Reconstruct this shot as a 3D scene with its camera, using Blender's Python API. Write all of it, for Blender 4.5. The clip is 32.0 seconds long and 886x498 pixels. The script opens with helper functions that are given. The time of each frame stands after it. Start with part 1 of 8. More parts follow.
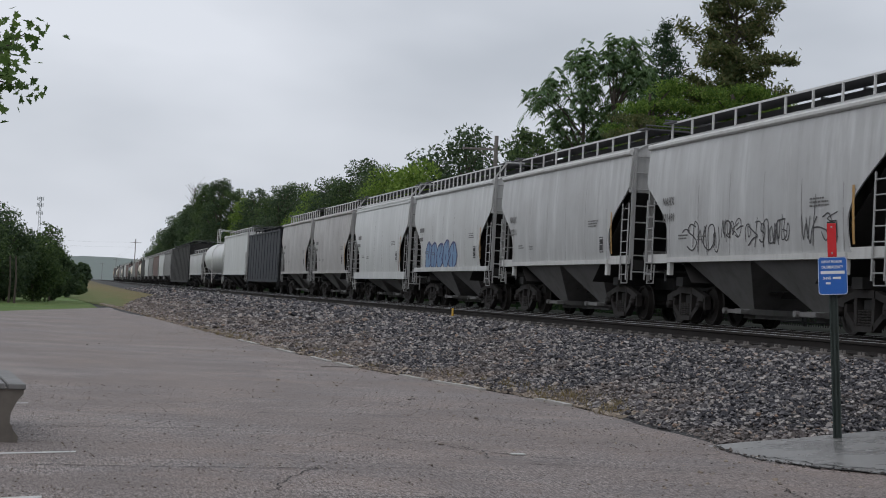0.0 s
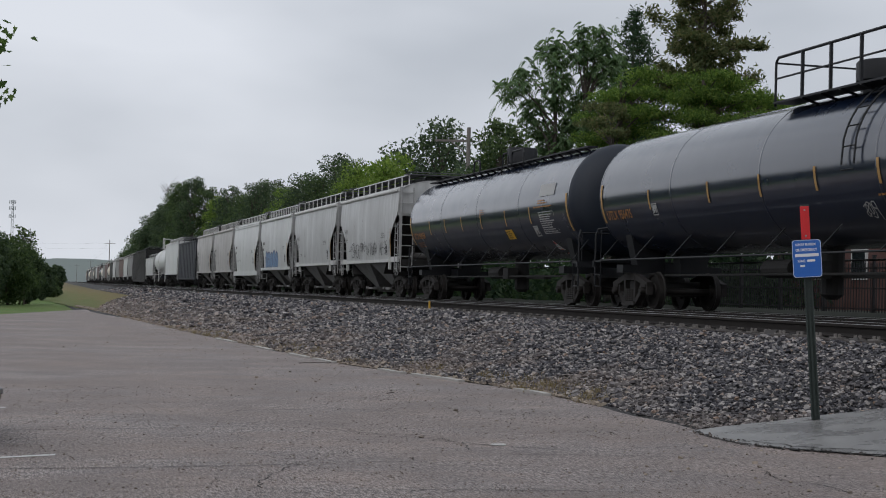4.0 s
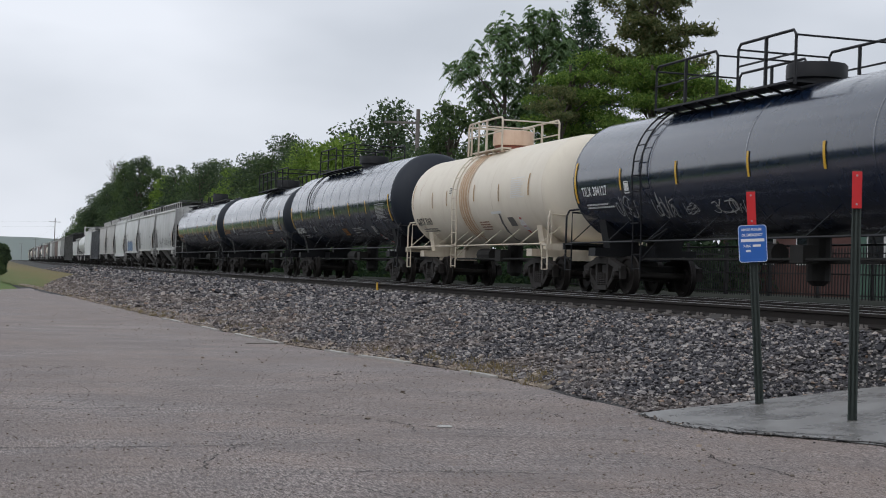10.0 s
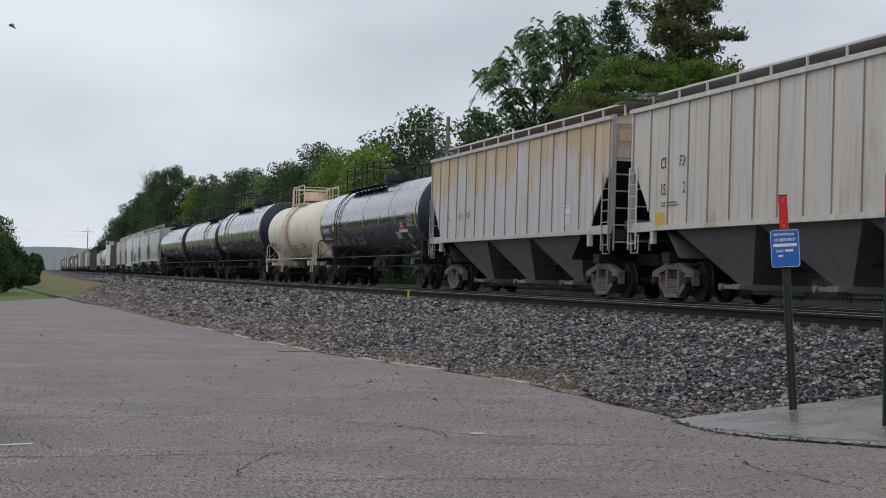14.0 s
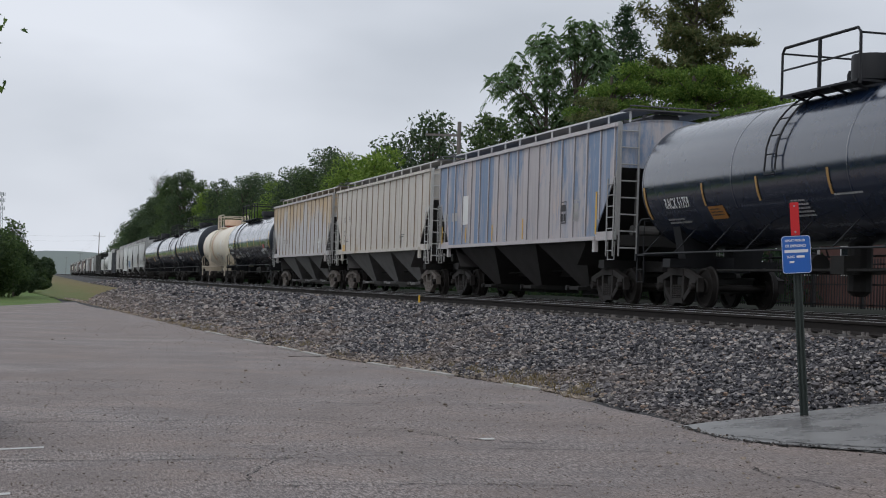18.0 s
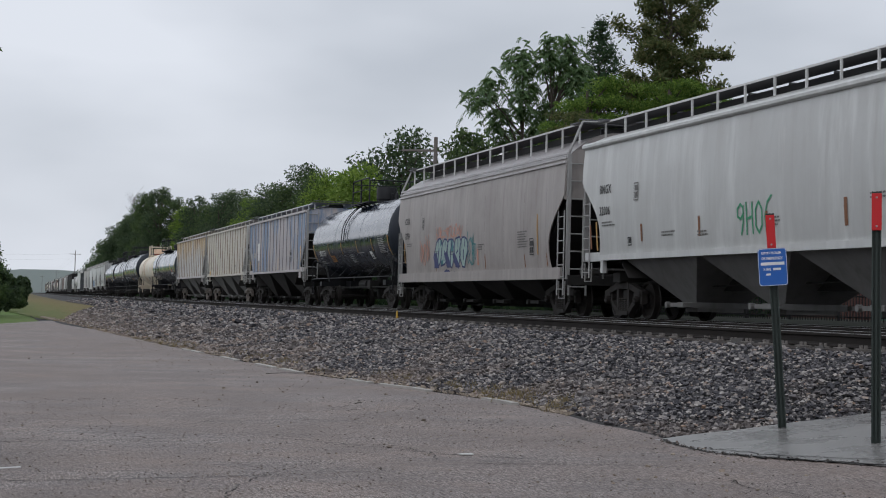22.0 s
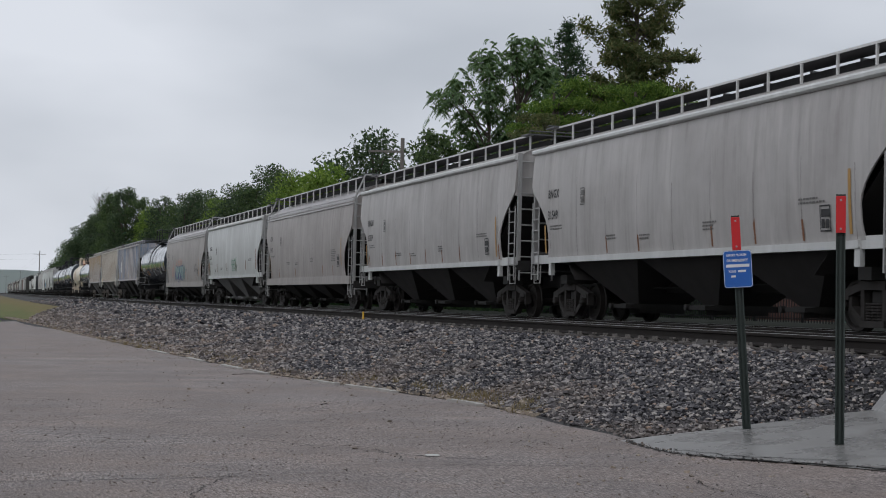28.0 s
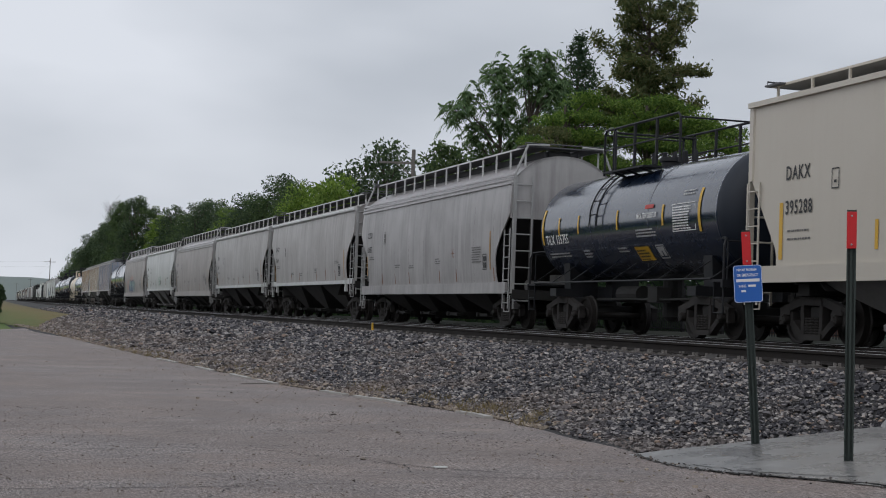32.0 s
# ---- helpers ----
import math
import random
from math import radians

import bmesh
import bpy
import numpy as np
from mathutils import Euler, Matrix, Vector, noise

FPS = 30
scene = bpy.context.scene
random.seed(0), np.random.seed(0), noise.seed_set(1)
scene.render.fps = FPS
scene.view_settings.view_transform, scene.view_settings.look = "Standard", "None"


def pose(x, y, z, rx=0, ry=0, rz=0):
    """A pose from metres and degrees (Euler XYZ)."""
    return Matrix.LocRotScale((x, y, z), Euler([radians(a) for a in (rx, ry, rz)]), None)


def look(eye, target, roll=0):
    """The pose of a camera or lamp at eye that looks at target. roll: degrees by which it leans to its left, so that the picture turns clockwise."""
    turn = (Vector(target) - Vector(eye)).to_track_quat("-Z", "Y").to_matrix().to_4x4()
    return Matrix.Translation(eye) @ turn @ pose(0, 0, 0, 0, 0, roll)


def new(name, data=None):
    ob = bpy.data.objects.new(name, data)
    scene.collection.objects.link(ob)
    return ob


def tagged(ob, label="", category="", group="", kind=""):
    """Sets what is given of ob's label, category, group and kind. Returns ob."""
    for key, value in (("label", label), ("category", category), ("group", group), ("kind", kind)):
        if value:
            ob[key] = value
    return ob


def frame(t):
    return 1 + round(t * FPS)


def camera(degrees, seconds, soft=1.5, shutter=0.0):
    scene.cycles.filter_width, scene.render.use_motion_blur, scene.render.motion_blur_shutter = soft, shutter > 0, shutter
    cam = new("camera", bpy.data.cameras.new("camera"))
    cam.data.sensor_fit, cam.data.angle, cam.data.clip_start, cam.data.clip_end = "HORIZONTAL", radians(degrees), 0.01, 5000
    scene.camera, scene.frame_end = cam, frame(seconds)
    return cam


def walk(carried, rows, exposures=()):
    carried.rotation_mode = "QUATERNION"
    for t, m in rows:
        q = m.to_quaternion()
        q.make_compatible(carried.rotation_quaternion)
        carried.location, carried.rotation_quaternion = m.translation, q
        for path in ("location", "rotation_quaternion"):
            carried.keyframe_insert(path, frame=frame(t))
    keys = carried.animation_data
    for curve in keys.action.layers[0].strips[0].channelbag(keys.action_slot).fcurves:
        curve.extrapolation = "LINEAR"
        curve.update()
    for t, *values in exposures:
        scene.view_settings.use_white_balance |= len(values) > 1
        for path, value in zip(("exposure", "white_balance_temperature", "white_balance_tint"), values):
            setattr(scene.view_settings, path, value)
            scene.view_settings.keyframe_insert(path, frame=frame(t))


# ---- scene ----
EXPOSURES = [(t, e, k, 11) for t, e, k in ((0, -0.10, 6360), (1, -0.19, 6360), (2, -0.18, 6360), (4.5, -0.10, 6400), (5.0, -0.08, 6450), (5.5, 0.10, 6550), (6, 0.23, 6600), (8.5, 0.12, 6450), (10, 0.11, 6360), (13, 0.03, 6320), (16.5, -0.02, 6320), (20, -0.03, 6320), (22, -0.06, 6320), (25, -0.15, 6360), (28, -0.13, 6360), (32, -0.13, 6360))]


# Axes: x from the camera across to the tracks, y along the tracks away from it, z up. The car park is at z = 0.
EYE = Vector((0.0, 0.0, 1.42))
cam = camera(32.0, 32.0, soft=1.0, shutter=0.08)
# seconds, degrees turned from the track's line, degrees of tilt, degrees of lean
HEADINGS = [
    (0, 14.232, 1.810, -3.103),
    (0.5, 13.842, 2.028, -3.201),
    (1, 13.913, 2.007, -2.998),
    (1.5, 14.412, 1.842, -2.580),
    (2, 14.539, 1.795, -2.259),
    (2.5, 14.614, 1.806, -2.130),
    (4.5, 15.212, 1.519, -1.486),
    (5, 14.586, 1.380, -1.257),
    (5.5, 15.697, -0.003, -0.549),
    (6, 16.534, -0.596, -0.352),
    (6.5, 16.224, 0.036, -1.025),
    (7, 15.823, 0.468, -1.704),
    (7.5, 15.670, 0.557, -1.830),
    (8, 15.592, 0.526, -1.869),
    (8.5, 15.524, 0.568, -1.814),
    (9, 15.622, 0.548, -2.070),
    (9.5, 16.222, 0.536, -2.249),
    (10, 17.101, 0.965, -2.075),
    (10.5, 16.911, 1.323, -1.709),
    (11, 16.989, 1.240, -1.554),
    (11.5, 16.931, 1.413, -1.427),
    (12, 16.946, 1.048, -1.496),
    (12.5, 16.769, 1.302, -1.519),
    (13, 17.127, 1.247, -1.458),
    (13.5, 16.313, 1.139, -1.512),
    (15.5, 15.639, 1.310, -1.790),
    (16, 15.663, 1.244, -1.636),
    (16.5, 15.722, 1.281, -1.552),
    (17, 15.633, 1.478, -1.621),
    (17.5, 15.683, 1.403, -1.783),
    (18, 15.536, 1.371, -1.851),
    (18.5, 15.572, 1.321, -1.920),
    (19, 15.642, 1.320, -1.871),
    (19.5, 15.710, 1.272, -1.832),
    (20, 15.725, 1.369, -1.821),
    (20.5, 15.850, 1.295, -1.794),
    (21, 16.257, 1.662, -1.625),
    (21.5, 16.309, 2.031, -1.542),
    (22, 16.361, 1.961, -1.362),
    (22.5, 16.237, 1.659, -1.154),
    (23, 16.276, 1.792, -1.191),
    (23.5, 16.565, 2.110, -1.254),
    (24, 16.676, 2.031, -1.438),
    (24.5, 16.655, 2.116, -1.521),
    (25, 16.618, 2.138, -1.558),
    (25.5, 16.672, 2.004, -1.561),
    (27.5, 17.387, 1.883, -1.159),
    (28, 17.603, 2.035, -1.489),
    (28.5, 17.481, 2.249, -1.561),
    (29, 17.243, 2.183, -1.819),
    (29.5, 17.183, 2.196, -1.985),
    (30, 17.177, 2.162, -1.966),
    (30.5, 17.172, 2.233, -2.053),
    (31, 17.178, 2.296, -2.158),
    (31.5, 17.116, 2.346, -2.121),
    (32, 17.219, 2.456, -2.079),
]


def heading(turn, tilt, lean):
    turn, tilt, lean = radians(turn), radians(tilt), radians(lean)
    ahead = Vector((math.sin(turn) * math.cos(tilt), math.cos(turn) * math.cos(tilt), math.sin(tilt)))
    right0 = Vector((math.cos(turn), -math.sin(turn), 0))
    down0 = ahead.cross(right0)
    right = right0 * math.cos(lean) + down0 * math.sin(lean)
    up = right.cross(ahead)
    m = Matrix((right, up, -ahead)).transposed().to_4x4()
    return Matrix.Translation(EYE) @ m


walk(cam, [(t, heading(a, b, c)) for t, a, b, c in HEADINGS], exposures=EXPOSURES)


# ---- overcast daylight ----
world = bpy.data.worlds.new("overcast")
scene.world = world
world.use_nodes = True
wn, wl = world.node_tree.nodes, world.node_tree.links
wn.clear()
w_out = wn.new("ShaderNodeOutputWorld")
w_bg = wn.new("ShaderNodeBackground")
w_sky = wn.new("ShaderNodeTexSky")
w_sky.sky_type = "NISHITA"
w_sky.sun_disc = False
w_sky.sun_elevation = radians(44)
w_sky.sun_rotation = radians(200)
w_sky.dust_density = 4.0
w_co = wn.new("ShaderNodeTexCoord")
w_map = wn.new("ShaderNodeMapping")
w_map.inputs["Scale"].default_value = (1.0, 1.0, 2.6)
w_noise = wn.new("ShaderNodeTexNoise")
w_noise.inputs["Scale"].default_value = 3.1
w_noise.inputs["Detail"].default_value = 4
w_noise.inputs["Roughness"].default_value = 0.45
w_ramp = wn.new("ShaderNodeValToRGB")
w_ramp.color_ramp.elements[0].position = 0.33
w_ramp.color_ramp.elements[0].color = (6.3, 6.7, 7.25, 1)
w_ramp.color_ramp.elements[1].position = 0.68
w_ramp.color_ramp.elements[1].color = (9.3, 9.65, 10.2, 1)
w_mix = wn.new("ShaderNodeMix")
w_mix.data_type = "RGBA"
w_mix.inputs["Factor"].default_value = 0.94
wl.new(w_co.outputs["Generated"], w_map.inputs["Vector"])
wl.new(w_map.outputs["Vector"], w_noise.inputs["Vector"])
w_sep = wn.new("ShaderNodeSeparateXYZ")  # the cloud thickens over the tracks
w_thick = wn.new("ShaderNodeMath")
w_thick.operation = "MULTIPLY_ADD"
w_thick.inputs[1].default_value = -0.32
wl.new(w_co.outputs["Generated"], w_sep.inputs[0])
wl.new(w_sep.outputs["X"], w_thick.inputs[0])
w_lift = wn.new("ShaderNodeMath")
w_lift.inputs[1].default_value = 0.07
wl.new(w_noise.outputs["Fac"], w_lift.inputs[0])
wl.new(w_lift.outputs[0], w_thick.inputs[2])
wl.new(w_thick.outputs[0], w_ramp.inputs["Fac"])
wl.new(w_sky.outputs["Color"], w_mix.inputs["A"])
wl.new(w_ramp.outputs["Color"], w_mix.inputs["B"])
wl.new(w_mix.outputs["Result"], w_bg.inputs["Color"])
w_bg.inputs["Strength"].default_value = 0.088
wl.new(w_bg.outputs["Background"], w_out.inputs["Surface"])

sun = new("sun", bpy.data.lights.new("sun", "SUN"))
sun.data.energy = 0.4
sun.data.angle = radians(50)
sun.data.color = (1.0, 0.97, 0.93)
sun.matrix_world = look((0, 0, 34), (24, 20, 0))


# ---- materials ----
def nodes_of(name):
    m = bpy.data.materials.new(name)
    m.use_nodes = True
    nt = m.node_tree
    bsdf = nt.nodes["Principled BSDF"]
    return m, nt, bsdf


def ramp(nt, fac, stops):
    r = nt.nodes.new("ShaderNodeValToRGB")
    el = r.color_ramp.elements
    while len(el) < len(stops):
        el.new(0.5)
    for e, (pos, c) in zip(el, stops):
        e.position = pos
        e.color = (c[0], c[1], c[2], 1)
    nt.links.new(fac, r.inputs["Fac"])
    return r.outputs["Color"]


def tex(nt, scale, detail=5, rough=0.55, stretch=(1, 1, 1), coord="Object", kind="NOISE", offset=(0, 0, 0)):
    co = nt.nodes.new("ShaderNodeTexCoord")
    mp = nt.nodes.new("ShaderNodeMapping")
    mp.inputs["Scale"].default_value = stretch
    mp.inputs["Location"].default_value = offset
    nt.links.new(co.outputs[coord], mp.inputs["Vector"])
    if kind == "NOISE":
        n = nt.nodes.new("ShaderNodeTexNoise")
        n.inputs["Detail"].default_value = detail
        n.inputs["Roughness"].default_value = rough
        n.inputs["Scale"].default_value = scale
        nt.links.new(mp.outputs["Vector"], n.inputs["Vector"])
        return n.outputs["Fac"]
    n = nt.nodes.new("ShaderNodeTexVoronoi")
    n.inputs["Scale"].default_value = scale
    if kind == "CRACK":
        n.feature = "DISTANCE_TO_EDGE"
    nt.links.new(mp.outputs["Vector"], n.inputs["Vector"])
    return n.outputs["Distance"]


def mix(nt, fac, a, b, blend="MIX"):
    n = nt.nodes.new("ShaderNodeMix")
    n.data_type = "RGBA"
    n.blend_type = blend
    for sock, v in (("Factor", fac), ("A", a), ("B", b)):
        if isinstance(v, (int, float)):
            n.inputs[sock].default_value = v
        elif isinstance(v, tuple):
            n.inputs[sock].default_value = (v[0], v[1], v[2], 1)
        else:
            nt.links.new(v, n.inputs[sock])
    return n.outputs["Result"]


def maths(nt, op, a, b=0.0):
    n = nt.nodes.new("ShaderNodeMath")
    n.operation = op
    for i, v in enumerate((a, b)):
        if isinstance(v, (int, float)):
            n.inputs[i].default_value = v
        else:
            nt.links.new(v, n.inputs[i])
    return n.outputs[0]


def bump(nt, bsdf, height, strength=0.3, distance=0.01):
    b = nt.nodes.new("ShaderNodeBump")
    b.inputs["Strength"].default_value = strength
    b.inputs["Distance"].default_value = distance
    nt.links.new(height, b.inputs["Height"])
    nt.links.new(b.outputs["Normal"], bsdf.inputs["Normal"])


def worn(name, colour, dirt=(0.06, 0.05, 0.045), amount=0.35, rough=0.5, metal=0.0, scale=1.2, streak=6.0, grain=40.0, rust=None, coat=0.0, relief=0.12, gloss=0.5, pale=0.0, coat_ior=1.5):
    """Paint or metal with upright streaks of dirt, blotches and fine grain."""
    m, nt, b = nodes_of(name)
    big = tex(nt, scale, 6, 0.6)
    line = tex(nt, streak, 4, 0.6, (1, 1, 0.07))
    fine = tex(nt, grain, 3, 0.6)
    f1 = ramp(nt, big, [(0.42, (0, 0, 0)), (0.72, (1, 1, 1))])
    f2 = ramp(nt, line, [(0.5, (0, 0, 0)), (0.75, (1, 1, 1))])
    f = maths(nt, "MULTIPLY", maths(nt, "ADD", maths(nt, "MULTIPLY", f1, 0.5), maths(nt, "MULTIPLY", f2, 0.6)), amount)
    c = mix(nt, f, colour, dirt)
    c = mix(nt, maths(nt, "MULTIPLY", fine, 0.22), c, tuple(v * 0.55 for v in colour))
    if rust:
        patch = tex(nt, rust[1], 7, 0.7, (1, 1, rust[3] if len(rust) > 3 else 0.25), offset=(3, 7, 1))
        c = mix(nt, ramp(nt, patch, [(rust[2], (0, 0, 0)), (rust[2] + (rust[4] if len(rust) > 4 else 0.1), (1, 1, 1))]), c, rust[0])
    if pale:  # lighter runs put sheen streaks into the colour; gently wavy sheets
        sheen_runs = tex(nt, 2.2, 5, 0.6, (1, 1, 0.16), offset=(5, 2, 9))
        c = mix(nt, maths(nt, "MULTIPLY", ramp(nt, sheen_runs, [(0.5, (0, 0, 0)), (0.7, (1, 1, 1))]), pale), c, tuple(min(0.86, v * 1.45) for v in colour))
    nt.links.new(c, b.inputs["Base Color"])
    r = maths(nt, "ADD", rough - 0.1, maths(nt, "MULTIPLY", big, 0.25))
    nt.links.new(r, b.inputs["Roughness"])
    b.inputs["Metallic"].default_value = metal
    b.inputs["Coat Weight"].default_value = coat
    b.inputs["Coat Roughness"].default_value = 0.14
    b.inputs["Coat IOR"].default_value = coat_ior
    b.inputs["Specular IOR Level"].default_value = gloss
    if pale:
        bump(nt, b, tex(nt, 1.1, 2, 0.4, (1, 1, 0.3)), 0.35, 0.10)
    elif relief:
        bump(nt, b, fine, relief, 0.004)
    return m


def plain(name, colour, rough=0.6, metal=0.0, vary=0.3, scale=8.0):
    m, nt, b = nodes_of(name)
    f = tex(nt, scale, 5, 0.6)
    c = mix(nt, maths(nt, "MULTIPLY", f, vary), colour, tuple(v * 0.45 for v in colour))
    nt.links.new(c, b.inputs["Base Color"])
    b.inputs["Roughness"].default_value = rough
    b.inputs["Metallic"].default_value = metal
    bump(nt, b, f, 0.08, 0.004)
    return m


def peeled(name, base, under, stain, lift=0.0, panel=0.0, amount=0.5, scale=0.7, blush=None):
    """Paint flaking off in uneven fields over an older coat, panel by panel, with upright runs of grime."""
    m, nt, b = nodes_of(name)
    sep = nt.nodes.new("ShaderNodeSeparateXYZ")
    nt.links.new(nt.nodes.new("ShaderNodeTexCoord").outputs["Object"], sep.inputs[0])
    f = tex(nt, scale, 7, 0.68, (1, 1, 0.5))
    f = maths(nt, "ADD", f, maths(nt, "MULTIPLY", maths(nt, "SUBTRACT", sep.outputs["Z"], 3.1), lift))
    if panel:
        white = nt.nodes.new("ShaderNodeTexWhiteNoise")
        white.noise_dimensions = "1D"
        nt.links.new(maths(nt, "FLOOR", maths(nt, "MULTIPLY", sep.outputs["Y"], 1.02)), white.inputs["W"])
        f = maths(nt, "ADD", f, maths(nt, "MULTIPLY", maths(nt, "SUBTRACT", white.outputs["Value"], 0.5), panel))
    torn = tex(nt, 4.0, 6, 0.75, (1, 1, 0.22), offset=(2, 5, 3))
    f = maths(nt, "ADD", f, maths(nt, "MULTIPLY", maths(nt, "SUBTRACT", torn, 0.5), 0.45))
    c = mix(nt, maths(nt, "MULTIPLY", ramp(nt, f, [(1 - amount - 0.04, (0, 0, 0)), (1 - amount + 0.09, (1, 1, 1))]), 0.9), base, under)
    chalk = tex(nt, 3.2, 5, 0.7, (1, 1, 0.10), offset=(7, 1, 4))
    c = mix(nt, maths(nt, "MULTIPLY", ramp(nt, chalk, [(0.5, (0, 0, 0)), (0.66, (1, 1, 1))]), 0.45), c, tuple(min(0.84, v * 1.22) for v in base))
    if blush:
        spot_ = tex(nt, 1.1, 5, 0.7, (1, 1, 0.35), offset=(9, 3, 8))
        c = mix(nt, maths(nt, "MULTIPLY", ramp(nt, spot_, [(0.57, (0, 0, 0)), (0.68, (1, 1, 1))]), 0.7), c, blush)
    runs = tex(nt, 6.0, 5, 0.65, (1, 1, 0.05), offset=(1, 8, 2))
    c = mix(nt, maths(nt, "MULTIPLY", ramp(nt, runs, [(0.52, (0, 0, 0)), (0.70, (1, 1, 1))]), 0.6), c, stain)
    grain = tex(nt, 45, 3, 0.6)
    c = mix(nt, maths(nt, "MULTIPLY", grain, 0.2), c, tuple(v * 0.6 for v in base))
    nt.links.new(c, b.inputs["Base Color"])
    b.inputs["Roughness"].default_value = 0.6
    bump(nt, b, torn, 0.15, 0.01)
    return m


def asphalt():
    """Old sealed car park, still damp: chips in the binder, pale worn lanes, darker damp bands."""
    m, nt, b = nodes_of("damp_old_asphalt")
    chips = tex(nt, 30, 2, 0.5, (1, 0.2, 1), kind="VORONOI")
    pits = tex(nt, 7, 2, 0.5, (1, 0.35, 1), kind="VORONOI")
    grit = tex(nt, 42, 6, 0.8, (1, 0.19, 1))
    blot = tex(nt, 0.7, 7, 0.65)
    band = tex(nt, 0.35, 6, 0.6, (0.5, 1.0, 1))
    c = ramp(nt, grit, [(0.40, (0.040, 0.033, 0.032)), (0.5, (0.205, 0.167, 0.156)), (0.60, (0.49, 0.42, 0.39))])
    sand = tex(nt, 0.5, 6, 0.7, offset=(4, 1, 0))
    speck = tex(nt, 95, 2, 0.6, (1, 0.3, 1))
    c = mix(nt, maths(nt, "MULTIPLY", ramp(nt, sand, [(0.46, (0, 0, 0)), (0.62, (1, 1, 1))]), 0.5), c, (0.29, 0.212, 0.172))
    c = mix(nt, ramp(nt, speck, [(0.56, (0, 0, 0)), (0.66, (0.8, 0.8, 0.8))]), c, (0.52, 0.47, 0.44))
    c = mix(nt, ramp(nt, speck, [(0.34, (0.85, 0.85, 0.85)), (0.44, (0, 0, 0))]), c, (0.03, 0.026, 0.026))
    c = mix(nt, ramp(nt, chips, [(0.08, (0.75, 0.75, 0.75)), (0.2, (0, 0, 0))]), c, (0.33, 0.30, 0.275))
    c = mix(nt, ramp(nt, pits, [(0.05, (0.9, 0.9, 0.9)), (0.11, (0, 0, 0))]), c, (0.035, 0.03, 0.028))
    c = mix(nt, maths(nt, "MULTIPLY", ramp(nt, blot, [(0.42, (0, 0, 0)), (0.6, (1, 1, 1))]), 0.52), c, (0.14, 0.121, 0.117))
    c = mix(nt, maths(nt, "MULTIPLY", ramp(nt, band, [(0.45, (0, 0, 0)), (0.62, (1, 1, 1))]), 0.34), c, (0.28, 0.237, 0.216))
    nt.links.new(c, b.inputs["Base Color"])
    damp = ramp(nt, band, [(0.38, (0.58, 0.58, 0.58)), (0.6, (0.8, 0.8, 0.8))])
    nt.links.new(damp, b.inputs["Roughness"])
    b.inputs["Specular IOR Level"].default_value = 0.4
    bump(nt, b, grit, 0.7, 0.014)
    return m


def wet_concrete():
    m, nt, b = nodes_of("wet_concrete")
    blot = tex(nt, 1.6, 6, 0.6)
    grit = tex(nt, 90, 3, 0.7)
    c = ramp(nt, blot, [(0.3, (0.20, 0.195, 0.19)), (0.7, (0.29, 0.285, 0.275))])
    c = mix(nt, maths(nt, "MULTIPLY", grit, 0.3), c, (0.1, 0.1, 0.1))
    nt.links.new(c, b.inputs["Base Color"])
    nt.links.new(ramp(nt, blot, [(0.35, (0.2, 0.2, 0.2)), (0.65, (0.38, 0.38, 0.38))]), b.inputs["Roughness"])
    bump(nt, b, grit, 0.1, 0.004)
    return m


def stony(name, stops, spread=26.0, rough=0.75):
    """Loose stone: every island its own grey or tan."""
    m, nt, b = nodes_of(name)
    geo = nt.nodes.new("ShaderNodeNewGeometry")
    c = ramp(nt, geo.outputs["Random Per Island"], stops)
    patch = tex(nt, 0.5, 5, 0.6)
    sep = nt.nodes.new("ShaderNodeSeparateXYZ")
    nt.links.new(nt.nodes.new("ShaderNodeTexCoord").outputs["Object"], sep.inputs[0])
    foot = maths(nt, "ADD", patch, maths(nt, "MULTIPLY", maths(nt, "SUBTRACT", 8.4, sep.outputs["X"]), 0.05))
    c = mix(nt, maths(nt, "MULTIPLY", ramp(nt, foot, [(0.49, (0, 0, 0)), (0.72, (1, 1, 1))]), 0.45), c, (0.35, 0.27, 0.215))
    fine = tex(nt, spread, 4, 0.65)
    c = mix(nt, maths(nt, "MULTIPLY", fine, 0.3), c, (0.05, 0.048, 0.05))
    nt.links.new(c, b.inputs["Base Color"])
    b.inputs["Roughness"].default_value = rough
    bump(nt, b, fine, 0.3, 0.006)
    return m


def gravel_bed():
    m, nt, b = nodes_of("ballast_bed")
    cell = tex(nt, 19, 2, 0.5, kind="VORONOI")
    tint = nt.nodes.new("ShaderNodeTexVoronoi")
    tint.inputs["Scale"].default_value = 19
    co = nt.nodes.new("ShaderNodeTexCoord")
    nt.links.new(co.outputs["Object"], tint.inputs["Vector"])
    # near-black bed and cell edges paint the shade in gaps between stones
    c = ramp(nt, tint.outputs["Color"], [(0.2, (0.012, 0.012, 0.014)), (0.5, (0.03, 0.029, 0.031)), (0.85, (0.08, 0.076, 0.074))])
    c = mix(nt, ramp(nt, cell, [(0.45, (0, 0, 0)), (0.7, (1, 1, 1))]), c, (0.03, 0.03, 0.03))
    nt.links.new(c, b.inputs["Base Color"])
    b.inputs["Roughness"].default_value = 0.8
    inv = maths(nt, "SUBTRACT", 1.0, cell)
    bump(nt, b, inv, 0.8, 0.03)
    return m


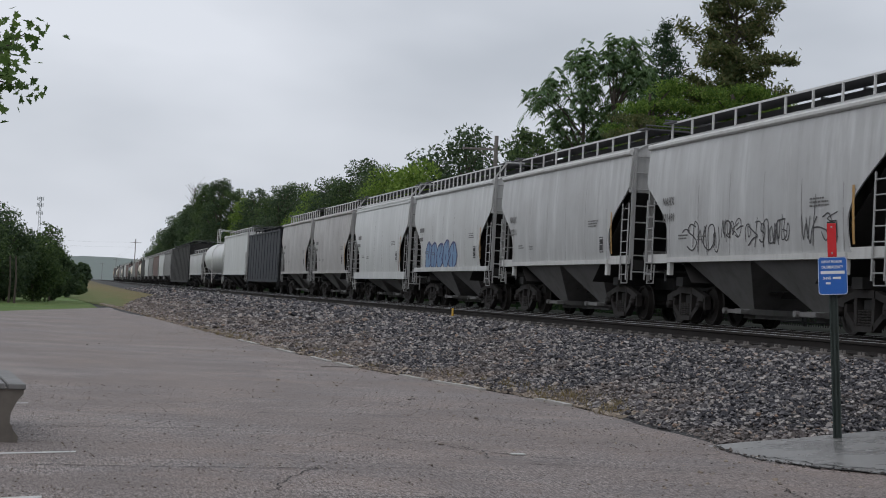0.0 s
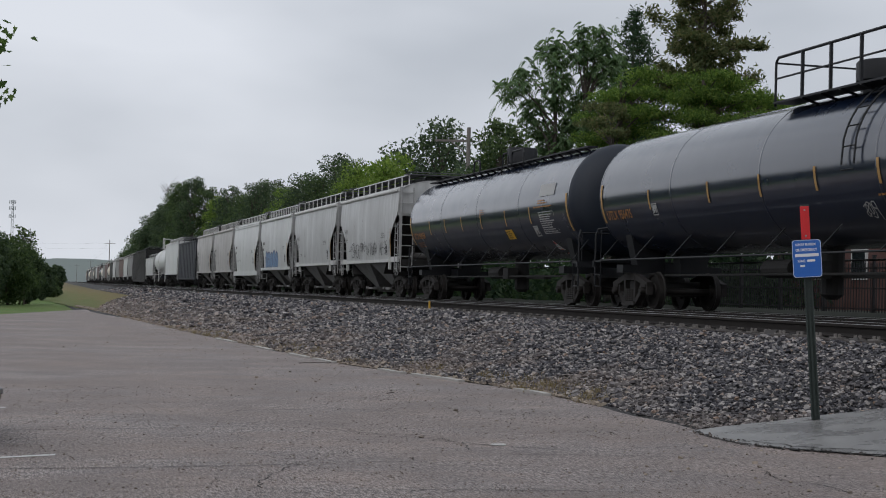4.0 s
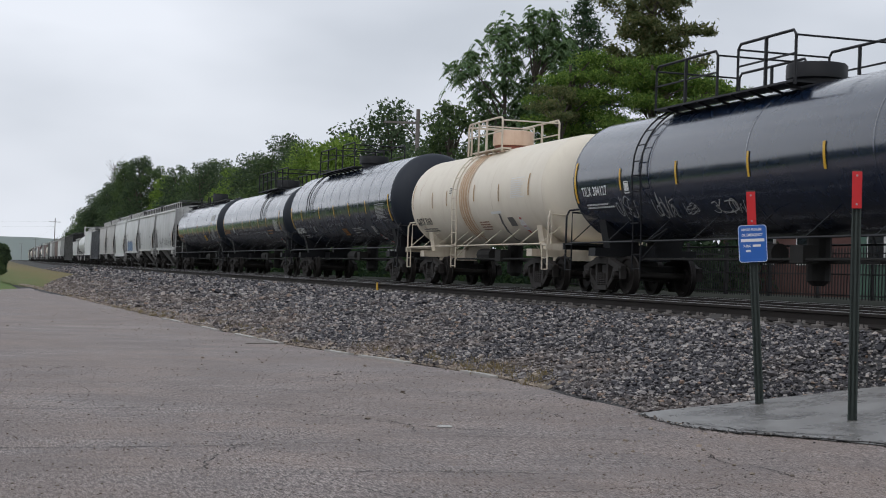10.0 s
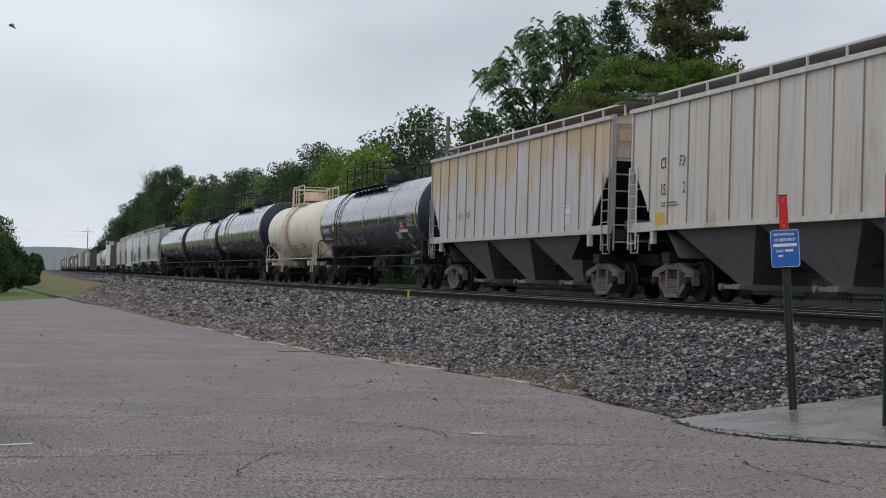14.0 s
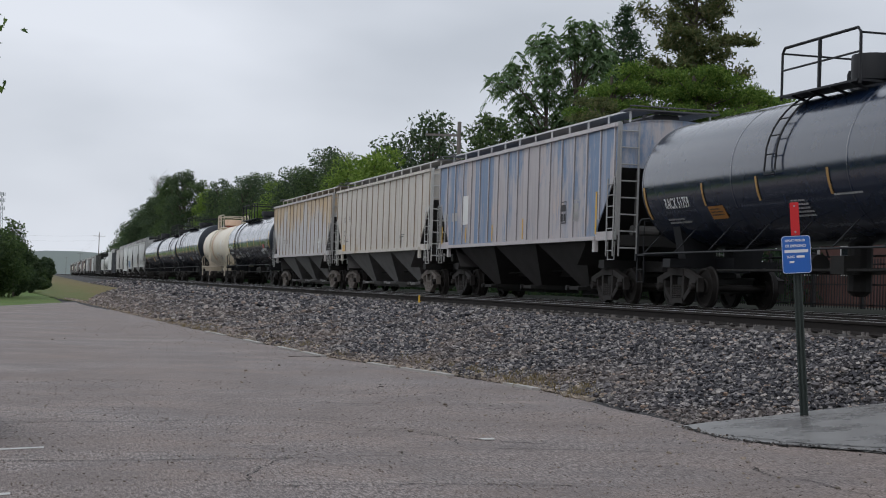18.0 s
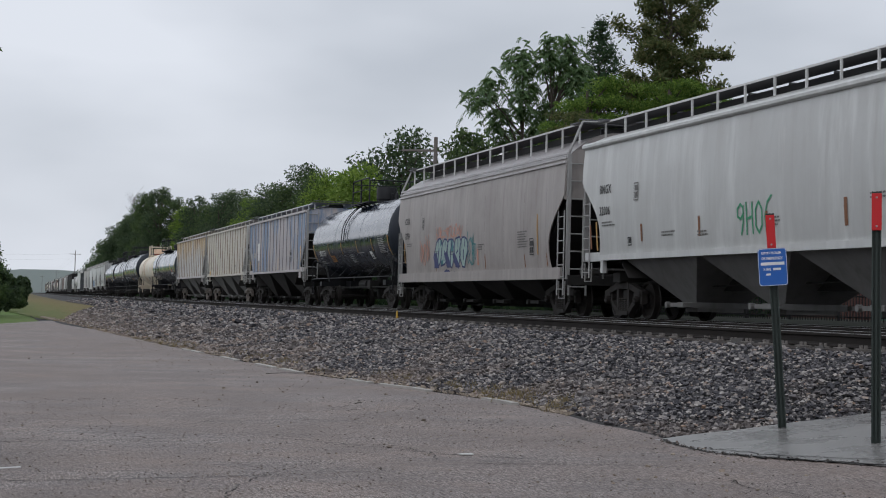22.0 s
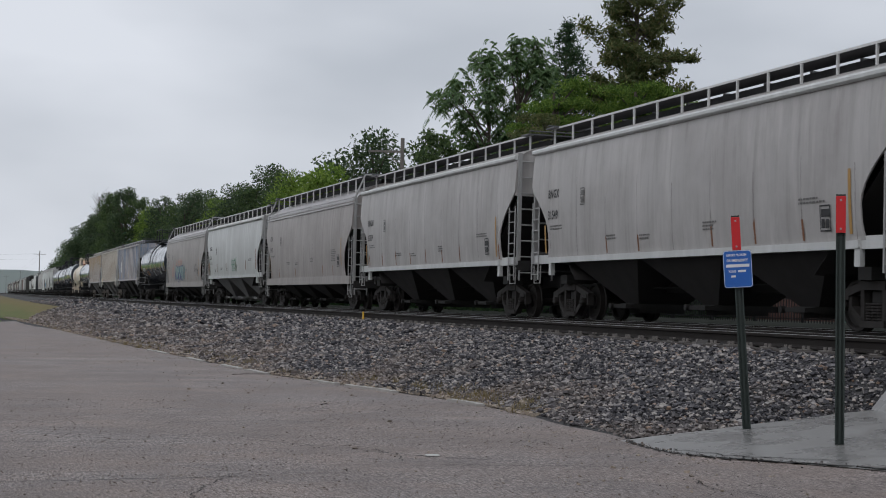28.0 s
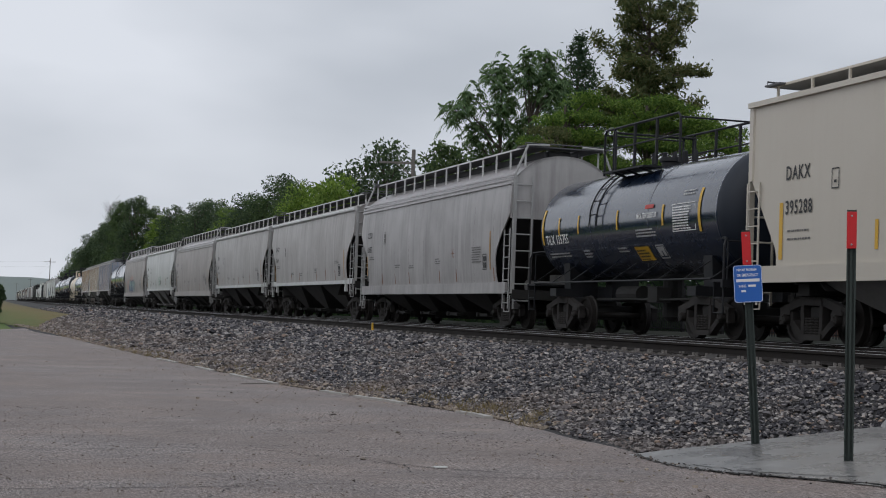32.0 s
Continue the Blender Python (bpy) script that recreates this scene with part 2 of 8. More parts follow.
def turf(name="mown_grass", stops=None, size=0.25, drift=0.0):
    m, nt, b = nodes_of(name)
    a = tex(nt, size, 6, 0.6)
    if drift:  # drier towards the tracks
        sep = nt.nodes.new("ShaderNodeSeparateXYZ")
        nt.links.new(nt.nodes.new("ShaderNodeTexCoord").outputs["Object"], sep.inputs[0])
        a = maths(nt, "ADD", maths(nt, "MULTIPLY", a, 0.6), maths(nt, "MULTIPLY", maths(nt, "ADD", sep.outputs["X"], 1.5), drift))
    f = tex(nt, 30, 4, 0.7)
    c = ramp(nt, a, stops or [(0.35, (0.10, 0.20, 0.03)), (0.52, (0.14, 0.23, 0.045)), (0.72, (0.2, 0.22, 0.07))])
    c = mix(nt, maths(nt, "MULTIPLY", f, 0.7), c, (0.05, 0.07, 0.02))
    nt.links.new(c, b.inputs["Base Color"])
    b.inputs["Roughness"].default_value = 0.9
    bump(nt, b, f, 0.6, 0.036)
    return m


def leafy(name, dark, mid, pale, tip=None):
    m, nt, b = nodes_of(name)
    geo = nt.nodes.new("ShaderNodeNewGeometry")
    stops = [(0.0, dark), (0.5, mid), (0.9, pale)] + ([(1.0, tip)] if tip else [])
    c = ramp(nt, geo.outputs["Random Per Island"], stops)
    patch = tex(nt, 0.45, 3, 0.5)
    c = mix(nt, maths(nt, "MULTIPLY", patch, 0.55), c, dark)
    nt.links.new(c, b.inputs["Base Color"])
    b.inputs["Roughness"].default_value = 0.7
    b.inputs["Specular IOR Level"].default_value = 0.18
    glow = nt.nodes.new("ShaderNodeBsdfTranslucent")  # light passing through the blades
    nt.links.new(mix(nt, 1.0, c, (1.25, 1.3, 0.8), "MULTIPLY"), glow.inputs["Color"])
    both = nt.nodes.new("ShaderNodeMixShader")
    both.inputs["Fac"].default_value = 0.42
    nt.links.new(b.outputs["BSDF"], both.inputs[1])
    nt.links.new(glow.outputs["BSDF"], both.inputs[2])
    nt.links.new(both.outputs["Shader"], nt.nodes["Material Output"].inputs["Surface"])
    return m


M = {}
M["asphalt"] = asphalt()
M["concrete"] = wet_concrete()
M["stone"] = stony("ballast_stone", [(0.0, (0.022, 0.022, 0.028)), (0.36, (0.065, 0.063, 0.073)), (0.60, (0.15, 0.142, 0.150)), (0.80, (0.32, 0.298, 0.288)), (0.93, (0.48, 0.445, 0.42)), (1.0, (0.30, 0.20, 0.14))])
M["bed"] = gravel_bed()
# track stones and bed: oily, and coloured darker for shade under the train
M["stone_dark"] = stony("oily_shade_dark_stone", [(0.0, (0.018, 0.017, 0.018)), (0.5, (0.038, 0.036, 0.035)), (1.0, (0.085, 0.078, 0.072))])
M["bed_dark"] = plain("oily_shade_dark_track_bed", (0.032, 0.03, 0.029), 0.9, 0, 0.5, 14)
M["turf"] = turf()
# grass colour lowered to near-black to hold the train's shade
M["turf_rough"] = plain("shade_darkened_rough_grass", (0.022, 0.026, 0.016), 0.95, 0, 0.6, 3.0)
M["verge"] = turf("tan_and_green_verge", [(0.42, (0.115, 0.175, 0.032)), (0.56, (0.165, 0.165, 0.045)), (0.66, (0.235, 0.165, 0.06)), (0.8, (0.16, 0.12, 0.055))], 0.6, 0.045)
M["rail"] = worn("rusty_rail_steel", (0.022, 0.018, 0.016), (0.014, 0.012, 0.011), 0.6, 0.75, 0.0, 2.0, gloss=0.25)
M["railhead"] = plain("worn_rail_head", (0.62, 0.62, 0.63), 0.35, 0.5, 0.3, 20)
M["tie"] = worn("weathered_tie_wood", (0.06, 0.051, 0.046), (0.02, 0.018, 0.016), 0.6, 0.85, 0, 3.0)
M["white_line"] = plain("worn_white_marking", (0.66, 0.66, 0.64), 0.7, 0, 0.45, 14)


# ---- ground, car park, ballast, tracks ----
RAIL_Z = 1.12          # top of rail
TRACKS = (11.92, 15.9)  # middles of the near, empty track and of the train's track
GAUGE = 1.505          # between the middles of the rail heads


BEND_FROM, BEND_TO, BEND = 125.0, 187.0, 0.0195   # both tracks swing gently away past the car park


def bend(y):
    """How far the tracks have swung to +x at y."""
    if y <= BEND_FROM:
        return 0.0
    ln = BEND_TO - BEND_FROM
    if y <= BEND_TO:
        return BEND * (y - BEND_FROM) ** 2 / (2 * ln)
    return BEND * ln / 2 + BEND * (y - BEND_TO)


def bend_angle(y):
    return BEND * min(1.0, max(0.0, (y - BEND_FROM) / (BEND_TO - BEND_FROM)))


def mesh_of(name, verts, faces, material, smooth=False):
    me = bpy.data.meshes.new(name)
    me.from_pydata([tuple(v) for v in verts], [], [tuple(f) for f in faces])
    me.materials.append(material)
    if smooth:
        me.polygons.foreach_set("use_smooth", [True] * len(me.polygons))
    me.update()
    return me


def finish(name, bm, material, smooth=False, angle=None):
    me = bpy.data.meshes.new(name)
    bm.to_mesh(me)
    bm.free()
    mats = material if isinstance(material, (list, tuple)) else [material]
    for m in mats:
        me.materials.append(m)
    if smooth:
        me.polygons.foreach_set("use_smooth", [True] * len(me.polygons))
    me.update()
    return me


def part(name, bm, material, parent, label="", m=None, smooth=False):
    me = bm if isinstance(bm, bpy.types.Mesh) else finish(name, bm, material, smooth)
    ob = new(name, me)
    if parent is not None:
        ob.parent = parent
    if m is not None:
        ob.matrix_basis = m
    if label:
        ob["label"] = label
    return ob


def edge_of_lot(y):
    """x of the ragged edge between asphalt and gravel."""
    pts = ((-40, 7.05), (14.8, 7.0), (17.0, 7.15), (21.0, 7.2), (24.5, 6.6), (28.5, 5.85), (40.5, 5.1), (57.0, 4.35), (81.0, 3.3), (120, 1.5))
    for (y0, x0), (y1, x1) in zip(pts, pts[1:]):
        if y <= y1:
            return x0 + (x1 - x0) * (y - y0) / (y1 - y0) + 0.10 * noise.noise((y * 0.9, 0.3, 0)) + 0.05 * noise.noise((y * 3.1, 5.3, 0))
    return pts[-1][1]


def toe_of_bank(y):
    """x of the ballast's foot; beyond the car park it draws in towards the rails."""
    k = min(1.0, max(0.0, (y - 77) / 40))
    return edge_of_lot(y) * (1 - k) + (7.9 + 0.08 * noise.noise((y * 0.4, 3, 0))) * k


def pad_z(x):
    """The concrete walkway climbs towards the rails."""
    return 0.11 * (x - 7.0) if x < 10.0 else 0.33 + (x - 10.0) * 1.05


def foot_z(y):
    """Level of the ballast's foot, which climbs past the car park's end."""
    return 0.45 * min(1.0, max(0.0, (y - 78) / 40))


def ballast_z(x, y):
    """Height of the ballast's surface across the two tracks."""
    toe = toe_of_bank(y)
    if x < toe:
        return -0.04
    if x < 10.5:
        k = (x - toe) / (10.5 - toe)
        z = 0.005 + foot_z(y) + (0.865 - foot_z(y)) * (0.72 * k + 0.28 * k * k)
    elif x < 17.35:
        z = 0.87
    else:
        z = 0.87 - (x - 17.35) * 0.2 if x < 18.0 else 0.74
    if y < 16.5 and x < 10.6:  # it runs down to the walkway
        k = max(0.0, (y - 15.25) / 1.25)
        z = pad_z(x) - 0.05 + (z - pad_z(x) + 0.05) * min(1.0, k) if y > 15.2 else pad_z(x) - 0.12
    return z


def grid_sheet(xs, ys, height, name, material, keep=None, along=False):
    verts, idx, faces = [], {}, []
    for i, x in enumerate(xs):
        for j, y in enumerate(ys):
            idx[i, j] = len(verts)
            verts.append((x + (bend(y) if along else 0.0), y, height(x, y)))
    for i in range(len(xs) - 1):
        for j in range(len(ys) - 1):
            if keep and not keep((xs[i] + xs[i + 1]) / 2, (ys[j] + ys[j + 1]) / 2):
                continue
            faces.append((idx[i, j], idx[i + 1, j], idx[i + 1, j + 1], idx[i, j + 1]))
    return mesh_of(name, verts, faces, material, True)


def spaced(a, b, n):
    return [a + (b - a) * i / n for i in range(n + 1)]


# one sheet of land out to the horizon, grass and fields
g = grid_sheet([-3000, -800, -200, -60, -20, 0, 10, 20, 40, 100, 300, 900, 3000], [-600, -100, -20, 0, 20, 60, 120, 250, 500, 900, 1600, 3500], lambda x, y: -0.06, "ground", M["turf"])
tagged(new("ground", g), "flat mown green grass and fields reaching the horizon", "ground", kind="structure")

# the car park's asphalt
ys = spaced(-30, 84, 300)
verts, faces = [], []
for y in ys:
    far = edge_of_lot(y)
    left = -40 if y < 61 else min(far - 0.1, -1.9 + (y - 61) * 0.25)
    for k in range(9):
        verts.append((left + (far - left) * (k / 8) ** 0.6, y, 0.0))
for j in range(len(ys) - 1):
    for k in range(8):
        a = j * 9 + k
        faces.append((a, a + 1, a + 10, a + 9))
tagged(new("car_park", mesh_of("car_park", verts, faces, M["asphalt"])), "old damp grey asphalt car park with worn patches", "car park", kind="structure")

# ballast bank under both tracks
xs = [2.5, 4, 4.5, 5, 5.5] + spaced(5.8, 10.6, 48) + [10.75]
ys = spaced(6, 46, 160) + spaced(47, 120, 60) + [126, 133, 140, 150, 160, 170, 180, 190, 220, 300, 420, 600, 900, 1300]
tagged(new("ballast_bank", grid_sheet(xs, ys, lambda x, y: ballast_z(x, y) + (0.02 * noise.noise((x * 2, y * 2, 0)) if x > 6 else 0), "ballast_bank", M["bed"], along=True)), "bank of loose grey crushed-stone ballast under two tracks", "ballast", kind="structure")


# concrete walkway with its damp top, and the open joint along it
verts, faces = [], []
xs = spaced(6.9, 10.6, 37)
for x in xs:
    wob = 0.05 * noise.noise((x * 1.7, 2.0, 0))
    y_near = 13.9 - (x - 6.9) * 2.95 if x < 7.7 else 11.5 - (x - 7.7) * 1.6
    for y in (y_near + 0.05 * noise.noise((x * 6, 9.0, 0)), (y_near + 15.3) / 2, 15.30 + wob):
        verts.append((x, y, pad_z(x) + 0.012))
    verts.append((x, 15.31 + wob, pad_z(x) - 0.2))
n = 4
for i in range(len(xs) - 1):
    for k in range(3):
        a = i * n + k
        faces.append((a, a + n, a + n + 1, a + 1))
tagged(new("walkway", mesh_of("walkway", verts, faces, M["concrete"])), "wet grey concrete walkway ramp up to the tracks", "walkway", kind="structure")

# raised grassy land behind the tracks
def back_z(x, y):
    return 0.7 + 0.48 * min(1.0, max(0.0, (x - 18.1) / 1.2)) + 0.03 * noise.noise((x, y * 0.4, 4))


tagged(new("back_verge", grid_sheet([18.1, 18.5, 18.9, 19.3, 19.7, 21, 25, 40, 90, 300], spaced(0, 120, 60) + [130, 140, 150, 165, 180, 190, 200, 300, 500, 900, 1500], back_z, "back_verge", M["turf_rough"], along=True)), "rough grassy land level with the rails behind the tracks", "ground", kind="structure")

tagged(new("track_bed", grid_sheet([10.75] + spaced(11, 17.3, 8) + [18, 18.3], spaced(4, 84, 80) + [100, 120, 130, 140, 150, 160, 170, 180, 190, 200, 300, 500, 900, 1300], lambda x, y: ballast_z(x, y) + 0.01 * noise.noise((x * 2, y * 2, 0)), "track_bed", M["bed_dark"], along=True)), "oily stone bed between and under the tracks, darkened for shade", "track bed", kind="structure")
# asphalt that climbs beside the walkway
verts, faces = [], []
xs = spaced(6.6, 14.0, 30)
for x in xs:
    for y in (-30.0, 2.0, 8.0, 11.0, 13.0, 14.2):
        verts.append((x, y, max(-0.004, pad_z(min(x, 10.0)) + 0.002) if x > 7.0 else -0.004 if x < 6.9 else 0.001))
for i in range(len(xs) - 1):
    for k in range(5):
        a = i * 6 + k
        faces.append((a, a + 6, a + 7, a + 1))
tagged(new("asphalt_apron", mesh_of("asphalt_apron", verts, faces, M["asphalt"])), "old grey asphalt apron rising beside the walkway", "car park", kind="structure")
# dry verge between the car park's far end and the tracks
def verge_z(x, y):
    e = edge_of_lot(min(y, 84))
    k = min(1.0, max(0.0, (x - e) / 3.2))
    return -0.02 + (0.03 + foot_z(y)) * k + 0.04 * noise.noise((x, y * 0.5, 7)) * min(1.0, 3 * k)


verge = grid_sheet(spaced(-1.5, 10.6, 48), spaced(46, 190, 96) + [260, 400, 700, 1300], verge_z, "dry_verge", M["verge"], lambda x, y: x > edge_of_lot(y) - 0.15 and x < toe_of_bank(y) + 0.35, along=True)
tagged(new("dry_verge", verge), "low bank of dry tan and green grass beside the ballast", "ground", kind="structure")


# ---- kit for shaping parts ----
class Shape:
    """Collects vertices and faces of one part."""

    def __init__(self):
        self.v, self.f = [], []

    def add(self, verts, faces):
        n = len(self.v)
        self.v.extend(verts)
        self.f.extend([tuple(i + n for i in f) for f in faces])
        return self

    def box(self, cx, cy, cz, sx, sy, sz, turn=None, bevel=0.0):
        hx, hy, hz = sx / 2, sy / 2, sz / 2
        if bevel:
            b = min(bevel, hx * 0.9, hy * 0.9, hz * 0.9)
            pts = []
            for z, k in ((-hz, b), (-hz + b, 0), (hz - b, 0), (hz, b)):
                x, y = hx - k, hy - k
                pts += [(-x, -y + (b if not k else 0), z), (-x + (b if not k else 0), -y, z), (x - (b if not k else 0), -y, z), (x, -y + (b if not k else 0), z),
                        (x, y - (b if not k else 0), z), (x - (b if not k else 0), y, z), (-x + (b if not k else 0), y, z), (-x, y - (b if not k else 0), z)]
            faces = [tuple(range(7, -1, -1)), tuple(range(24, 32))]
            for r in range(3):
                for i in range(8):
                    faces.append((r * 8 + i, r * 8 + (i + 1) % 8, r * 8 + 8 + (i + 1) % 8, r * 8 + 8 + i))
        else:
            pts = [(sx_ * hx, sy_ * hy, sz_ * hz) for sz_ in (-1, 1) for sx_, sy_ in ((-1, -1), (1, -1), (1, 1), (-1, 1))]
            faces = [(3, 2, 1, 0), (4, 5, 6, 7), (0, 1, 5, 4), (1, 2, 6, 5), (2, 3, 7, 6), (3, 0, 4, 7)]
        c = Vector((cx, cy, cz))
        if turn is not None:
            pts = [turn @ Vector(p) + c for p in pts]
        else:
            pts = [(p[0] + cx, p[1] + cy, p[2] + cz) for p in pts]
        return self.add([tuple(p) for p in pts], faces)

    def beam(self, a, b, w, h, up=(1, 0, 0)):
        """A bar of section w (along up) by h from a to b."""
        a, b = Vector(a), Vector(b)
        d = (b - a).normalized()
        u = Vector(up)
        u = (u - d * u.dot(d)).normalized()
        s = d.cross(u)
        pts = [tuple(p + u * w / 2 * i + s * h / 2 * j) for p in (a, b) for i, j in ((-1, -1), (1, -1), (1, 1), (-1, 1))]
        return self.add(pts, [(3, 2, 1, 0), (4, 5, 6, 7), (0, 1, 5, 4), (1, 2, 6, 5), (2, 3, 7, 6), (3, 0, 4, 7)])

    def tube(self, pts, r, n=6, closed=False, taper=None):
        pts = [Vector(p) for p in pts]
        rings = []
        up = Vector((0.31, 0.2, 0.93))
        for i, p in enumerate(pts):
            d = (pts[min(i + 1, len(pts) - 1)] - pts[max(i - 1, 0)]).normalized()
            u = up - d * up.dot(d)
            if u.length < 0.05:
                u = Vector((1, 0, 0)) - d * d.x
            u.normalize()
            s = d.cross(u)
            up = u
            rr = r if taper is None else r + (taper - r) * i / (len(pts) - 1)
            rings.append([tuple(p + (u * math.cos(a) + s * math.sin(a)) * rr) for a in [2 * math.pi * k / n for k in range(n)]])
        verts = [v for ring in rings for v in ring]
        faces = []
        for i in range(len(pts) - 1):
            for k in range(n):
                faces.append((i * n + k, i * n + (k + 1) % n, (i + 1) * n + (k + 1) % n, (i + 1) * n + k))
        faces.append(tuple(range(n - 1, -1, -1)))
        faces.append(tuple((len(pts) - 1) * n + k for k in range(n)))
        return self.add(verts, faces)

    def lathe(self, profile, axis="y", n=24, at=(0, 0, 0), arc=None):
        """profile: (along the axis, radius)."""
        verts, faces = [], []
        for s, r in profile:
            for k in range(n):
                a = 2 * math.pi * k / n
                c, d = r * math.cos(a), r * math.sin(a)
                p = {"x": (s, c, d), "y": (c, s, d), "z": (c, d, s)}[axis]
                verts.append((p[0] + at[0], p[1] + at[1], p[2] + at[2]))
        for i in range(len(profile) - 1):
            for k in range(n):
                q = (i * n + k, i * n + (k + 1) % n, (i + 1) * n + (k + 1) % n, (i + 1) * n + k)
                faces.append(q[::-1] if axis != "y" else q)
        if profile[0][1] > 1e-4:
            faces.append(tuple(range(n)))
        if profile[-1][1] > 1e-4:
            faces.append(tuple((len(profile) - 1) * n + k for k in range(n - 1, -1, -1)))
        return self.add(verts, faces)

    def prism(self, outline, a, b, axis="x"):
        """An outline in the two other axes, run from a to b along axis."""
        n = len(outline)

        def at(p, s):
            return {"x": (s, p[0], p[1]), "y": (p[0], s, p[1]), "z": (p[0], p[1], s)}[axis]
        verts = [at(p, a) for p in outline] + [at(p, b) for p in outline]
        faces = [tuple(range(n)), tuple(range(2 * n - 1, n - 1, -1))]
        faces += [(i, n + i, n + (i + 1) % n, (i + 1) % n) for i in range(n)]
        return self.add(verts, faces)

    def mesh(self, name, material, smooth=False):
        me = mesh_of(name, self.v, self.f, material, smooth)
        bm = bmesh.new()
        bm.from_mesh(me)
        bmesh.ops.recalc_face_normals(bm, faces=bm.faces)
        if smooth:
            for e in bm.edges:
                if len(e.link_faces) == 2 and e.calc_face_angle(0) > 0.7:
                    e.smooth = False
        bm.to_mesh(me)
        bm.free()
        return me


MESHES = {}


def kept(key, material, make, smooth=False):
    """One mesh for all alike parts in one material."""
    k = (key, material.name)
    if k not in MESHES:
        MESHES[k] = make().mesh(key if isinstance(key, str) else key[0], material, smooth)
    return MESHES[k]


def put(name, shape, material, parent, label="", m=None, smooth=False):
    me = shape if isinstance(shape, bpy.types.Mesh) else shape.mesh(name, material, smooth)
    return part(name, me, None, parent, label, m)


def thing(name, label, category, m=None, group=""):
    ob = new(name)
    ob.empty_display_size = 0.3
    if m is not None:
        ob.matrix_basis = m
    return tagged(ob, label, category, group)


def letters(text, size, bold=0.0, spread=1.0):
    """Flat outlines of a text: (verts, faces), from its lower left corner."""
    cu = bpy.data.curves.new("letters", "FONT")
    cu.body = text
    cu.size = size
    cu.offset = bold
    cu.space_character = spread
    cu.resolution_u = 2
    ob = bpy.data.objects.new("letters", cu)
    scene.collection.objects.link(ob)
    me = bpy.data.meshes.new_from_object(ob.evaluated_get(bpy.context.evaluated_depsgraph_get()))
    vs = [(v.co.x, v.co.y) for v in me.vertices]
    fs = [tuple(p.vertices) for p in me.polygons]
    bpy.data.objects.remove(ob)
    bpy.data.curves.remove(cu)
    bpy.data.meshes.remove(me)
    return vs, fs


class Decal:
    """Flat marks given in (u to the reader's right, v up), laid on a side that faces the car park."""

    def __init__(self):
        self.v, self.f, self.cuts, self.apart = [], [], [], False

    def split(self):
        """What follows becomes a part of its own."""
        self.cuts.append((len(self.v), len(self.f)))
        return self

    def add(self, vs, fs):
        n = len(self.v)
        self.v += vs
        self.f += [tuple(i + n for i in f) for f in fs]
        return self

    def text(self, s, u, v, size, bold=0.0, narrow=1.0, spread=1.0):
        vs, fs = letters(s, size, bold, spread)
        self.add([(u + x * narrow, v + y) for x, y in vs], fs)
        return self.split() if self.apart else self

    def rect(self, u, v, w, h, n=1):
        vs, fs = [], []
        for i in range(n + 1):
            vs += [(u, v + h * i / n), (u + w, v + h * i / n)]
        for i in range(n):
            fs.append((2 * i, 2 * i + 1, 2 * i + 3, 2 * i + 2))
        self.add(vs, fs)
        return self.split() if self.apart else self

    def bars(self, u, v, w, rows, height, gap, seed=0):
        """Rows of writing too small to read."""
        rnd = random.Random(seed)
        for r in range(rows):
            x = u
            end = u + w * rnd.uniform(0.7, 1.0)
            while x < end:
                step = rnd.uniform(1.0, 3.2) * height
                self.rect(x, v - r * (height + gap), min(step, end - x), height)
                x += step + height * 0.6
        return self

    def frame_of(self, u, v, w, h, t):
        return self.rect(u, v, w, t).rect(u, v + h - t, w, t).rect(u, v + t, t, h - 2 * t).rect(u + w - t, v + t, t, h - 2 * t)

    def stroke(self, pts, w):
        """A sprayed line through the points."""
        for (a, b), (c, d) in zip(pts, pts[1:]):
            du, dv = c - a, d - b
            ln = max(1e-6, math.hypot(du, dv))
            nu, nv = -dv / ln * w / 2, du / ln * w / 2
            eu, ev = du / ln * w * 0.35, dv / ln * w * 0.35
            self.add([(a + nu - eu, b + nv - ev), (a - nu - eu, b - nv - ev), (c - nu + eu, d - nv + ev), (c + nu + eu, d + nv + ev)], [(0, 1, 2, 3)])
        return self

    def mesh(self, name, material, surf, y0=0.0, proud=0.008):
        """surf(v): distance of the side from the middle at height v."""
        ends = [(0, 0)] + self.cuts + [(len(self.v), len(self.f))]
        out = []
        for (v0, f0), (v1, f1) in zip(ends, ends[1:]):
            if f1 > f0:
                verts = [(-(surf(v) + proud), y0 - u, v) for u, v in self.v[v0:v1]]
                out.append(mesh_of(name, verts, [tuple(i - v0 for i in f) for f in self.f[f0:f1]], material))
        return out


# ---- rails, ties, stones ----
RAIL_OUTLINE = ((-0.076, 0.0), (0.076, 0.0), (0.076, 0.012), (0.02, 0.028), (0.009, 0.05), (0.009, 0.13), (0.036, 0.145), (0.037, 0.176), (0.03, 0.184), (-0.03, 0.184), (-0.037, 0.176), (-0.036, 0.145), (-0.009, 0.13), (-0.009, 0.05), (-0.02, 0.028), (-0.076, 0.012))
M["yellow"] = plain("yellow_reflector", (0.72, 0.42, 0.03), 0.4, 0, 0.25, 12)
M["plate"] = plain("dusty_tie_plate", (0.25, 0.23, 0.215), 0.75, 0.1, 0.5, 12)
M["twig"] = plain("wet_twig", (0.05, 0.035, 0.025), 0.8)
M["crack"] = plain("open_joint_filler", (0.02, 0.019, 0.018), 0.9)
M["pale_edge"] = plain("pale_concrete_edging", (0.46, 0.44, 0.415), 0.8, 0, 0.5, 6)
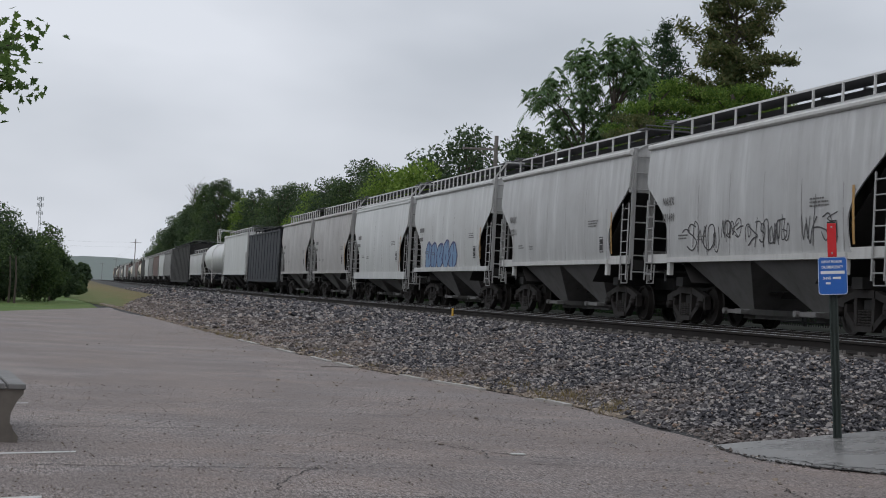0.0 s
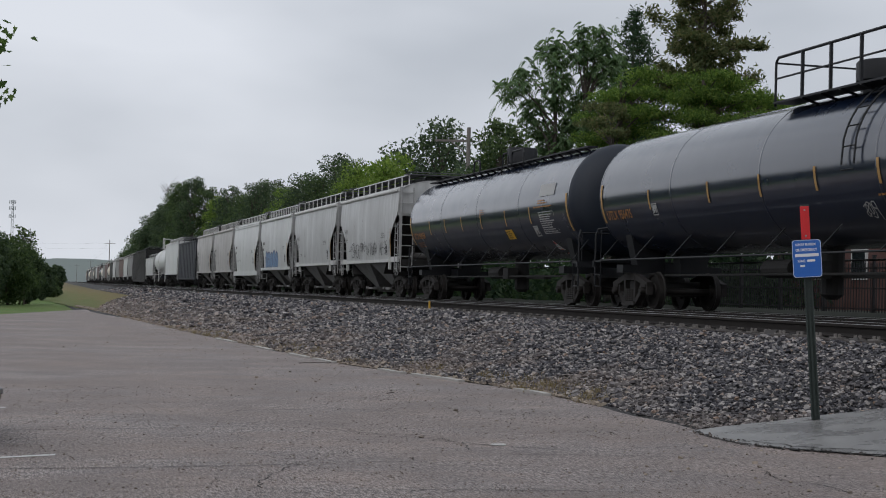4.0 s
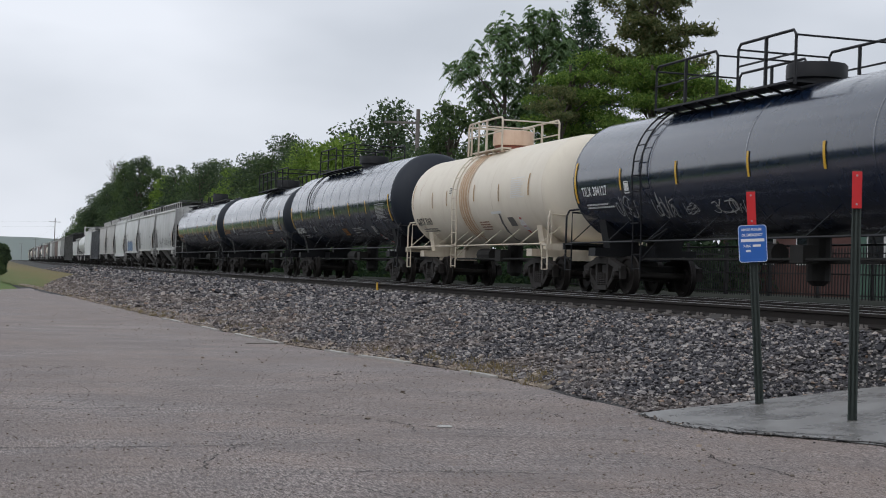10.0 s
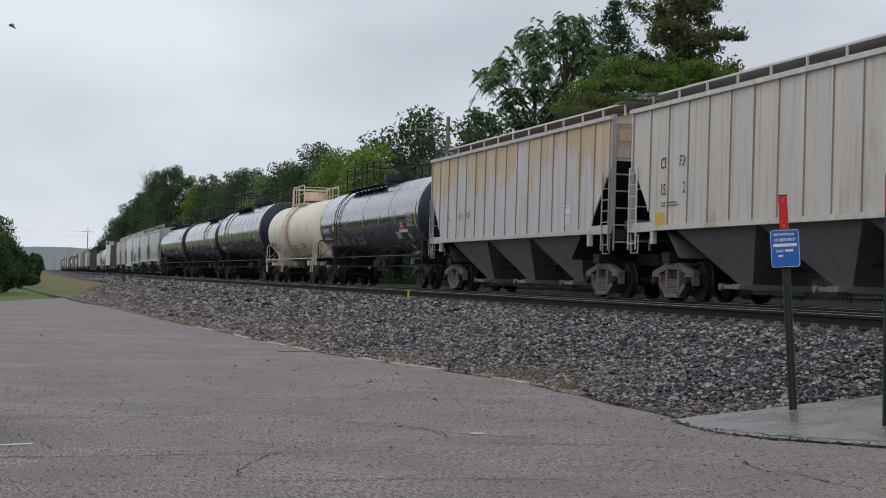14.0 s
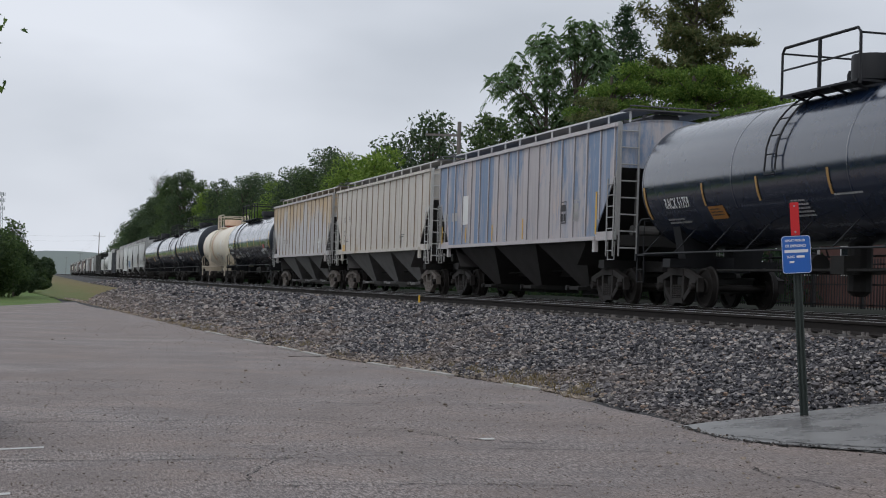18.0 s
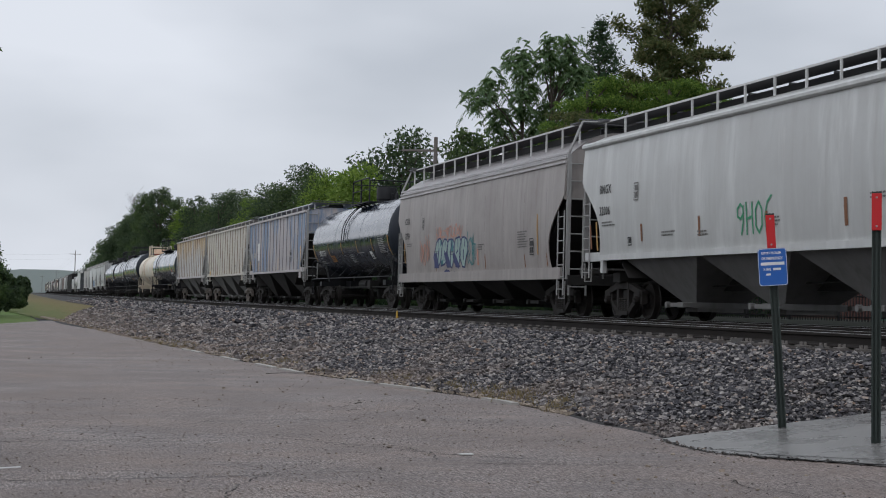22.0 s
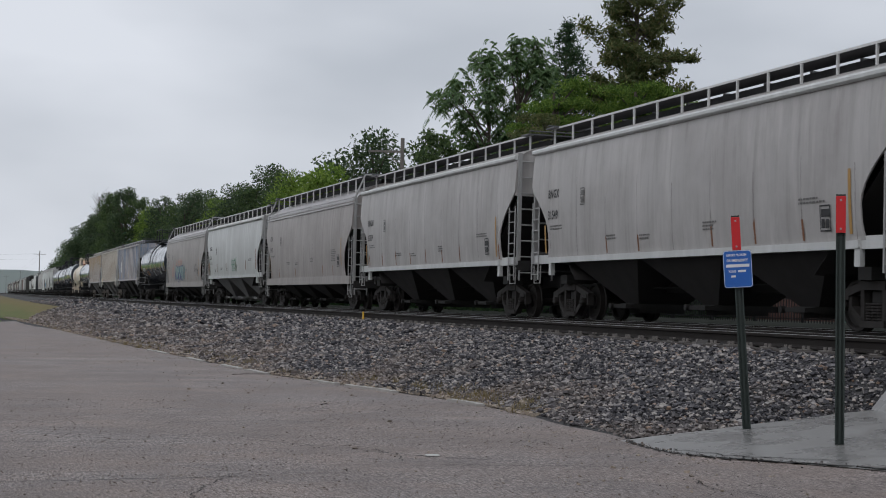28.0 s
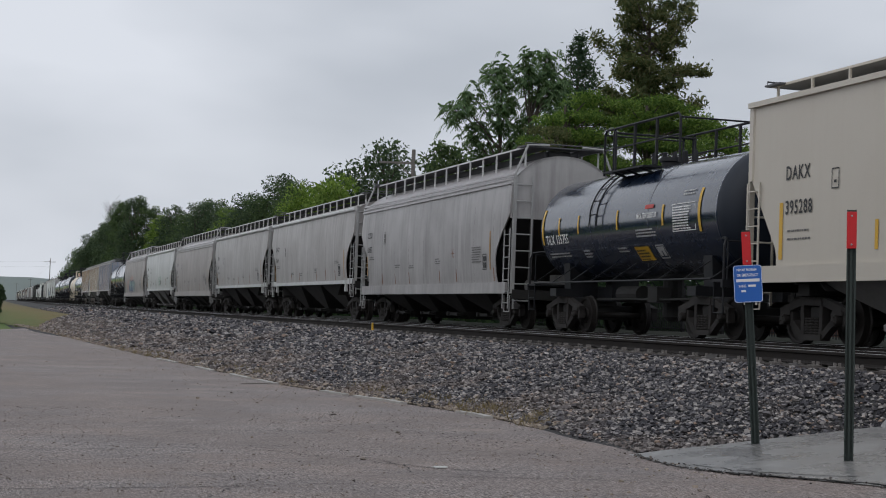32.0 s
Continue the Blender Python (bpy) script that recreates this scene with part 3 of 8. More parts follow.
M["dry_grass"] = leafy("dry_grass_blades", (0.14, 0.105, 0.06), (0.24, 0.185, 0.115), (0.32, 0.26, 0.17))
M["chips"] = stony("worn_asphalt_chips", [(0.0, (0.02, 0.019, 0.018)), (0.5, (0.07, 0.063, 0.06)), (0.55, (0.30, 0.27, 0.25)), (1.0, (0.46, 0.42, 0.39))])
M["gravel_tan"] = stony("tan_edge_gravel", [(0.0, (0.14, 0.12, 0.10)), (0.5, (0.30, 0.25, 0.19)), (1.0, (0.46, 0.39, 0.31))])

def swept(outline):
    """An outline (x, z) run along the track."""
    ys = [-60.0, 60.0, 120.0] + spaced(BEND_FROM, BEND_TO, 14) + [300.0, 600.0, 1200.0]
    s, n = Shape(), len(outline)
    verts = [(a + bend(y), y, b) for y in ys for a, b in outline]
    faces = [(j * n + i, j * n + (i + 1) % n, (j + 1) * n + (i + 1) % n, (j + 1) * n + i) for j in range(len(ys) - 1) for i in range(n)]
    faces += [tuple(range(n)), tuple((len(ys) - 1) * n + i for i in range(n - 1, -1, -1))]
    return s.add(verts, faces)


for t_i, tx in enumerate(TRACKS):
    track = thing("railway_track", "empty rusty railway track on dark wooden ties" if t_i == 0 else "railway track under the rolling train", "track")
    track["kind"] = "structure"
    for sg in (-1, 1):
        rail = put("rail", swept([(tx + sg * GAUGE / 2 + a, RAIL_Z - 0.184 + b) for a, b in RAIL_OUTLINE]), M["rail"], track)
        s = swept([(tx + sg * GAUGE / 2 + a, RAIL_Z + b) for a, b in ((-0.026, 0.0), (0.026, 0.0), (0.026, 0.004), (-0.026, 0.004))])
        put("rail_head", s, M["railhead"], rail, "bright worn running surface")
    tie = Shape().box(0, 0, -0.09, 2.6, 0.23, 0.18, bevel=0.012).mesh("tie", M["tie"])
    plate = Shape().box(-GAUGE / 2, 0, 0.008, 0.36, 0.18, 0.016).box(GAUGE / 2, 0, 0.008, 0.36, 0.18, 0.016)
    for sx in (-GAUGE / 2 - 0.1, -GAUGE / 2 + 0.1, GAUGE / 2 - 0.1, GAUGE / 2 + 0.1):
        for yy in (-0.06, 0.06):
            plate.box(sx, yy, 0.035, 0.035, 0.025, 0.05)
    plate = plate.mesh("tie_plate", M["plate"])
    rnd = random.Random(4 + t_i)
    rest = Shape()
    for k in range(900):
        y = 2 + k * 0.53 + rnd.uniform(-0.03, 0.03)
        if k < (170 if t_i == 0 else 110):
            ob = part("tie", tie, None, track, m=pose(tx + rnd.uniform(-0.05, 0.05), y, RAIL_Z - 0.2, 0, 0, rnd.uniform(-0.8, 0.8)))
            part("tie_plate", plate, None, ob)
        elif y < 330:
            rest.box(tx + bend(y) + rnd.uniform(-0.05, 0.05), y, RAIL_Z - 0.29, 2.6, 0.23, 0.18)
    ob = put("far_ties", rest, M["tie"], track)
    ob["kind"] = "stuff"


def stones(name, label, material, spots, sizes, seed, flat=0.72):
    """Crushed stone: cornered lumps, all of different shape."""
    rng = np.random.default_rng(seed)
    n = len(spots)
    cube = np.array([(x, y, z) for z in (-1, 1) for x, y in ((-1, -1), (1, -1), (1, 1), (-1, 1))], float)
    v = cube[None] * rng.uniform(0.55, 1.0, (n, 8, 3)) * rng.uniform(0.7, 1.3, (n, 1, 3))
    q = rng.normal(size=(n, 4))
    q /= np.linalg.norm(q, axis=1)[:, None]
    w, x, y, z = q.T
    rot = np.stack([1 - 2 * (y * y + z * z), 2 * (x * y - z * w), 2 * (x * z + y * w), 2 * (x * y + z * w), 1 - 2 * (x * x + z * z), 2 * (y * z - x * w), 2 * (x * z - y * w), 2 * (y * z + x * w), 1 - 2 * (x * x + y * y)], 1).reshape(n, 3, 3)
    v = np.einsum("nij,nkj->nki", rot, v) * np.asarray(sizes)[:, None, None]
    v[:, :, 2] *= flat
    v += np.asarray(spots)[:, None, :]
    base = np.array([(3, 2, 1, 0), (4, 5, 6, 7), (0, 1, 5, 4), (1, 2, 6, 5), (2, 3, 7, 6), (3, 0, 4, 7)])
    f = base[None] + (np.arange(n) * 8)[:, None, None]
    me = bpy.data.meshes.new(name)
    me.from_pydata(v.reshape(-1, 3).tolist(), [], f.reshape(-1, 4).tolist())
    me.materials.append(material)
    me.update()
    return tagged(new(name, me), label, "ballast", kind="stuff")


rng = np.random.default_rng(11)
spots, sizes = [], []
for y0, y1, per, size in ((15.3, 24, 800, 0.0178), (24, 33, 560, 0.0203), (33, 48, 290, 0.0265), (48, 75, 95, 0.037), (75, 120, 40, 0.046), (120, 180, 14, 0.056)):
    x0 = 3.2 if y0 > 40 else 5.0
    count = int((y1 - y0) * (11.1 - x0) * per)
    for x, y, s in zip(rng.uniform(x0, 11.1, count), rng.uniform(y0, y1, count), rng.gamma(9, size / 9, count)):
        if x > toe_of_bank(y) + 0.06 and (y < 56 or ballast_z(x, y) > verge_z(x, y) - 0.02):
            if x > 10.55 and abs((y - 2) / 0.53 - round((y - 2) / 0.53)) < 0.27:
                continue
            low = 0.03 if x > 10.6 else 0.0
            spots.append((x + bend(y), y, ballast_z(x, y) - low + s * rng.uniform(-0.3, 1.5) + 0.016 * noise.noise((x * 2.3, y * 2.3, 1))))
            sizes.append(s)
stones("ballast_stones", "loose grey crushed-stone ballast with tan and dark pieces", M["stone"], spots, sizes, 5, 0.7)
count = 9000
spots, sizes = [], []
for x, y, s in zip(rng.uniform(10.9, 17.6, count), rng.uniform(14, 60, count), rng.gamma(9, 0.04 / 9, count)):
    spots.append((x, y, 0.865 + s * 0.3))
    sizes.append(s)
stones("track_stones", "oily stones between the rails and ties, darkened for shade", M["stone_dark"], spots, sizes, 9)
spots, sizes = [], []
for k in range(7000):
    y = 18.6 + 72 * rng.random() ** 1.7
    x = edge_of_lot(y) + abs(rng.normal(0, 0.22)) + 0.0
    s = rng.gamma(6, 0.0125 / 6) * (1 + y / 60)
    spots.append((x, y, max(0, ballast_z(x, y)) + s * 0.4))
    sizes.append(s)
for k in range(900):  # gravel strewn over the asphalt
    y = 9 + 40 * rng.random()
    x = edge_of_lot(y) - abs(rng.normal(0, 1.6)) - 0.05
    s = rng.gamma(5, 0.008 / 5)
    spots.append((x, y, s * 0.4))
    sizes.append(s)
stones("edge_gravel", "tan fine gravel along the asphalt's edge", M["gravel_tan"], spots, sizes, 6)

# chips that stand out of the worn asphalt
spots, sizes = [], []
for k in range(32000):
    y = 7.6 + 14 * rng.random() ** 1.9
    x = y * math.tan(radians(rng.uniform(-4.0, 34.0)))
    if x < edge_of_lot(y) - 0.05 and noise.noise((x * 0.5, y * 0.35, 2)) + 0.35 * rng.normal() > -0.15:
        s = min(0.008, rng.gamma(2.5, 0.0034 / 2.5)) * (0.75 + y / 40)
        spots.append((x, y, s * 0.25))
        sizes.append(s)
stones("asphalt_chips", "dark and pale stone chips standing out of the asphalt", M["chips"], spots, sizes, 7)

# dry grass in tufts along the edge
verts, faces = [], []
rnd = random.Random(8)
for k in range(120):
    y = rnd.choice((rnd.uniform(19, 24), rnd.uniform(24, 50), rnd.uniform(40, 80)))
    x = edge_of_lot(y) + rnd.uniform(-0.05, 0.55)
    for b in range(22):
        a, h, r = rnd.uniform(0, 6.28), rnd.uniform(0.04, 0.16), rnd.uniform(0, 0.14)
        bx, by = x + r * math.cos(a), y + r * math.sin(a)
        bz = max(0.0, ballast_z(bx, by)) - 0.01
        n = len(verts)
        verts += [(bx - 0.006, by, bz), (bx + 0.006, by, bz), (bx + rnd.uniform(-0.09, 0.09), by + rnd.uniform(-0.09, 0.09), bz + h)]
        faces.append((n, n + 1, n + 2))
tagged(new("dry_grass", mesh_of("dry_grass", verts, faces, M["dry_grass"])), "straw-coloured dry grass tufts in the gravel's edge", "grass", kind="stuff")

# pale edging strip, broken here and there
for y0, y1 in ((20.5, 21.6), (23.4, 25.2), (25.6, 26.6), (28.9, 30.3), (30.8, 32.5), (34.2, 36.0), (38.5, 41.0)):
    s = Shape()
    ys = spaced(y0, y1, 10)
    for a, b in zip(ys, ys[1:]):
        s.beam((edge_of_lot(a) - 0.08, a, 0.016), (edge_of_lot(b) - 0.08, b, 0.016), 0.12, 0.04)
    tagged(put("edging_strip", s, M["pale_edge"], None), "worn pale concrete edging flush with the asphalt", "edging", "edging strips")

# joint between asphalt and walkway, cracks in the asphalt
def crack(name, pts, w, label, seed):
    rnd = random.Random(seed)
    verts, faces = [], []
    fine = []
    for (x0, y0), (x1, y1) in zip(pts, pts[1:]):
        n = max(2, int(math.hypot(x1 - x0, y1 - y0) / 0.07))
        fine += [(x0 + (x1 - x0) * k / n + rnd.uniform(-0.03, 0.03), y0 + (y1 - y0) * k / n + rnd.uniform(-0.03, 0.03)) for k in range(n)]
    for i, (x, y) in enumerate(fine):
        x2, y2 = fine[min(i + 1, len(fine) - 1)]
        x1, y1 = fine[max(i - 1, 0)]
        d = math.hypot(x2 - x1, y2 - y1) + 1e-6
        ww = w * rnd.uniform(0.3, 1.2)
        nx, ny = -(y2 - y1) / d * ww, (x2 - x1) / d * ww
        z = max(0.0, pad_z(x)) + 0.016 if x > 6.9 and y < 15.3 else 0.005
        verts += [(x + nx, y + ny, z), (x - nx, y - ny, z)]
    faces = [(2 * i, 2 * i + 1, 2 * i + 3, 2 * i + 2) for i in range(len(fine) - 1)]
    return tagged(new(name, mesh_of(name, verts, faces, M["crack"])), label, "crack")


crack("pavement_joint", ((6.95, 15.2), (6.85, 14.6), (6.9, 13.8), (7.1, 13.2), (7.4, 12.5), (7.75, 11.6), (8.3, 10.7)), 0.035, "dark crumbling joint between asphalt and concrete", 1)
crack("pavement_joint", ((7.0, 14.2), (7.2, 13.4), (7.5, 12.7), (7.8, 12.2)), 0.012, "thin second crack beside the joint", 2)
for i, pts in enumerate((((-2.0, 15.0), (0.6, 15.25), (2.2, 15.6), (3.0, 15.4)), ((3.0, 15.4), (3.6, 14.6), (4.1, 13.9), (4.9, 13.3)), ((-1.5, 12.0), (0.9, 12.1), (2.4, 12.3)), ((4.6, 20.0), (5.6, 19.3), (6.4, 18.9)), ((4.2, 13.0), (5.2, 12.9), (6.2, 12.6)), ((2.3, 17.6), (3.6, 17.9), (4.8, 17.5)), ((1.6, 10.6), (3.0, 10.7), (4.4, 10.5)))):
    crack("asphalt_crack", pts, 0.010, "fine dark crack in the asphalt", 10 + i)

rnd = random.Random(71)
for k in range(28):
    x, y, a = rnd.uniform(0.5, 6.9), 9.3 + 15 * rnd.random() ** 1.4, rnd.uniform(0, 6.28)
    pts = [(x, y)]
    for j in range(rnd.randrange(3, 7)):
        a += rnd.uniform(-0.9, 0.9)
        x, y = min(6.9, x + 0.28 * math.cos(a)), y + 0.42 * math.sin(a)
        pts.append((x, y))
    crack("asphalt_crack", pts, rnd.uniform(0.003, 0.006), "fine dark crack in the asphalt", 300 + k)

# crumbs broken out of the joint
spots, sizes = [], []
JOINT = ((6.95, 15.2), (6.85, 14.6), (6.9, 13.8), (7.1, 13.2), (7.4, 12.5), (7.75, 11.6), (8.3, 10.7))
for (x0, y0), (x1, y1) in zip(JOINT, JOINT[1:]):
    for k in range(60):
        q, s_ = rng.random(), rng.gamma(2, 0.005 / 2)
        x, y = x0 + (x1 - x0) * q + rng.normal(0, 0.06), y0 + (y1 - y0) * q + rng.normal(0, 0.12)
        spots.append((x, y, max(0.0, pad_z(x)) + 0.012 + s_ * 0.3))
        sizes.append(s_)
stones("joint_crumbs", "dark crumbs of asphalt along the open joint", M["stone_dark"], spots, sizes, 12)

# stall lines
for x0, x1, y, yy in ((-7.0, 0.3, 13.02, 9.6), (-7.0, 0.04, 10.30, 6.9), (-7.0, -0.14, 17.83, 14.5), (-7.0, 0.0, 7.56, 4.2)):
    s = Shape()
    s.add([(x0, yy - 0.05, 0.004), (x1, y - 0.05, 0.004), (x1, y + 0.05, 0.004), (x0, yy + 0.05, 0.004)], [(0, 1, 2, 3)])
    tagged(put("stall_line", s, M["white_line"], None), "worn white painted parking stall line", "road marking", "stall lines")

# twigs and pale scraps on the asphalt
for x, y, a, ln in ((5.9, 11.45, 70, 0.15), (5.35, 28.7, 20, 0.7), (7.7, 10.9, 60, 0.12), (4.9, 20.6, 40, 0.15), (3.2, 12.6, 80, 0.08)):
    s = Shape()
    d = Vector((math.cos(radians(a)), math.sin(radians(a)), 0)) * ln / 2
    s.tube([Vector((x, y, 0.012)) - d, Vector((x + 0.01, y + 0.02, 0.018)), Vector((x, y, 0.012)) + d], 0.006, 5)
    tagged(put("twig", s, M["twig"], None), "dark wet twig lying on the asphalt", "twig", "twigs")
s = Shape()
s.box(4.32, 13.78, 0.008, 0.13, 0.07, 0.016, bevel=0.006)
tagged(put("paper_scrap", s, M["white_line"], None), "flattened pale paper scrap on the asphalt", "litter")

# yellow marker clipped to the near rail
s = Shape()
s.box(11.08, 42.2, 1.02, 0.03, 0.12, 0.24, bevel=0.008).box(11.12, 42.2, 0.96, 0.1, 0.1, 0.03)
tagged(put("rail_marker", s, M["yellow"], None), "small yellow marker plate clipped to the near rail", "marker")


# ---- freight cars; each stands on its rail tops at z = 0, +y is the way it rolls, -x faces the car park ----
# truck, wheel and underframe colours are lowered for the shade below the cars
M["truck"] = worn("dusty_cast_steel", (0.034, 0.030, 0.028), (0.02, 0.018, 0.016), 0.5, 0.75, 0.2, 3.0)
M["truck_pale"] = worn("dust_caked_cast_steel", (0.20, 0.175, 0.155), (0.07, 0.055, 0.045), 0.55, 0.8, 0.1, 3.0)
M["wheel"] = worn("dark_wheel_steel", (0.03, 0.026, 0.024), (0.02, 0.018, 0.016), 0.5, 0.6, 0.5, 3.0)
M["under"] = worn("darkened_underframe", (0.022, 0.021, 0.020), (0.02, 0.018, 0.016), 0.5, 0.75, 0.1, 2.0)
M["black_paint"] = worn("glossy_black_tank_paint", (0.005, 0.014, 0.038), (0.018, 0.026, 0.042), 0.25, 0.24, 0.0, 0.9, 5.0, coat=1.0, relief=0, gloss=0.15, coat_ior=1.8)
M["black_dull"] = worn("weathered_black_tank_paint", (0.006, 0.013, 0.034), (0.026, 0.032, 0.046), 0.3, 0.28, 0.0, 0.8, 5.0, coat=1.0, relief=0, gloss=0.15, coat_ior=1.8)
M["head_black"] = worn("dull_black_tank_head", (0.010, 0.016, 0.028), (0.03, 0.032, 0.038), 0.4, 0.5, 0.0, 0.9, 4.0, relief=0, gloss=0.4)
M["cream_paint"] = worn("rust_streaked_cream_paint", (0.836, 0.766, 0.637), (0.35, 0.24, 0.14), 0.22, 0.45, 0.0, 0.8, 3.0, rust=((0.42, 0.2, 0.09), 0.7, 0.68, 0.3))
M["cream_rust"] = worn("spilled_rusty_cream_paint", (0.66, 0.46, 0.29), (0.36, 0.16, 0.06), 0.55, 0.6, 0.0, 2.0, 5.0)
M["dome_pink"] = worn("faded_pink_cream_paint", (0.72, 0.52, 0.38), (0.33, 0.12, 0.07), 0.45, 0.55, 0.0, 2.5, 4.0)
M["rust_red"] = worn("red_rust", (0.23, 0.07, 0.045), (0.08, 0.03, 0.02), 0.5, 0.8, 0.0, 4.0)
M["grey_paint"] = worn("weathered_grey_hopper_paint", (0.484, 0.489, 0.484), (0.22, 0.2, 0.185), 0.42, 0.45, 0.05, 0.8, 5.0, gloss=0.8, pale=0.45)
M["pale_paint"] = worn("pale_grey_hopper_paint", (0.554, 0.564, 0.554), (0.3, 0.27, 0.25), 0.32, 0.42, 0.05, 0.8, 5.0, gloss=0.8, pale=0.4)
M["warm_paint"] = worn("grimy_warm_grey_hopper_paint", (0.445, 0.429, 0.417), (0.2, 0.17, 0.155), 0.62, 0.5, 0.05, 0.8, 5.0, gloss=0.8, pale=0.35)
M["brown_paint"] = worn("grimy_taupe_hopper_paint", (0.37, 0.341, 0.325), (0.19, 0.155, 0.14), 0.6, 0.5, 0.05, 0.8, 5.0, gloss=0.8, pale=0.3)
M["grimy_paint"] = worn("smudged_grey_hopper_paint", (0.404, 0.391, 0.387), (0.15, 0.135, 0.13), 0.8, 0.45, 0.05, 0.55, 3.0, gloss=0.8, pale=0.3)
M["cloud_paint"] = worn("clean_grey_white_paint", (0.597, 0.607, 0.597), (0.35, 0.34, 0.33), 0.25, 0.4, 0.05, 0.8, 5.0, gloss=0.8, pale=0.3)
M["dak_paint"] = worn("fresh_cream_hopper_paint", (0.592, 0.545, 0.467), (0.45, 0.38, 0.3), 0.18, 0.42, 0.0, 0.8, 4.0)
M["primer_paint"] = peeled("flaking_grey_paint_over_orange_primer", (0.59, 0.578, 0.574), (0.574, 0.402, 0.197), (0.33, 0.30, 0.285), 0.17, 0.16, 0.46)
M["olive_paint"] = peeled("weathered_cream_paint_with_rust_runs", (0.623, 0.586, 0.529), (0.451, 0.328, 0.197), (0.33, 0.27, 0.20), -0.04, 0.0, 0.33)
M["bluish_paint"] = peeled("faded_blue_and_grey_paint", (0.492, 0.463, 0.471), (0.139, 0.246, 0.41), (0.30, 0.27, 0.275), 0.03, 0.34, 0.54, 0.6, (0.66, 0.50, 0.40))
# flange colours carry the ribs' side shade, the first one rust too
M["rib_rust_shade"] = worn("rusty_shaded_rib_flange", (0.33, 0.255, 0.185), (0.10, 0.07, 0.05), 0.6, 0.75, 0.0, 2.0, 6.0)
M["rib_shade"] = worn("shade_grey_rib_flange", (0.28, 0.26, 0.265), (0.09, 0.08, 0.08), 0.6, 0.75, 0.0, 2.0, 6.0)
M["oxide"] = worn("dull_oxide_brown_paint", (0.14, 0.085, 0.072), (0.06, 0.05, 0.045), 0.4, 0.7, 0.0, 1.5, 5.0)
# end, slope and bay colours hold the shade beneath the car bodies
M["shade_paint"] = worn("shade_grey_end_paint", (0.12, 0.116, 0.112), (0.05, 0.045, 0.04), 0.5, 0.6, 0.05, 1.2, 5.0)
M["dark_slope"] = worn("shade_dark_slope_sheet", (0.034, 0.031, 0.03), (0.02, 0.018, 0.017), 0.5, 0.7, 0.05, 1.2, 5.0)
M["bay_grey"] = worn("dusty_grey_bay", (0.218, 0.214, 0.21), (0.07, 0.062, 0.055), 0.55, 0.6, 0.05, 1.3, 5.0)
M["navy_paint"] = worn("dull_navy_paint", (0.015, 0.018, 0.028), (0.08, 0.08, 0.085), 0.3, 0.6, 0.0, 1.0, 5.0)
M["grating"] = plain("galvanised_grating", (0.12, 0.12, 0.125), 0.5, 0.6)
M["hatch_dark"] = plain("dark_hatch_and_board_shade", (0.075, 0.075, 0.08), 0.75, 0.0, 0.4, 6)
M["rib_pale"] = worn("weathered_pinkish_grey_rib_paint", (0.571, 0.538, 0.538), (0.25, 0.22, 0.22), 0.35, 0.6, 0, 0.9, 6.0)
M["roof_taupe"] = worn("sooty_taupe_roof", (0.46, 0.44, 0.445), (0.18, 0.165, 0.165), 0.6, 0.32, 0.05, 0.8, 3.0)
M["board_pale"] = plain("dull_zinc_grating", (0.30, 0.30, 0.30), 0.6, 0.3, 0.4, 6)
M["bracket"] = plain("pale_zinc_bracket", (0.68, 0.68, 0.67), 0.5, 0.0, 0.35, 6)
M["amber"] = plain("dirty_amber_reflector", (0.50, 0.29, 0.09), 0.55, 0, 0.5, 10)
M["white_mark"] = plain("white_lettering", (0.86, 0.86, 0.84), 0.55, 0, 0.3, 20)
M["dim_mark"] = plain("dirty_white_lettering", (0.46, 0.46, 0.45), 0.6, 0, 0.4, 20)
M["black_mark"] = plain("black_lettering", (0.03, 0.03, 0.032), 0.55, 0, 0.3, 20)
M["grey_mark"] = plain("faded_black_lettering", (0.16, 0.155, 0.15), 0.6, 0, 0.4, 20)
M["orange_mark"] = plain("faded_orange_lettering", (0.45, 0.20, 0.045), 0.6, 0, 0.4, 20)
M["spray_black"] = plain("black_spray_paint", (0.08, 0.077, 0.08), 0.5, 0, 0.4, 9)
M["spray_blue"] = plain("blue_spray_paint", (0.20, 0.34, 0.54), 0.5, 0, 0.4, 9)
M["spray_navy"] = plain("dark_blue_spray_paint", (0.06, 0.075, 0.21), 0.5, 0, 0.4, 9)
M["spray_mint"] = plain("mint_spray_paint", (0.36, 0.50, 0.46), 0.5, 0, 0.4, 9)
M["spray_teal"] = plain("teal_spray_paint", (0.07, 0.26, 0.28), 0.5, 0, 0.4, 9)
M["spray_pink"] = plain("salmon_spray_paint", (0.62, 0.30, 0.22), 0.5, 0, 0.4, 9)
M["spray_green"] = plain("green_spray_paint", (0.05, 0.34, 0.17), 0.5, 0, 0.4, 9)
M["rust_line"] = plain("rust_streak", (0.28, 0.13, 0.07), 0.8, 0, 0.5, 12)
M["soot_line"] = plain("dark_seam_streak", (0.27, 0.25, 0.24), 0.8, 0, 0.5, 12)
M["red_mark"] = plain("red_placard", (0.55, 0.05, 0.04), 0.5)
M["white_steel"] = worn("grubby_white_steel", (0.62, 0.62, 0.60), (0.25, 0.22, 0.2), 0.35, 0.5, 0.0, 2.0)
M["grey_steel"] = worn("grubby_grey_steel", (0.40, 0.40, 0.395), (0.15, 0.13, 0.12), 0.4, 0.5, 0.1, 2.0)
M["black_steel"] = worn("black_painted_steel", (0.012, 0.013, 0.016), (0.035, 0.032, 0.03), 0.3, 0.5, 0.0, 2.0, gloss=0.3)
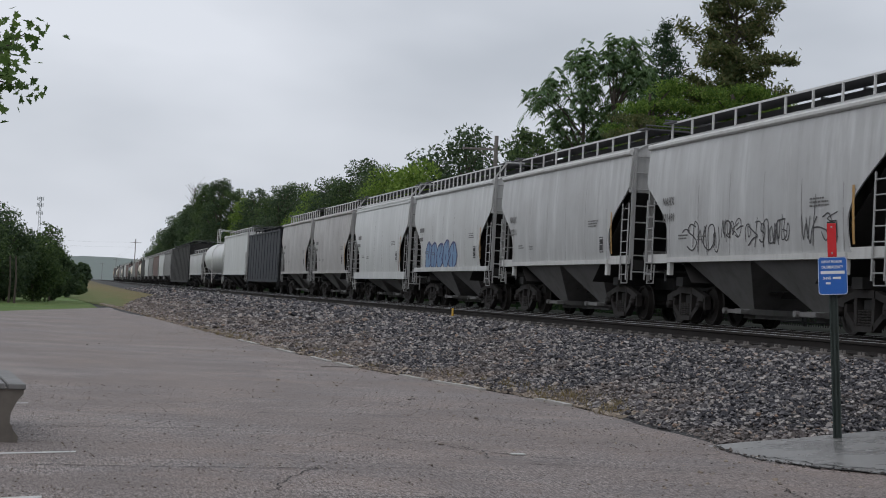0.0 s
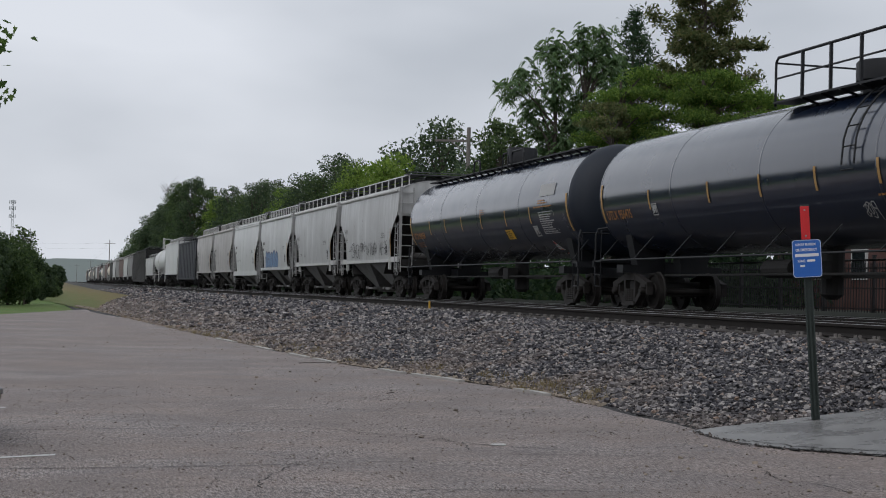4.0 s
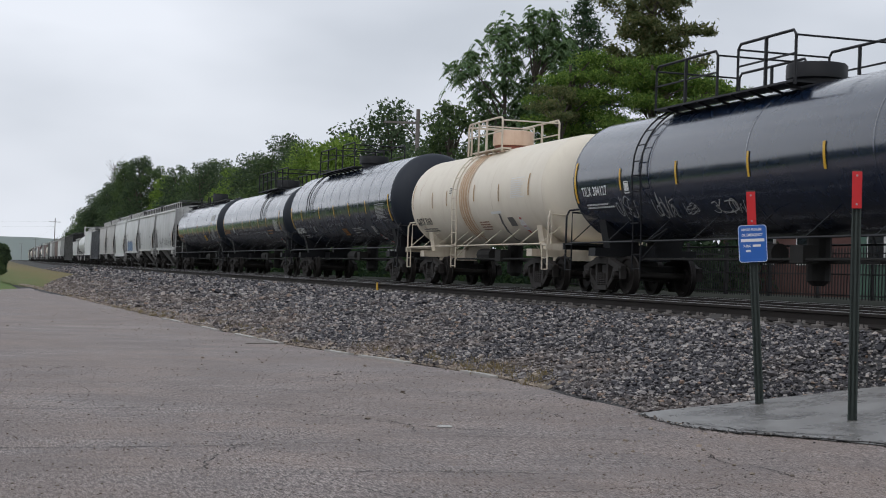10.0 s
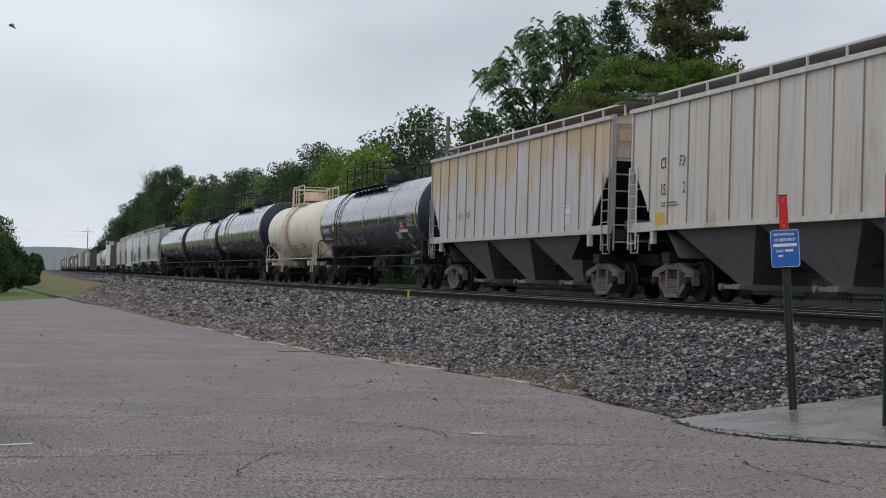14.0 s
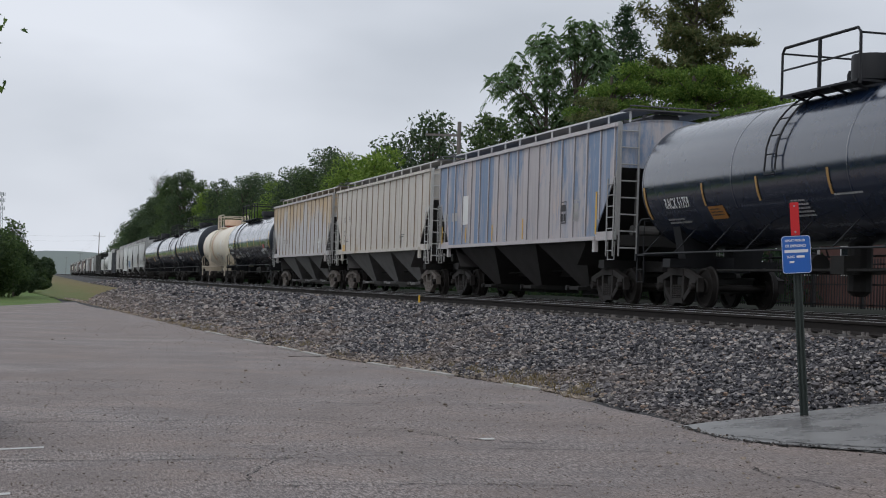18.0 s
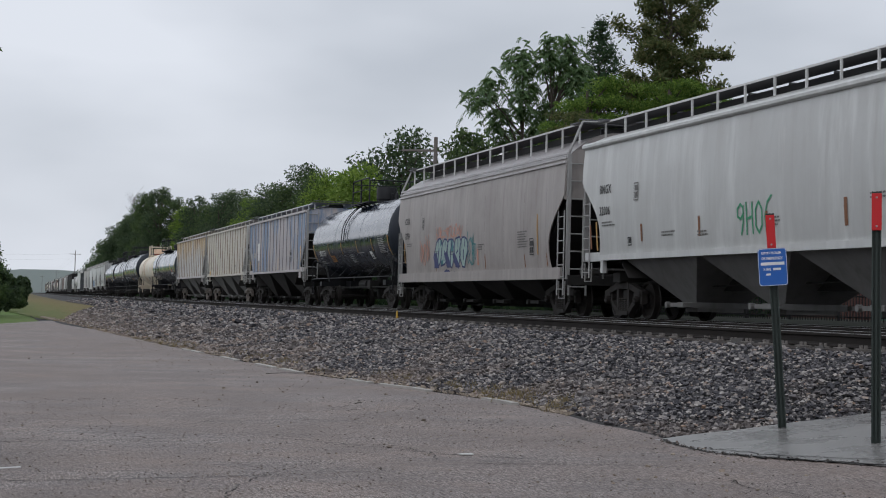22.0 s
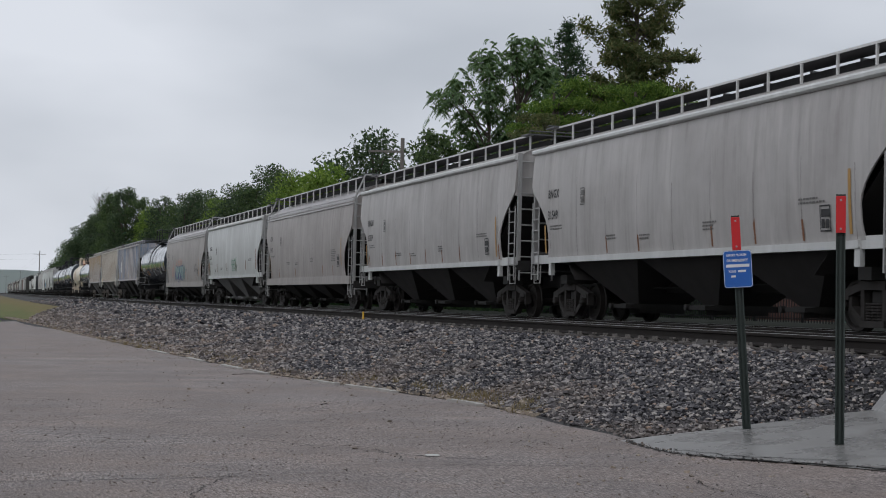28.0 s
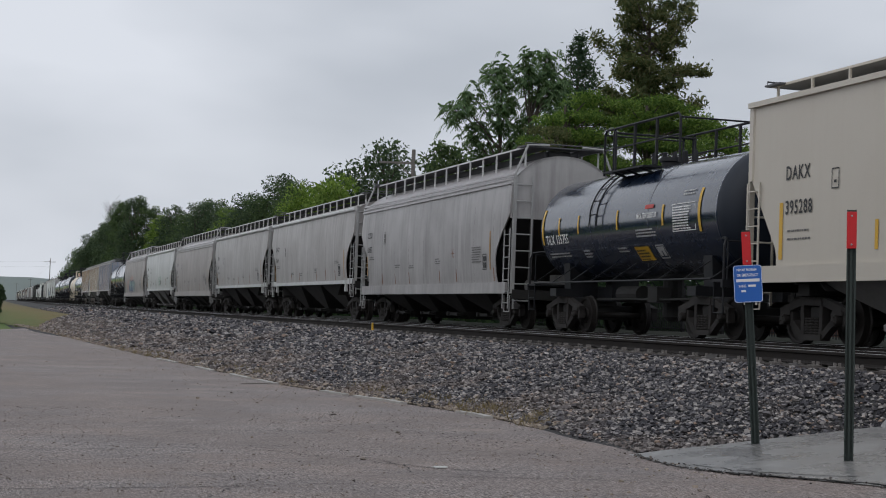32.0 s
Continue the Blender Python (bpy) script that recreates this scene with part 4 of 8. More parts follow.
M["cream_steel"] = worn("rusty_cream_steel", (0.68, 0.61, 0.49), (0.32, 0.16, 0.08), 0.4, 0.5, 0.0, 3.0)

WHEEL_R = 0.457
WHEELS = []   # (wheelset, its place in the truck)
MOVING = []   # (car, middle of the car along the track when the clip is 16 s old)


def wheelset_mesh(material):
    def make():
        s = Shape()
        s.lathe([(-1.02, 0.075), (-1.02, 0.085), (1.02, 0.085), (1.02, 0.075)], "x", 10)
        for side in (-1, 1):
            c = side * 0.7525
            prof = [(-0.07, 0.10), (-0.07, 0.17), (-0.03, 0.19), (-0.025, 0.37), (-0.065, 0.40), (-0.065, 0.452), (0.05, 0.457), (0.075, 0.485), (0.10, 0.478), (0.10, 0.40), (0.02, 0.37), (0.01, 0.19), (0.07, 0.16), (0.07, 0.10)]
            s.lathe([(c - side * a, r) for a, r in (prof if side < 0 else prof)], "x", 24)
            s.lathe([(side * 1.02, 0.10), (side * 1.13, 0.105), (side * 1.16, 0.09), (side * 1.165, 0.04)], "x", 12)
            for k in range(3):  # cap bolts
                a = k * 2.094
                s.box(side * 1.17, 0.06 * math.cos(a), 0.06 * math.sin(a), 0.03, 0.025, 0.025)
        return s
    return kept("wheelset", material, make, True)


def truck(car, y, material, keyed=True):
    """A four-wheel truck: bolster with two side frames, springs, two turning wheelsets."""
    def bolster():
        s = Shape()
        s.box(0, 0, 0.60, 2.0, 0.34, 0.24, bevel=0.03).box(0, 0, 0.75, 0.6, 0.5, 0.1)
        s.lathe([(0.79, 0.3), (0.84, 0.3)], "z", 14)
        for sg in (-1, 1):  # brake beams
            s.beam((-0.75, sg * 0.36, 0.36), (0.75, sg * 0.36, 0.36), 0.06, 0.09, up=(0, 0, 1))
            for x in (-0.75, 0.75):
                s.box(x, sg * 0.405, 0.44, 0.09, 0.05, 0.3)
        return s

    def side_frame():
        s = Shape()
        t = 0.15
        up = (1, 0, 0)
        s.beam((0, -0.36, 0.80), (0, 0.36, 0.80), t + 0.03, 0.15, up)
        for sg in (-1, 1):
            s.beam((0, sg * 0.34, 0.80), (0, sg * 1.13, 0.60), t, 0.14, up)
            s.beam((0, sg * 1.10, 0.56), (0, sg * 1.10, 0.36), t, 0.09, up)
            s.beam((0, sg * 0.70, 0.60), (0, sg * 0.70, 0.34), t, 0.09, up)
            s.beam((0, sg * 0.68, 0.40), (0, sg * 0.30, 0.13), t, 0.12, up)
            s.beam((0, sg * 0.33, 0.80), (0, sg * 0.31, 0.15), t, 0.11, up)
            s.box(0, sg * 0.9, 0.585, 0.2, 0.34, 0.08)
            s.box(0, sg * 0.9, 0.64, 0.16, 0.2, 0.08)
        s.beam((0, -0.36, 0.14), (0, 0.36, 0.14), t + 0.06, 0.11, up)
        return s

    def springs():
        s = Shape()
        prof = []
        for k in range(6):
            z = 0.20 + 0.052 * k
            prof += [(z, 0.055), (z + 0.012, 0.075), (z + 0.03, 0.075), (z + 0.042, 0.055)]
        s.lathe(prof, "z", 9)
        return s
    base = part("truck", kept("truck", M["under"], bolster), None, car, m=pose(0, y, 0))
    for sg in (-1, 1):
        part("side_frame", kept("side_frame", material, side_frame), None, base, m=pose(sg * 1.0, 0, 0))
        for yy in (-0.16, 0.0, 0.16) if keyed else (0.0,):
            part("spring", kept("spring", material, springs), None, base, m=pose(sg * 1.03, yy, 0))
    for sg in (-1, 1):
        ws = part("wheelset", wheelset_mesh(M["wheel"]), None, base, m=pose(0, sg * 0.89, WHEEL_R))
        if keyed:
            WHEELS.append((ws, sg * 0.89))
    return base


def coupler(car, y, sg):
    def make():
        s = Shape()
        s.box(0, -0.25, 0.87, 0.16, 0.7, 0.18, bevel=0.03)
        s.prism([(-0.17, 0.05), (-0.19, 0.22), (-0.07, 0.31), (0.0, 0.2), (0.08, 0.18), (0.19, 0.27), (0.15, 0.06)], 0.72, 1.02, "z")
        s.box(0.12, 0.22, 0.62, 0.04, 0.05, 0.35)
        s.tube([(-0.3, -0.1, 0.8), (-0.34, 0.12, 0.55), (-0.2, 0.32, 0.38), (-0.06, 0.42, 0.42)], 0.03, 6)
        return s
    return part("coupler", kept("coupler", M["under"], make), None, car, m=pose(0, y, 0, 0, 0, 0 if sg > 0 else 180))


def ladder(name, car, a, b, bottom, top, rungs, material, r=0.015, lean=None):
    """Two upright stiles at a and b with rungs between them."""
    s = Shape()
    a, b = Vector((a[0], a[1], 0)), Vector((b[0], b[1], 0))
    for p in (a, b):
        s.beam((p.x, p.y, bottom), (p.x, p.y, top), 0.045, 0.022, (b - a).normalized())
    for i in range(rungs):
        z = bottom + (top - bottom) * (i + 0.5) / rungs
        s.tube([(a.x, a.y, z), (b.x, b.y, z)], r, 5)
    return put(name, s, material, car)


def decal(name, car, d, material, surf, y0, label="", proud=0.008):
    for me in d.mesh(name, material, surf, y0, proud):
        ob = put(name, me, material, car, label)
        if name in ("stencil", "data_table", "placard_words", "warning", "seam_streak", "graffiti_outline"):  # writing too small to pick apart
            ob["kind"] = "stuff"


def hopper(name, label, middle, length, half, kind, paint, under, sill, eave, crown, bays, trim, steel, spec, group="cars of the freight train", keyed=True, truck_mat=None, board_posts=14, roof_mat=None, deep=False):
    """A covered hopper car. half: half the length of its roof; sill: (bottom, top); kind: round or ribbed."""
    car = thing(name, label, "hopper car", group=group)
    MOVING.append((car, middle))
    truck_mat = truck_mat or M["truck"]
    z0, z1 = sill[1], eave
    inset = spec.get("inset", 0.85)

    def across(z):
        t = min(1.0, max(0.0, (z - z0) / (z1 - z0)))
        if kind == "round":
            return 1.50 + 0.10 * math.sin(math.pi * min(1.0, t * 0.92 + 0.04)) ** 0.7
        return 1.52

    def reach(z):
        t = (z - z0) / (z1 - z0)
        if kind == "round":
            k = min(1.0, max(0.0, (0.66 - t) / 0.46))
            return half - inset * math.sin(math.pi / 2 * k) ** 1.15 + 0.10 * min(1.0, max(0.0, (0.14 - t) / 0.14)) ** 2
        k = min(1.0, max(0.0, (0.58 - t) / 0.5))
        return half - inset * k

    # side sheets
    levels = [z0 + (z1 - z0) * i / 18 for i in range(19)]
    cols = spec.get("cols", 26)
    for sg, nm in ((-1, "side_sheet"), (1, "side_sheet")):
        s = Shape()
        vs, fs = [], []
        for z in levels:
            w, L = across(z), reach(z)
            for k in range(cols + 1):
                u = -1 + 2 * k / cols
                dent = 0.006 * noise.noise((u * 7 + middle, z * 1.4, sg * 3.0)) if kind == "round" else 0.004 * noise.noise((u * 30 + middle, z * 2.0, 0))
                vs.append((sg * (w + dent), u * L, z))
        n = cols + 1
        for i in range(len(levels) - 1):
            for k in range(cols):
                q = (i * n + k, i * n + k + 1, (i + 1) * n + k + 1, (i + 1) * n + k)
                fs.append(q if sg > 0 else q[::-1])
        m = len(vs)
        vs += [(x - sg * 0.03, y, z) for x, y, z in vs]
        fs += [tuple(m + i for i in f[::-1]) for f in fs]
        rim = [k for k in range(n)] + [i * n + cols for i in range(1, len(levels))] + [(len(levels) - 1) * n + k for k in range(cols - 1, -1, -1)] + [i * n for i in range(len(levels) - 2, 0, -1)]
        for a, b in zip(rim, rim[1:] + rim[:1]):
            fs.append((a, b, m + b, m + a))
        s.add(vs, fs)
        put(nm, s, paint, car, smooth=True)
    # ribs of a ribbed car
    if kind == "ribbed":
        ribs = spec.get("ribs", 17)
        for sg in (-1, 1):
            for k in range(ribs):
                y = -half + 0.12 + (2 * half - 0.24) * k / (ribs - 1)
                zb = z0
                over = abs(y) - (half - inset)
                if over > 0:
                    zb = z0 + (z1 - z0) * min(0.55, 0.08 + 0.5 * over / inset)
                s = Shape()
                s.prism([(-0.05, 0.0), (-0.04, 0.036), (0.04, 0.036), (0.05, 0.0)], zb + 0.02, z1 - 0.02, "z")
                vs = [(sg * (1.52 + b), y + a, z) for a, b, z in s.v]
                t = Shape()
                t.add(vs, s.f)
                rib = put("rib", t, spec.get("rib_mat", paint), car)
                if spec.get("rib_side"):  # flange faces coloured darker for side shade and rust
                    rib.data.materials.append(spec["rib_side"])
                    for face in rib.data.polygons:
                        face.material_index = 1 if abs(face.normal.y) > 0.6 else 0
    # roof
    s = Shape()
    we = across(z1)
    vs, fs = [], []
    nseg = 12
    for y in (-half, -half * 0.34, half * 0.34, half):
        for k in range(nseg + 1):
            x = -we + 2 * we * k / nseg
            vs.append((x, y, z1 + (crown - z1) * (1 - abs(x / we) ** 2.3)))
    for i in range(3):
        for k in range(nseg):
            a = i * (nseg + 1) + k
            fs.append((a, a + 1, a + nseg + 2, a + nseg + 1))
    m = len(vs)
    vs += [(x, y, z - 0.04) for x, y, z in vs]
    fs += [tuple(m + i for i in f[::-1]) for f in fs]
    s.add(vs, fs)
    put("roof", s, roof_mat or paint, car, smooth=True)
    # eave mouldings
    for sg in (-1, 1):
        s = Shape()
        if spec.get("eave", "tube") == "tube":
            s.tube([(sg * (we + 0.03), -half, z1 - 0.02), (sg * (we + 0.03), half, z1 - 0.02)], 0.075, 8)
        elif spec["eave"] == "steps":
            for k in range(2):
                step = Shape()
                step.box(sg * (we + 0.035 - 0.03 * k), 0, z1 - 0.11 + 0.12 * k, 0.06, 2 * half, 0.05)
                put("eave_rail", step, M["roof_taupe"] if roof_mat else trim, car)
            s.box(sg * (we - 0.025), 0, z1 + 0.13, 0.06, 2 * half, 0.05)
        else:
            s.box(sg * (we + 0.02), 0, z1 + 0.02, 0.11, 2 * half, 0.10)
        put("eave_rail", s, M["roof_taupe"] if roof_mat else trim, car)
    # end sheets above, slope sheets below
    zm = z0 + (z1 - z0) * 0.62
    for sg in (-1, 1):
        s = Shape()
        ring = [(-across(z) + 0.02, z) for z in (zm, (zm + z1) / 2, z1)]
        ring += [(-we + 2 * we * k / nseg, z1 + (crown - z1) * (1 - abs(-1 + 2 * k / nseg) ** 2.3)) for k in range(1, nseg)]
        ring += [(across(z) - 0.02, z) for z in (z1, (zm + z1) / 2, zm)]
        s.prism(ring, sg * (half - 0.05), sg * (half - 0.02), "y")
        put("end_sheet", s, paint, car)
        s = Shape()
        a, b = sg * (half - 0.05), sg * (half - 2.7)
        w = 1.47
        s.add([(-w, a, zm), (w, a, zm), (w, b, 1.0), (-w, b, 1.0), (-w, a - sg * 0.05, zm - 0.03), (w, a - sg * 0.05, zm - 0.03), (w, b - sg * 0.05, 0.97), (-w, b - sg * 0.05, 0.97)],
              [(0, 1, 2, 3), (7, 6, 5, 4), (0, 4, 5, 1), (2, 6, 7, 3), (0, 3, 7, 4), (1, 5, 6, 2)])
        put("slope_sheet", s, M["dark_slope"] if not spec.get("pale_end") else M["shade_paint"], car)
        # shear plate, end sill, bolster, draft box
        s = Shape()
        e = length / 2 - 0.62
        s.box(0, sg * (e - 0.8), sill[0] + 0.06, 2.9, 1.6, 0.05)
        s.box(0, sg * e, sill[0] - 0.02, 2.95, 0.12, 0.26)
        s.box(0, sg * (e - 1.2), 0.98, 0.42, 2.4, 0.3)
        s.box(0, sg * (length / 2 - 2.15), 1.0, 2.5, 0.4, 0.22)
        put("end_frame", s, M["under"], car)
        s = Shape()
        yb = sg * (half - 0.55)
        for x in (-0.75, 0.75):
            s.beam((x, yb, sill[0]), (x * 1.2, sg * (half - 0.1), zm), 0.08, 0.08, (1, 0, 0))
        s.box(0.1, sg * (e - 0.5), sill[0] + 0.42, 0.35, 0.5, 0.3)
        s.lathe([(-0.35, 0.14), (0.35, 0.14)], "x", 12, (-0.5, sg * (e - 0.55), sill[0] + 0.25))
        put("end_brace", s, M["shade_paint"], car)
        coupler(car, sg * (length / 2 - 0.28), sg)
        # corner posts, end ladder and side ladder
        for sx in (-1, 1):
            s = Shape()
            yp = sg * (half + 0.02) if not spec.get("post_in") else sg * (half - 0.02)
            s.box(sx * 1.46, yp, (sill[0] + z1 + 0.1) / 2, 0.11, 0.07, z1 + 0.1 - sill[0])
            if spec.get("bow"):
                s.tube([(sx * 1.47, yp, z1), (sx * 1.46, yp, z1 + 0.18), (sx * 1.12, yp, crown + 0.24), (sx * 0.5, yp, crown + 0.26)], 0.035, 6)
            put("corner_post", s, steel, car)
            ladder("side_ladder", car, (sx * 1.56, sg * (half - 0.02)), (sx * 1.56, sg * (half - 0.47)), sill[0] - 0.42, z0 + (z1 - z0) * 0.52, 7, steel)
            ladder("end_ladder", car, (sx * 1.44, sg * (half + 0.06)), (sx * 0.96, sg * (half + 0.06)), sill[0] - 0.42, z1 + 0.08, 8, steel, 0.02)
            s = Shape()
            s.tube([(sx * 1.5, sg * (half - 0.5), sill[0] - 0.05), (sx * 1.5, sg * (half - 0.48), sill[0] - 0.5), (sx * 1.5, sg * (half - 0.06), sill[0] - 0.5), (sx * 1.5, sg * (half - 0.04), sill[0] - 0.05)], 0.018, 5)
            put("sill_step", s, steel, car)
    # brake wheel on the near end
    s = Shape()
    s.lathe([(-0.02, 0.27), (0.0, 0.285), (0.02, 0.27)], "y", 16, (0.55, -half - 0.25, zm - 0.2))
    s.tube([(0.55, -half - 0.25, zm - 0.2), (0.55, -half, zm - 0.2)], 0.03, 6)
    for k in range(4):
        s.beam((0.55 - 0.27 * math.cos(k * 0.785), -half - 0.25, zm - 0.2 - 0.27 * math.sin(k * 0.785)), (0.55 + 0.27 * math.cos(k * 0.785), -half - 0.25, zm - 0.2 + 0.27 * math.sin(k * 0.785)), 0.02, 0.03)
    put("brake_wheel", s, steel, car)
    # side sills
    for sg in (-1, 1):
        s = Shape()
        ls = half - (0.25 if not spec.get("short_sill") else inset + 0.05)
        s.box(sg * 1.54, 0, (sill[0] + sill[1]) / 2, 0.07, 2 * ls, sill[1] - sill[0])
        s.box(sg * 1.50, 0, sill[0] + 0.015, 0.14, 2 * ls, 0.03)
        if spec.get("short_sill"):
            for k in (-1, 1):
                s.box(sg * 1.5, k * (half - inset - 0.12), sill[0] - 0.12, 0.1, 0.16, 0.36)
                s.box(sg * 1.48, k * (half - inset * 0.5 - 0.1), sill[0] + 0.1, 0.08, inset, 0.22)
        put("side_sill", s, trim, car)
    # bays with their outlet gates
    span = 2 * half - 4.6
    for k in range(bays):
        yc = -span / 2 + span * (k + 0.5) / bays
        d = span / bays * 0.5
        s = Shape()
        zt, zb = sill[0] + 0.06, 0.42
        top = [(-1.44, yc - d), (1.44, yc - d), (1.44, yc + d), (-1.44, yc + d)]
        bot = [(-0.62, yc - 0.32), (0.62, yc - 0.32), (0.62, yc + 0.32), (-0.62, yc + 0.32)]
        s.add([(x, y, zt) for x, y in top] + [(x, y, zb) for x, y in bot], [(3, 2, 1, 0), (4, 5, 6, 7), (0, 1, 5, 4), (1, 2, 6, 5), (2, 3, 7, 6), (3, 0, 4, 7)])
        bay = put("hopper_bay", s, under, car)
        s = Shape()
        s.box(0, yc, 0.36, 1.5, 0.78, 0.13).box(0, yc, 0.26, 1.15, 0.6, 0.1)
        for sx in (-1, 1):
            s.box(sx * 0.9, yc, 0.36, 0.22, 0.95, 0.09)
            s.lathe([(sx * 0.98, 0.07), (sx * 1.08, 0.07)], "x", 8, (0, yc + 0.3, 0.36))
        # gates turn dark along with the shade-coloured bays
        put("outlet_gate", s, M["under"] if under is M["dark_slope"] else M["bay_grey"], bay)
    s = Shape()
    s.box(0, 0, 0.86, 0.34, 2 * half - 4.4, 0.34)
    for k in range(6):
        s.tube([(-0.55, -half + 2.6 + k * 0.15, 0.9), (-0.5, half - 2.6, 0.75)], 0.018, 4) if k < 2 else None
    s.lathe([(-0.5, 0.0), (-0.5, 0.16), (0.5, 0.16), (0.5, 0.0)], "y", 12, (0.9, -half + 2.6, 0.92))
    put("center_sill", s, M["under"], car)
    # running boards on posts, hatches in their trough
    zb = crown + 0.20
    for sg in (-1, 1):
        s = Shape()
        s.box(sg * 0.78, 0, zb, 0.62, 2 * half - 0.1, 0.035)
        # dark colour of board and coaming stands for the shade under the board
        put("running_board", s, M["hatch_dark"] if kind == "round" else M["board_pale"], car)
        if kind == "round":
            s = Shape()
            s.box(sg * 0.5, 0, crown + 0.03, 0.04, 2 * half - 0.5, 0.18)
            put("hatch_coaming", s, M["hatch_dark"], car)
        s = Shape()
        s.box(sg * 1.09, 0, zb + 0.005, 0.035, 2 * half - 0.1, 0.045)
        for k in range(board_posts):
            y = -half + 0.25 + (2 * half - 0.5) * k / (board_posts - 1)
            xr = 1.09
            zr = z1 + (crown - z1) * (1 - abs(xr / we) ** 2.3)
            s.box(sg * xr, y, (zr + zb) / 2, 0.045, 0.04, zb - zr)
        put("board_bracket", s, M["bracket"] if steel is M["grey_steel"] else steel, car)
    for k in range(spec.get("hatches", 2)):
        n = spec.get("hatches", 2)
        L = (2 * half - 0.8) / n
        y = -half + 0.4 + L * (k + 0.5)
        s = Shape()
        s.box(0, y, crown + 0.08, 0.72, L - 0.12, 0.20, bevel=0.05)
        for q in range(3):
            s.box(0, y + (q - 1) * L * 0.33, crown + 0.16, 0.84, 0.08, 0.08)
        put("roof_hatch", s, M["hatch_dark"], car)
    for y in (-1, 1):
        s = Shape()
        s.box(0, y * (half - 0.28), zb + 0.01, 2.5, 0.55, 0.035)
        s.tube([(-1.2, y * (half - 0.02), zb), (-1.2, y * (half - 0.02), zb + 0.1), (1.2, y * (half - 0.02), zb + 0.1), (1.2, y * (half - 0.02), zb)], 0.018, 5)
        put("end_running_board", s, M["grating"], car)
    truck(car, length / 2 - 2.15, truck_mat, keyed)
    truck(car, -length / 2 + 2.15, truck_mat, keyed)
    # seams and their streaks
    if kind == "round" and spec.get("seams", 8):
        d = Decal()
        r = Decal()
        n = spec.get("seams", 8)
        rnd = random.Random(int(middle * 10))
        for k in range(n):
            u = (2 * half - 2 * inset - 0.3) * (k / (n - 1)) + inset + 0.15
            top = rnd.uniform(0.45, 0.8)
            for j in range(8):
                d.rect(u + 0.006 * rnd.uniform(-1, 1), z0 + (z1 - z0) * top * j / 8 + 0.02, rnd.uniform(0.007, 0.02), (z1 - z0) * top / 8)
            d.split()
            if rnd.random() < spec.get("rusty", 0.5):
                r.add([(u + 0.01, z0 + 0.04), (u + 0.075, z0 + 0.04), (u + 0.05, z0 + rnd.uniform(0.3, 0.55)), (u - 0.015, z0 + 0.42)], [(0, 1, 2, 3)]).split()
        decal("seam_streak", car, d, M["soot_line"], across, half, proud=0.006)
        if r.v:
            decal("reflector_strip", car, r, spec.get("strip", M["rust_line"]), across, half, "dirty amber reflector strips")
    for item in spec.get("marks", ()):
        nm, mat, lab, draw = item
        d = Decal()
        d.apart = nm in ("reflector", "end_strip", "car_number", "sill_number", "placard")
        draw(d)
        decal(nm, car, d, mat, across, half, lab, 0.010 + 0.003 * (hash_of(nm) % 3))
    return car


def hash_of(s):
    return sum(ord(c) * (i + 1) for i, c in enumerate(s))


